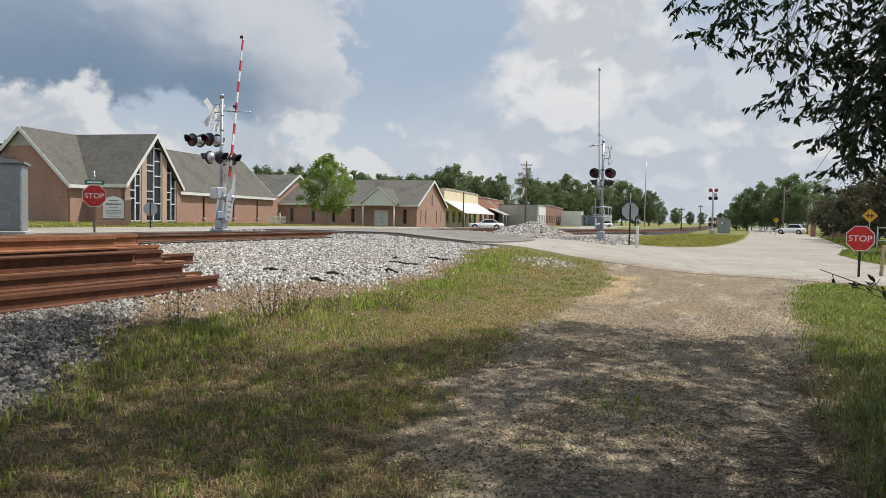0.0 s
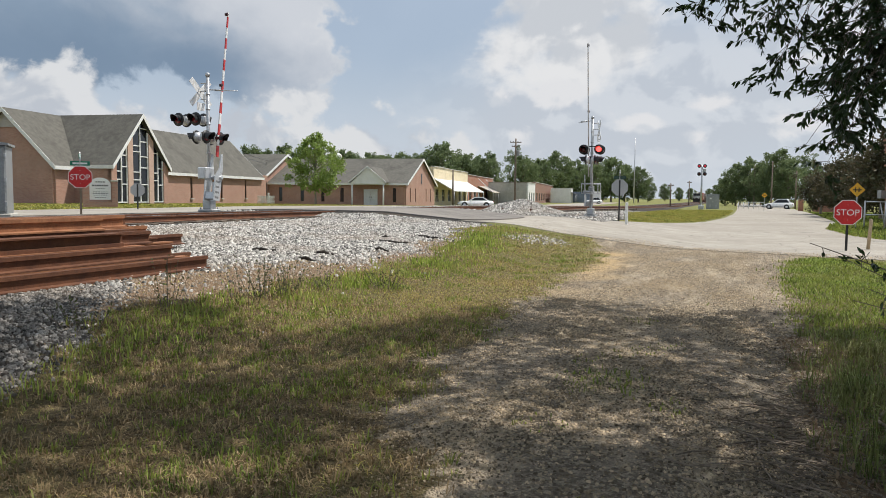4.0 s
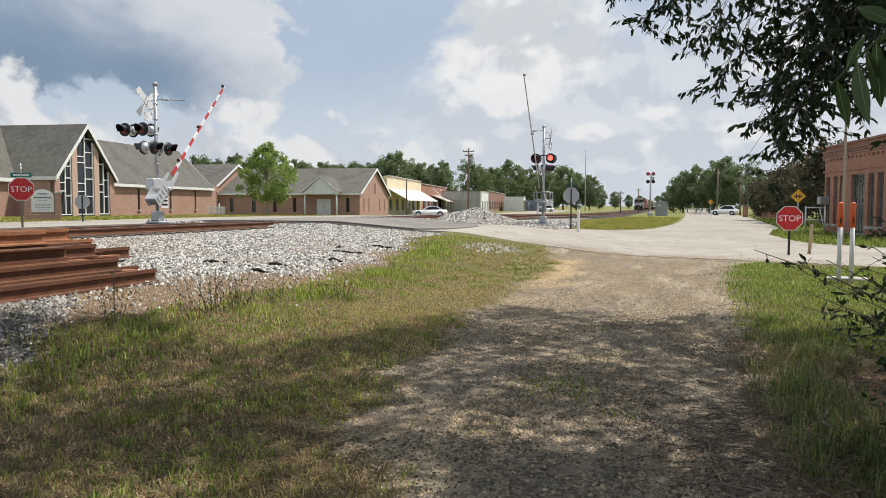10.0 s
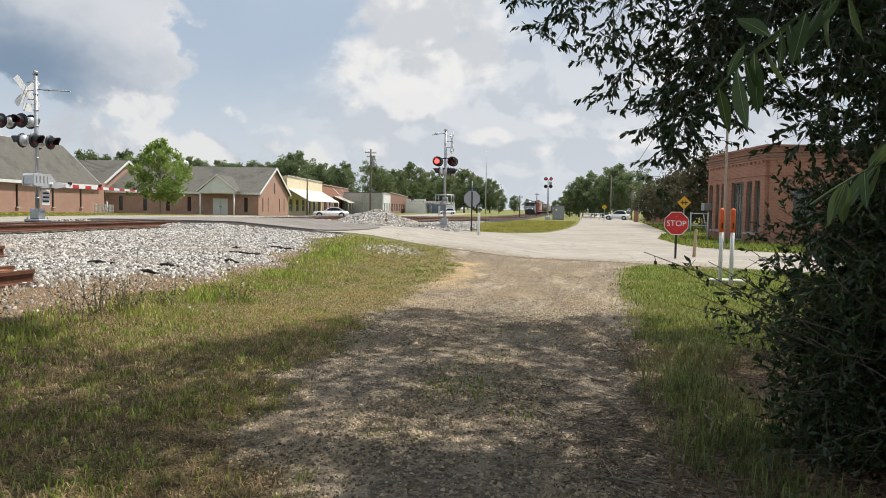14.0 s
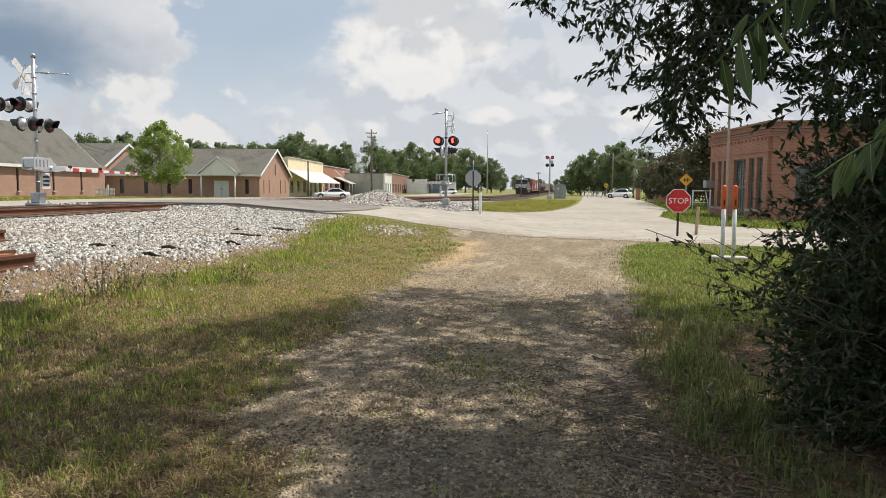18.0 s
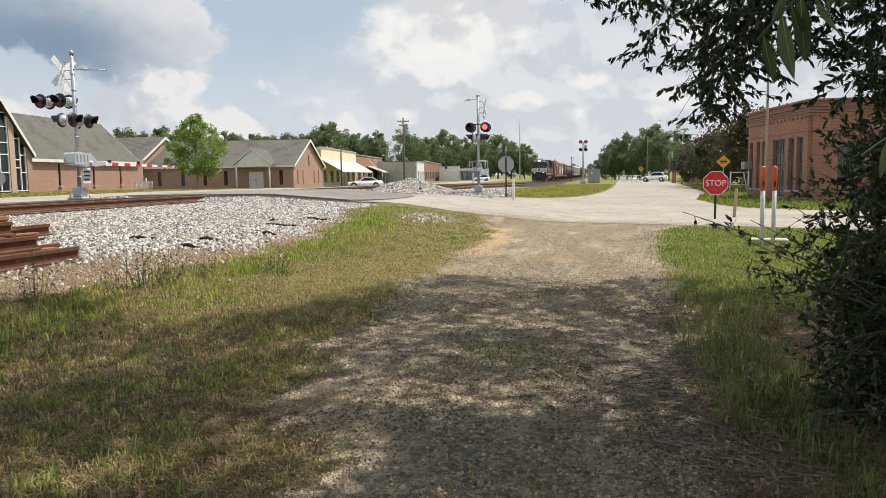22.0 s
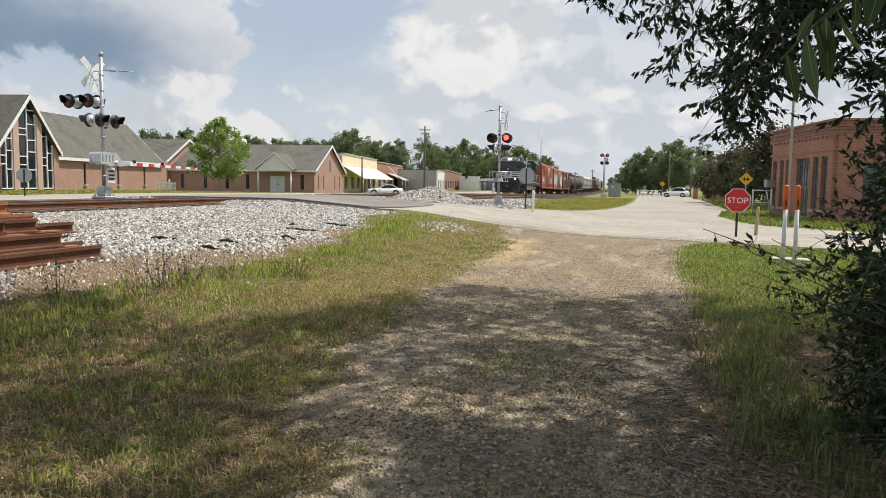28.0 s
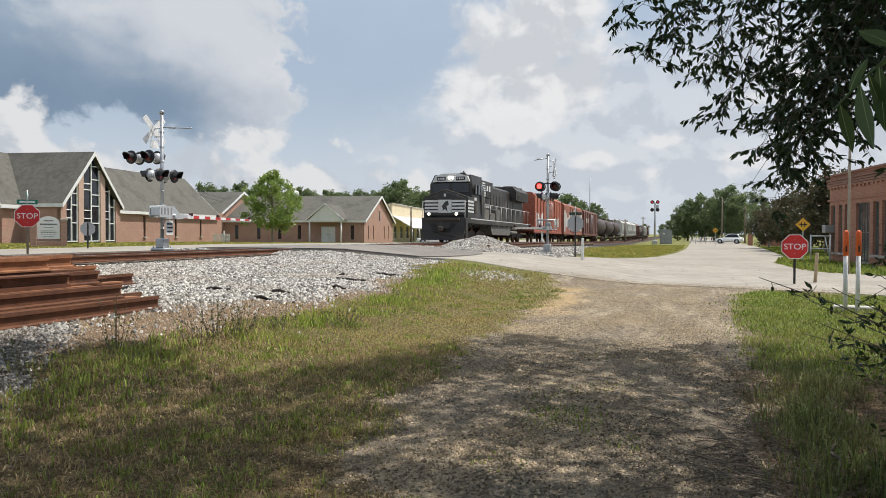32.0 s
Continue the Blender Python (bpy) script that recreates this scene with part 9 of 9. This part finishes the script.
rng = np.random.default_rng(99)
oak = thing("oak_tree", pose(6.6, 6.0, 0), "large oak with drooping dark narrow leaves over the drive", "tree")
to_oak = Vector((-6.6, -6.0, 0))
bm = bmesh.new()
fork = Vector((0.3, 0.2, 4.2))
tube(bm, (0, 0, -0.3), (0.1, 0.1, 1.2), 0.46, 0.36, 14, 0, False)
tube(bm, (0.1, 0.1, 1.2), fork, 0.36, 0.30, 14, 0, False)
part("trunk", bm, M["bark"], oak)
crown_c, limb_n = [], 0
bm = bmesh.new()
for k in range(3600):
    # canopy above the drive: a broad shallow dome of small sprays with a lobed rim
    z = max(7.4, 8.7 + rng.normal(0, 0.7))
    x, y = rng.uniform(-14.0, 8.0), rng.uniform(-8.0, 11.4)
    rim = float(np.interp(x, [-14, -9.5, -8, -6.5, -4.7, -4.0, -3.6, -2.7, -1.6, 0.0, 2.0, 8.0], [-1.0, 3.6, 5.0, 7.0, 7.0, 7.4, 8.4, 10.2, 11.2, 10.9, 10.3, 8.5]))
    rim += 0.5 * wobble(x * 1.0, y * 0.0, 2.6)
    if y > rim + rng.normal(0, 0.2) or math.hypot((x + 3.5) / 12.5, y / 11.5) > 1.0:
        continue
    # thinner sprays over the nearest ground and the verge
    near = math.hypot(x + 0.2, y)
    open_ = 0.25 if y > rim - 1.0 else 0.08 if near > 6.2 and -2.0 < x < 0.6 else 0.10 if near > 6.2 else 0.04 if x > 0.9 else 0.18
    open_ += 0.16 * max(0.0, wobble(x, y, 2.4)) + (0.15 if math.hypot(x + 1.9, y - 3.9) < 1.5 else 0.0)
    if rng.random() < open_:
        continue
    crown_c.append((x + 0.415 * z - 6.6, y + 0.401 * z - 6.0, z))
for c in crown_c[::50]:
    c = Vector(c)
    m1 = fork.lerp(c, 0.45) + Vector((0, 0, 0.8))
    tube(bm, fork, m1, 0.09, 0.05, 6, 0, False)
    tube(bm, m1, c, 0.05, 0.015, 5, 0, False)
part("limbs", bm, M["bark"], oak)["kind"] = "stuff"
v, f = leaf_cloud(np.array(crown_c), rng.uniform(0.4, 0.85, len(crown_c)), 46, 0.19, rng, 0.7, 0.45)
ob = new("crown", raw_mesh("crown", v, f, M["leaf_dark"]))
ob.parent = oak

rng = np.random.default_rng(141)
TIPS = [(16.6, 15.2, 6.0), (18.4, 10.9, 5.6), (20.5, 12.4, 5.5), (22.4, 9.4, 5.2), (24.3, 7.4, 5.0), (25.9, 5.0, 4.8), (26.4, 3.3, 4.7), (27.8, 6.4, 4.8), (29.6, 9.5, 5.0), (28.4, 4.2, 4.6), (32.0, 12.0, 5.0),
        (24.8, 14.0, 5.4), (37.5, 10.0, 4.5), (28.0, 14.5, 5.4), (33.5, 8.2, 4.4), (39.5, 7.0, 4.2), (21.5, 16.5, 5.6), (34.5, 14.5, 4.9), (39.0, 14.0, 4.6), (30.5, 16.5, 5.2), (25.5, 10.8, 5.1), (23.0, 12.8, 5.8),
        (40.5, 4.0, 4.3), (41.5, 10.5, 4.4), (27.0, 9.0, 5.6), (31.0, 6.8, 5.4), (19.3, 14.0, 5.9), (29.0, 12.2, 5.8), (36.0, 6.6, 4.9), (43.0, 1.0, 4.4), (44.0, 7.0, 4.4), (35.5, 11.5, 5.2), (37.0, 13.0, 5.0), (41.0, 13.0, 4.8), (43.0, 11.5, 4.8), (33.0, 13.5, 5.3), (42.0, 8.5, 4.9), (38.5, 9.0, 5.2), (40.0, 11.5, 5.1), (45.0, 13.0, 4.7), (46.0, 9.0, 4.8)]
TOP = [(16.6, 14.8, 5.8), (18.2, 13.4, 5.7), (19.8, 12.6, 5.6), (21.6, 11.6, 5.4), (23.4, 10.4, 5.2), (25.0, 8.6, 5.0), (26.6, 6.6, 4.9),
       (27.4, 3.8, 4.8), (28.6, 6.2, 5.0), (28.4, 4.6, 4.7), (30.4, 8.0, 4.9), (32.2, 9.4, 4.8), (34.2, 9.6, 4.6), (37.2, 6.2, 4.4), (39.0, 4.5, 4.4)]
bm = bmesh.new()
leaf_p, leaf_d = [], []
for az, el, r, k_ in [(a + abs(rng.normal(0, 1.2)) * k, e + rng.normal(0, 1.2) * k, d + rng.uniform(-0.2, 0.9) * k, k) for k in range(2) for a, e, d in [(a + 0.5, e + (2.0 if a < 25.0 else 0.8), d) if a < 29.0 else (a, e, d) for a, e, d in TIPS] + TOP]:
    tip = polar(az, r * math.cos(radians(el)), 1.55 + r * math.sin(radians(el))) + to_oak
    if k_ and el > 11.0 and az < 31.0:
        continue
    src = polar(44.0 + rng.uniform(-5, 6), 6.4 + rng.uniform(-0.6, 0.8), 5.4 + rng.uniform(-0.5, 0.9)) + to_oak
    path = [q + Vector(rng.normal(0, 0.03, 3)) for q in droop(src, tip, 0.25)]
    for i, (a, b) in enumerate(zip(path, path[1:])):
        tube(bm, a, b, 0.009 - 0.0013 * i, 0.0077 - 0.0013 * i, 5, 0, False)
    for q in range(30 if az < 31.0 else 36 if az < 35.0 else 46):
        t = rng.uniform(0.28, 1.0) if az > 29.0 else rng.uniform(0.28, 1.0) ** 0.7
        i = min(int(t * 6), 5)
        base = path[i].lerp(path[i + 1], t * 6 - i)
        out = Vector(rng.normal(0, 0.8, 3))
        out.z = out.z * 0.6 - 0.35
        end = base + out.normalized() * rng.uniform(0.12, 0.28 if az < 29.0 else 0.42)
        tube(bm, base, end, 0.0022, 0.0012, 3, 0, False)
        for w in range(18 if az < 31.0 else 20 if az < 35.0 else 23):
            g = base.lerp(end, rng.uniform(0.2, 1.05))
            leaf_p.append(tuple(g))
            leaf_d.append(tuple(out.normalized() * 0.7 + Vector((0, 0, -0.55))))
part("twig_mass", bm, M["bark"], oak)["kind"] = "stuff"
v, f = leaf_blades(np.array(leaf_p), np.array(leaf_d), rng.uniform(0.036, 0.066, len(leaf_p)), rng, 0.33)
ob = new("hanging_leaves", raw_mesh("hanging_leaves", v, f, M["leaf_dark"]))
ob.parent = oak

# the spray of large leaves close to the lens
rng = np.random.default_rng(143)
M["leaf_near"] = leaf_mat("near_green_leaf", (0.035, 0.07, 0.022), (0.10, 0.15, 0.05), 0.42, 0.35)
M["midrib"] = plain("leaf_midrib", (0.20, 0.27, 0.10), (0.26, 0.33, 0.13), 20.0, 0.5, 0, 0.0)
sp = []
bm = bmesh.new()
stem = droop(polar(40.5, 1.75, 2.02) + to_oak, polar(31.6, 1.62, 1.80) + to_oak, 0.03)
for a, b in zip(stem, stem[1:]):
    tube(bm, a, b, 0.0028, 0.0024, 6, 0, False)
tube(bm, polar(44.0, 2.4, 2.9) + to_oak, stem[0], 0.006, 0.003, 6, 0, False)
part("near_stem", bm, M["leaf_near"], oak)
ld = []
for k in range(17):
    t = 0.06 * k
    i = min(int(t * 6), 5)
    g = stem[i].lerp(stem[i + 1], t * 6 - i)
    sp.append(tuple(g))
    ld.append((rng.normal(0, 0.35), rng.normal(0, 0.35), -1.0 if k % 5 else 0.6))


def broad_leaves(p, d, s, rng, width):
    """Long leaves with a folded blade and a bent tip: blades and raised midribs."""
    v, f, rv, rf = [], [], [], []
    for q, e, ln in zip(p, d, s):
        q, e = Vector(q), Vector(e).normalized()
        b = e.cross(Vector(rng.normal(size=3))).normalized()
        c = e.cross(b)
        bend = rng.uniform(-0.25, 0.45)
        n0, r0 = len(v), len(rv)
        ts = (0.0, 0.12, 0.28, 0.45, 0.62, 0.8, 0.92, 1.0)
        ws = (0.05, 0.45, 0.85, 1.0, 0.92, 0.6, 0.28, 0.0)
        for t, w in zip(ts, ws):
            m_ = q + e * ln * t + c * ln * bend * t * t
            wave = 0.05 * width * ln * math.sin(9 * t + n0)
            v += [tuple(m_ + b * w * width * ln / 2 + c * (w * width * ln * 0.16 + wave)), tuple(m_), tuple(m_ - b * w * width * ln / 2 + c * (w * width * ln * 0.16 - wave))]
            rv += [tuple(m_ + b * 0.0008 * (1.3 - t) - c * 0.0006), tuple(m_ - b * 0.0008 * (1.3 - t) - c * 0.0006), tuple(m_ + c * 0.0006 + b * 0.0008 * (1.3 - t)), tuple(m_ + c * 0.0006 - b * 0.0008 * (1.3 - t))]
        for k in range(len(ts) - 1):
            o = n0 + 3 * k
            f += [(o, o + 1, o + 4, o + 3), (o + 1, o + 2, o + 5, o + 4)]
            o = r0 + 4 * k
            rf += [(o, o + 1, o + 5, o + 4), (o + 2, o + 6, o + 7, o + 3)]
    return (np.array(v), np.array(f)), (np.array(rv), np.array(rf))


lv, rb = broad_leaves(sp, ld, rng.uniform(0.085, 0.145, len(sp)), rng, 0.25)
ob = new("near_leaves", raw_mesh("near_leaves", *lv, M["leaf_near"], True))
ob.parent = oak
ob = new("midrib_mass", raw_mesh("midrib_mass", *rb, M["midrib"]))
ob.parent, ob["kind"] = oak, "stuff"

# a second spray, lower, of dull drooping leaves
sp, ld = [], []
bm = bmesh.new()
stem = droop(polar(45.5, 2.05, 1.72) + to_oak, polar(38.2, 1.8, 1.575) + to_oak, 0.02)
for a, b in zip(stem, stem[1:]):
    tube(bm, a, b, 0.0026, 0.0022, 6, 0, False)
part("near_stem", bm, M["leaf_near"], oak)
for k in range(15):
    t = rng.uniform(0.05, 1.0)
    i = min(int(t * 6), 5)
    sp.append(tuple(stem[i].lerp(stem[i + 1], t * 6 - i)))
    ld.append((rng.normal(0, 0.45), rng.normal(0, 0.45), -1.0 if k % 4 else 0.5))
lv, rb = broad_leaves(sp, ld, rng.uniform(0.07, 0.14, len(sp)), rng, 0.27)
ob = new("near_leaves", raw_mesh("near_leaves", *lv, M["leaf_near"], True))
ob.parent = oak
ob = new("midrib_mass", raw_mesh("midrib_mass", *rb, M["midrib"]))
ob.parent, ob["kind"] = oak, "stuff"

# ---- the shrub at the drive's edge ----
rng = np.random.default_rng(142)
shrub = thing("shrub", pose(2.05, 5.0, 0), "dense dark evergreen shrub beside the drive", "shrub")
to_sh = Vector((-2.05, -5.0, 0))
bm = bmesh.new()
sp, ld = [], []
ends = []
for k in range(440):
    az, el, r = rng.uniform(33.5, 50.0), rng.uniform(-14.0, 13.0), rng.uniform(4.2, 6.4)
    if az < np.interp(el, [-14, -7, -2, 1.5, 5, 9], [36.0, 33.0, 34.2, 36.2, 37.6, 39.0]):
        continue
    if el < -10.5 and az < 37.5:
        continue
    ends.append(polar(az, r, 1.55 + r * math.tan(radians(el))))
for k in range(210):
    az, el, r = rng.uniform(34.8, 50.0), rng.uniform(-17.0, -7.0), rng.uniform(4.4, 6.0)
    ends.append(polar(az, r, max(0.08, 1.55 + r * math.tan(radians(el)))))
for az, el, r in ((27.3, -2.8, 4.4), (29.4, -4.9, 4.4), (30.6, -5.9, 4.4), (30.2, -7.2, 4.5), (31.5, -3.6, 4.5), (32.0, -6.5, 4.5), (31.8, -8.6, 4.5), (33.2, -9.4, 4.5), (33.0, -5.0, 4.4)):
    ends.append(polar(az, r, 1.55 + r * math.tan(radians(el))))
for e in ends:
    e = e + to_sh
    root = Vector((0.9 + rng.normal(0, 0.35), -0.2 + rng.normal(0, 0.4), 0.0))
    path = [q + Vector(rng.normal(0, 0.025, 3)) for q in droop(root, e, 0.12)]
    thin = e.x + 2.05 < 1.15
    for i, (a, b) in enumerate(zip(path, path[1:])):
        tube(bm, a, b, 0.011 - 0.0015 * i, 0.0095 - 0.0015 * i, 5, 0, False)
    for q in range(8 if thin else 30):
        t = rng.uniform(0.75 if thin else 0.35, 1.0)
        i = min(int(t * 6), 5)
        base = path[i].lerp(path[i + 1], t * 6 - i)
        out = Vector(rng.normal(0, 1, 3)).normalized()
        end = base + out * rng.uniform(0.03, 0.07 if thin else 0.26)
        tube(bm, base, end, 0.003, 0.0015, 3, 0, False)
        for w in range(4 if thin else 12):
            sp.append(tuple(base.lerp(end, rng.uniform(0.2, 1.05))))
            ld.append(tuple(out * 0.8 + Vector((0, 0, -0.15))))
part("stem_mass", bm, M["bark"], shrub)["kind"] = "stuff"
v, f = leaf_blades(np.array(sp), np.array(ld), rng.uniform(0.028, 0.06, len(sp)), rng, 0.34)
ob = new("leaves", raw_mesh("leaves", v, f, M["leaf_dark"]))
ob.parent = shrub


# ---- what moves ----
GATE_ROWS = ((0, 81), (7.6, 81), (8.0, 79), (8.5, 75), (9.0, 67), (9.3, 60), (9.6, 52), (10.0, 44), (10.3, 38), (10.6, 31), (11.0, 25), (11.3, 20), (11.6, 16), (12.0, 10.5), (12.3, 7), (12.6, 4), (13.0, 2), (14.0, -0.5), (32.0, -0.5))


def motions():
    for gate, side in GATES:
        base = gate.location.copy()
        turn = 0 if side > 0 else 180
        rows = []
        for t, a in GATE_ROWS:
            tt = t if side > 0 or t in (0, 32.0) else t + 0.35
            rows.append((tt, pose(base.x, base.y, base.z, a, 0, 5.5) if side > 0 else pose(base.x, base.y, base.z, 0, 0, 180) @ pose(0, 0, 0, a, 0, 0)))
        walk(gate, rows)
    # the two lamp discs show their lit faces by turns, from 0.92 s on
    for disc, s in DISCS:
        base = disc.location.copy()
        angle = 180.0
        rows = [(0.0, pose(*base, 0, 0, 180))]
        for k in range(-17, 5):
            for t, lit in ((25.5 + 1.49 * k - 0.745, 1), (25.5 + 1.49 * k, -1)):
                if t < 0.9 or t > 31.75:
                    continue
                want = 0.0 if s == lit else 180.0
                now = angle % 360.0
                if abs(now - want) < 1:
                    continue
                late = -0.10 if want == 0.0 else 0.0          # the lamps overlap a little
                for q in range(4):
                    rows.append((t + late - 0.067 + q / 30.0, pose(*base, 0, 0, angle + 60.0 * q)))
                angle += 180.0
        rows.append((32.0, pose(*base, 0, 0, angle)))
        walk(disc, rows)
    for vehicle, offset, length in TRAIN:
        walk(vehicle, train_rows(offset, length))


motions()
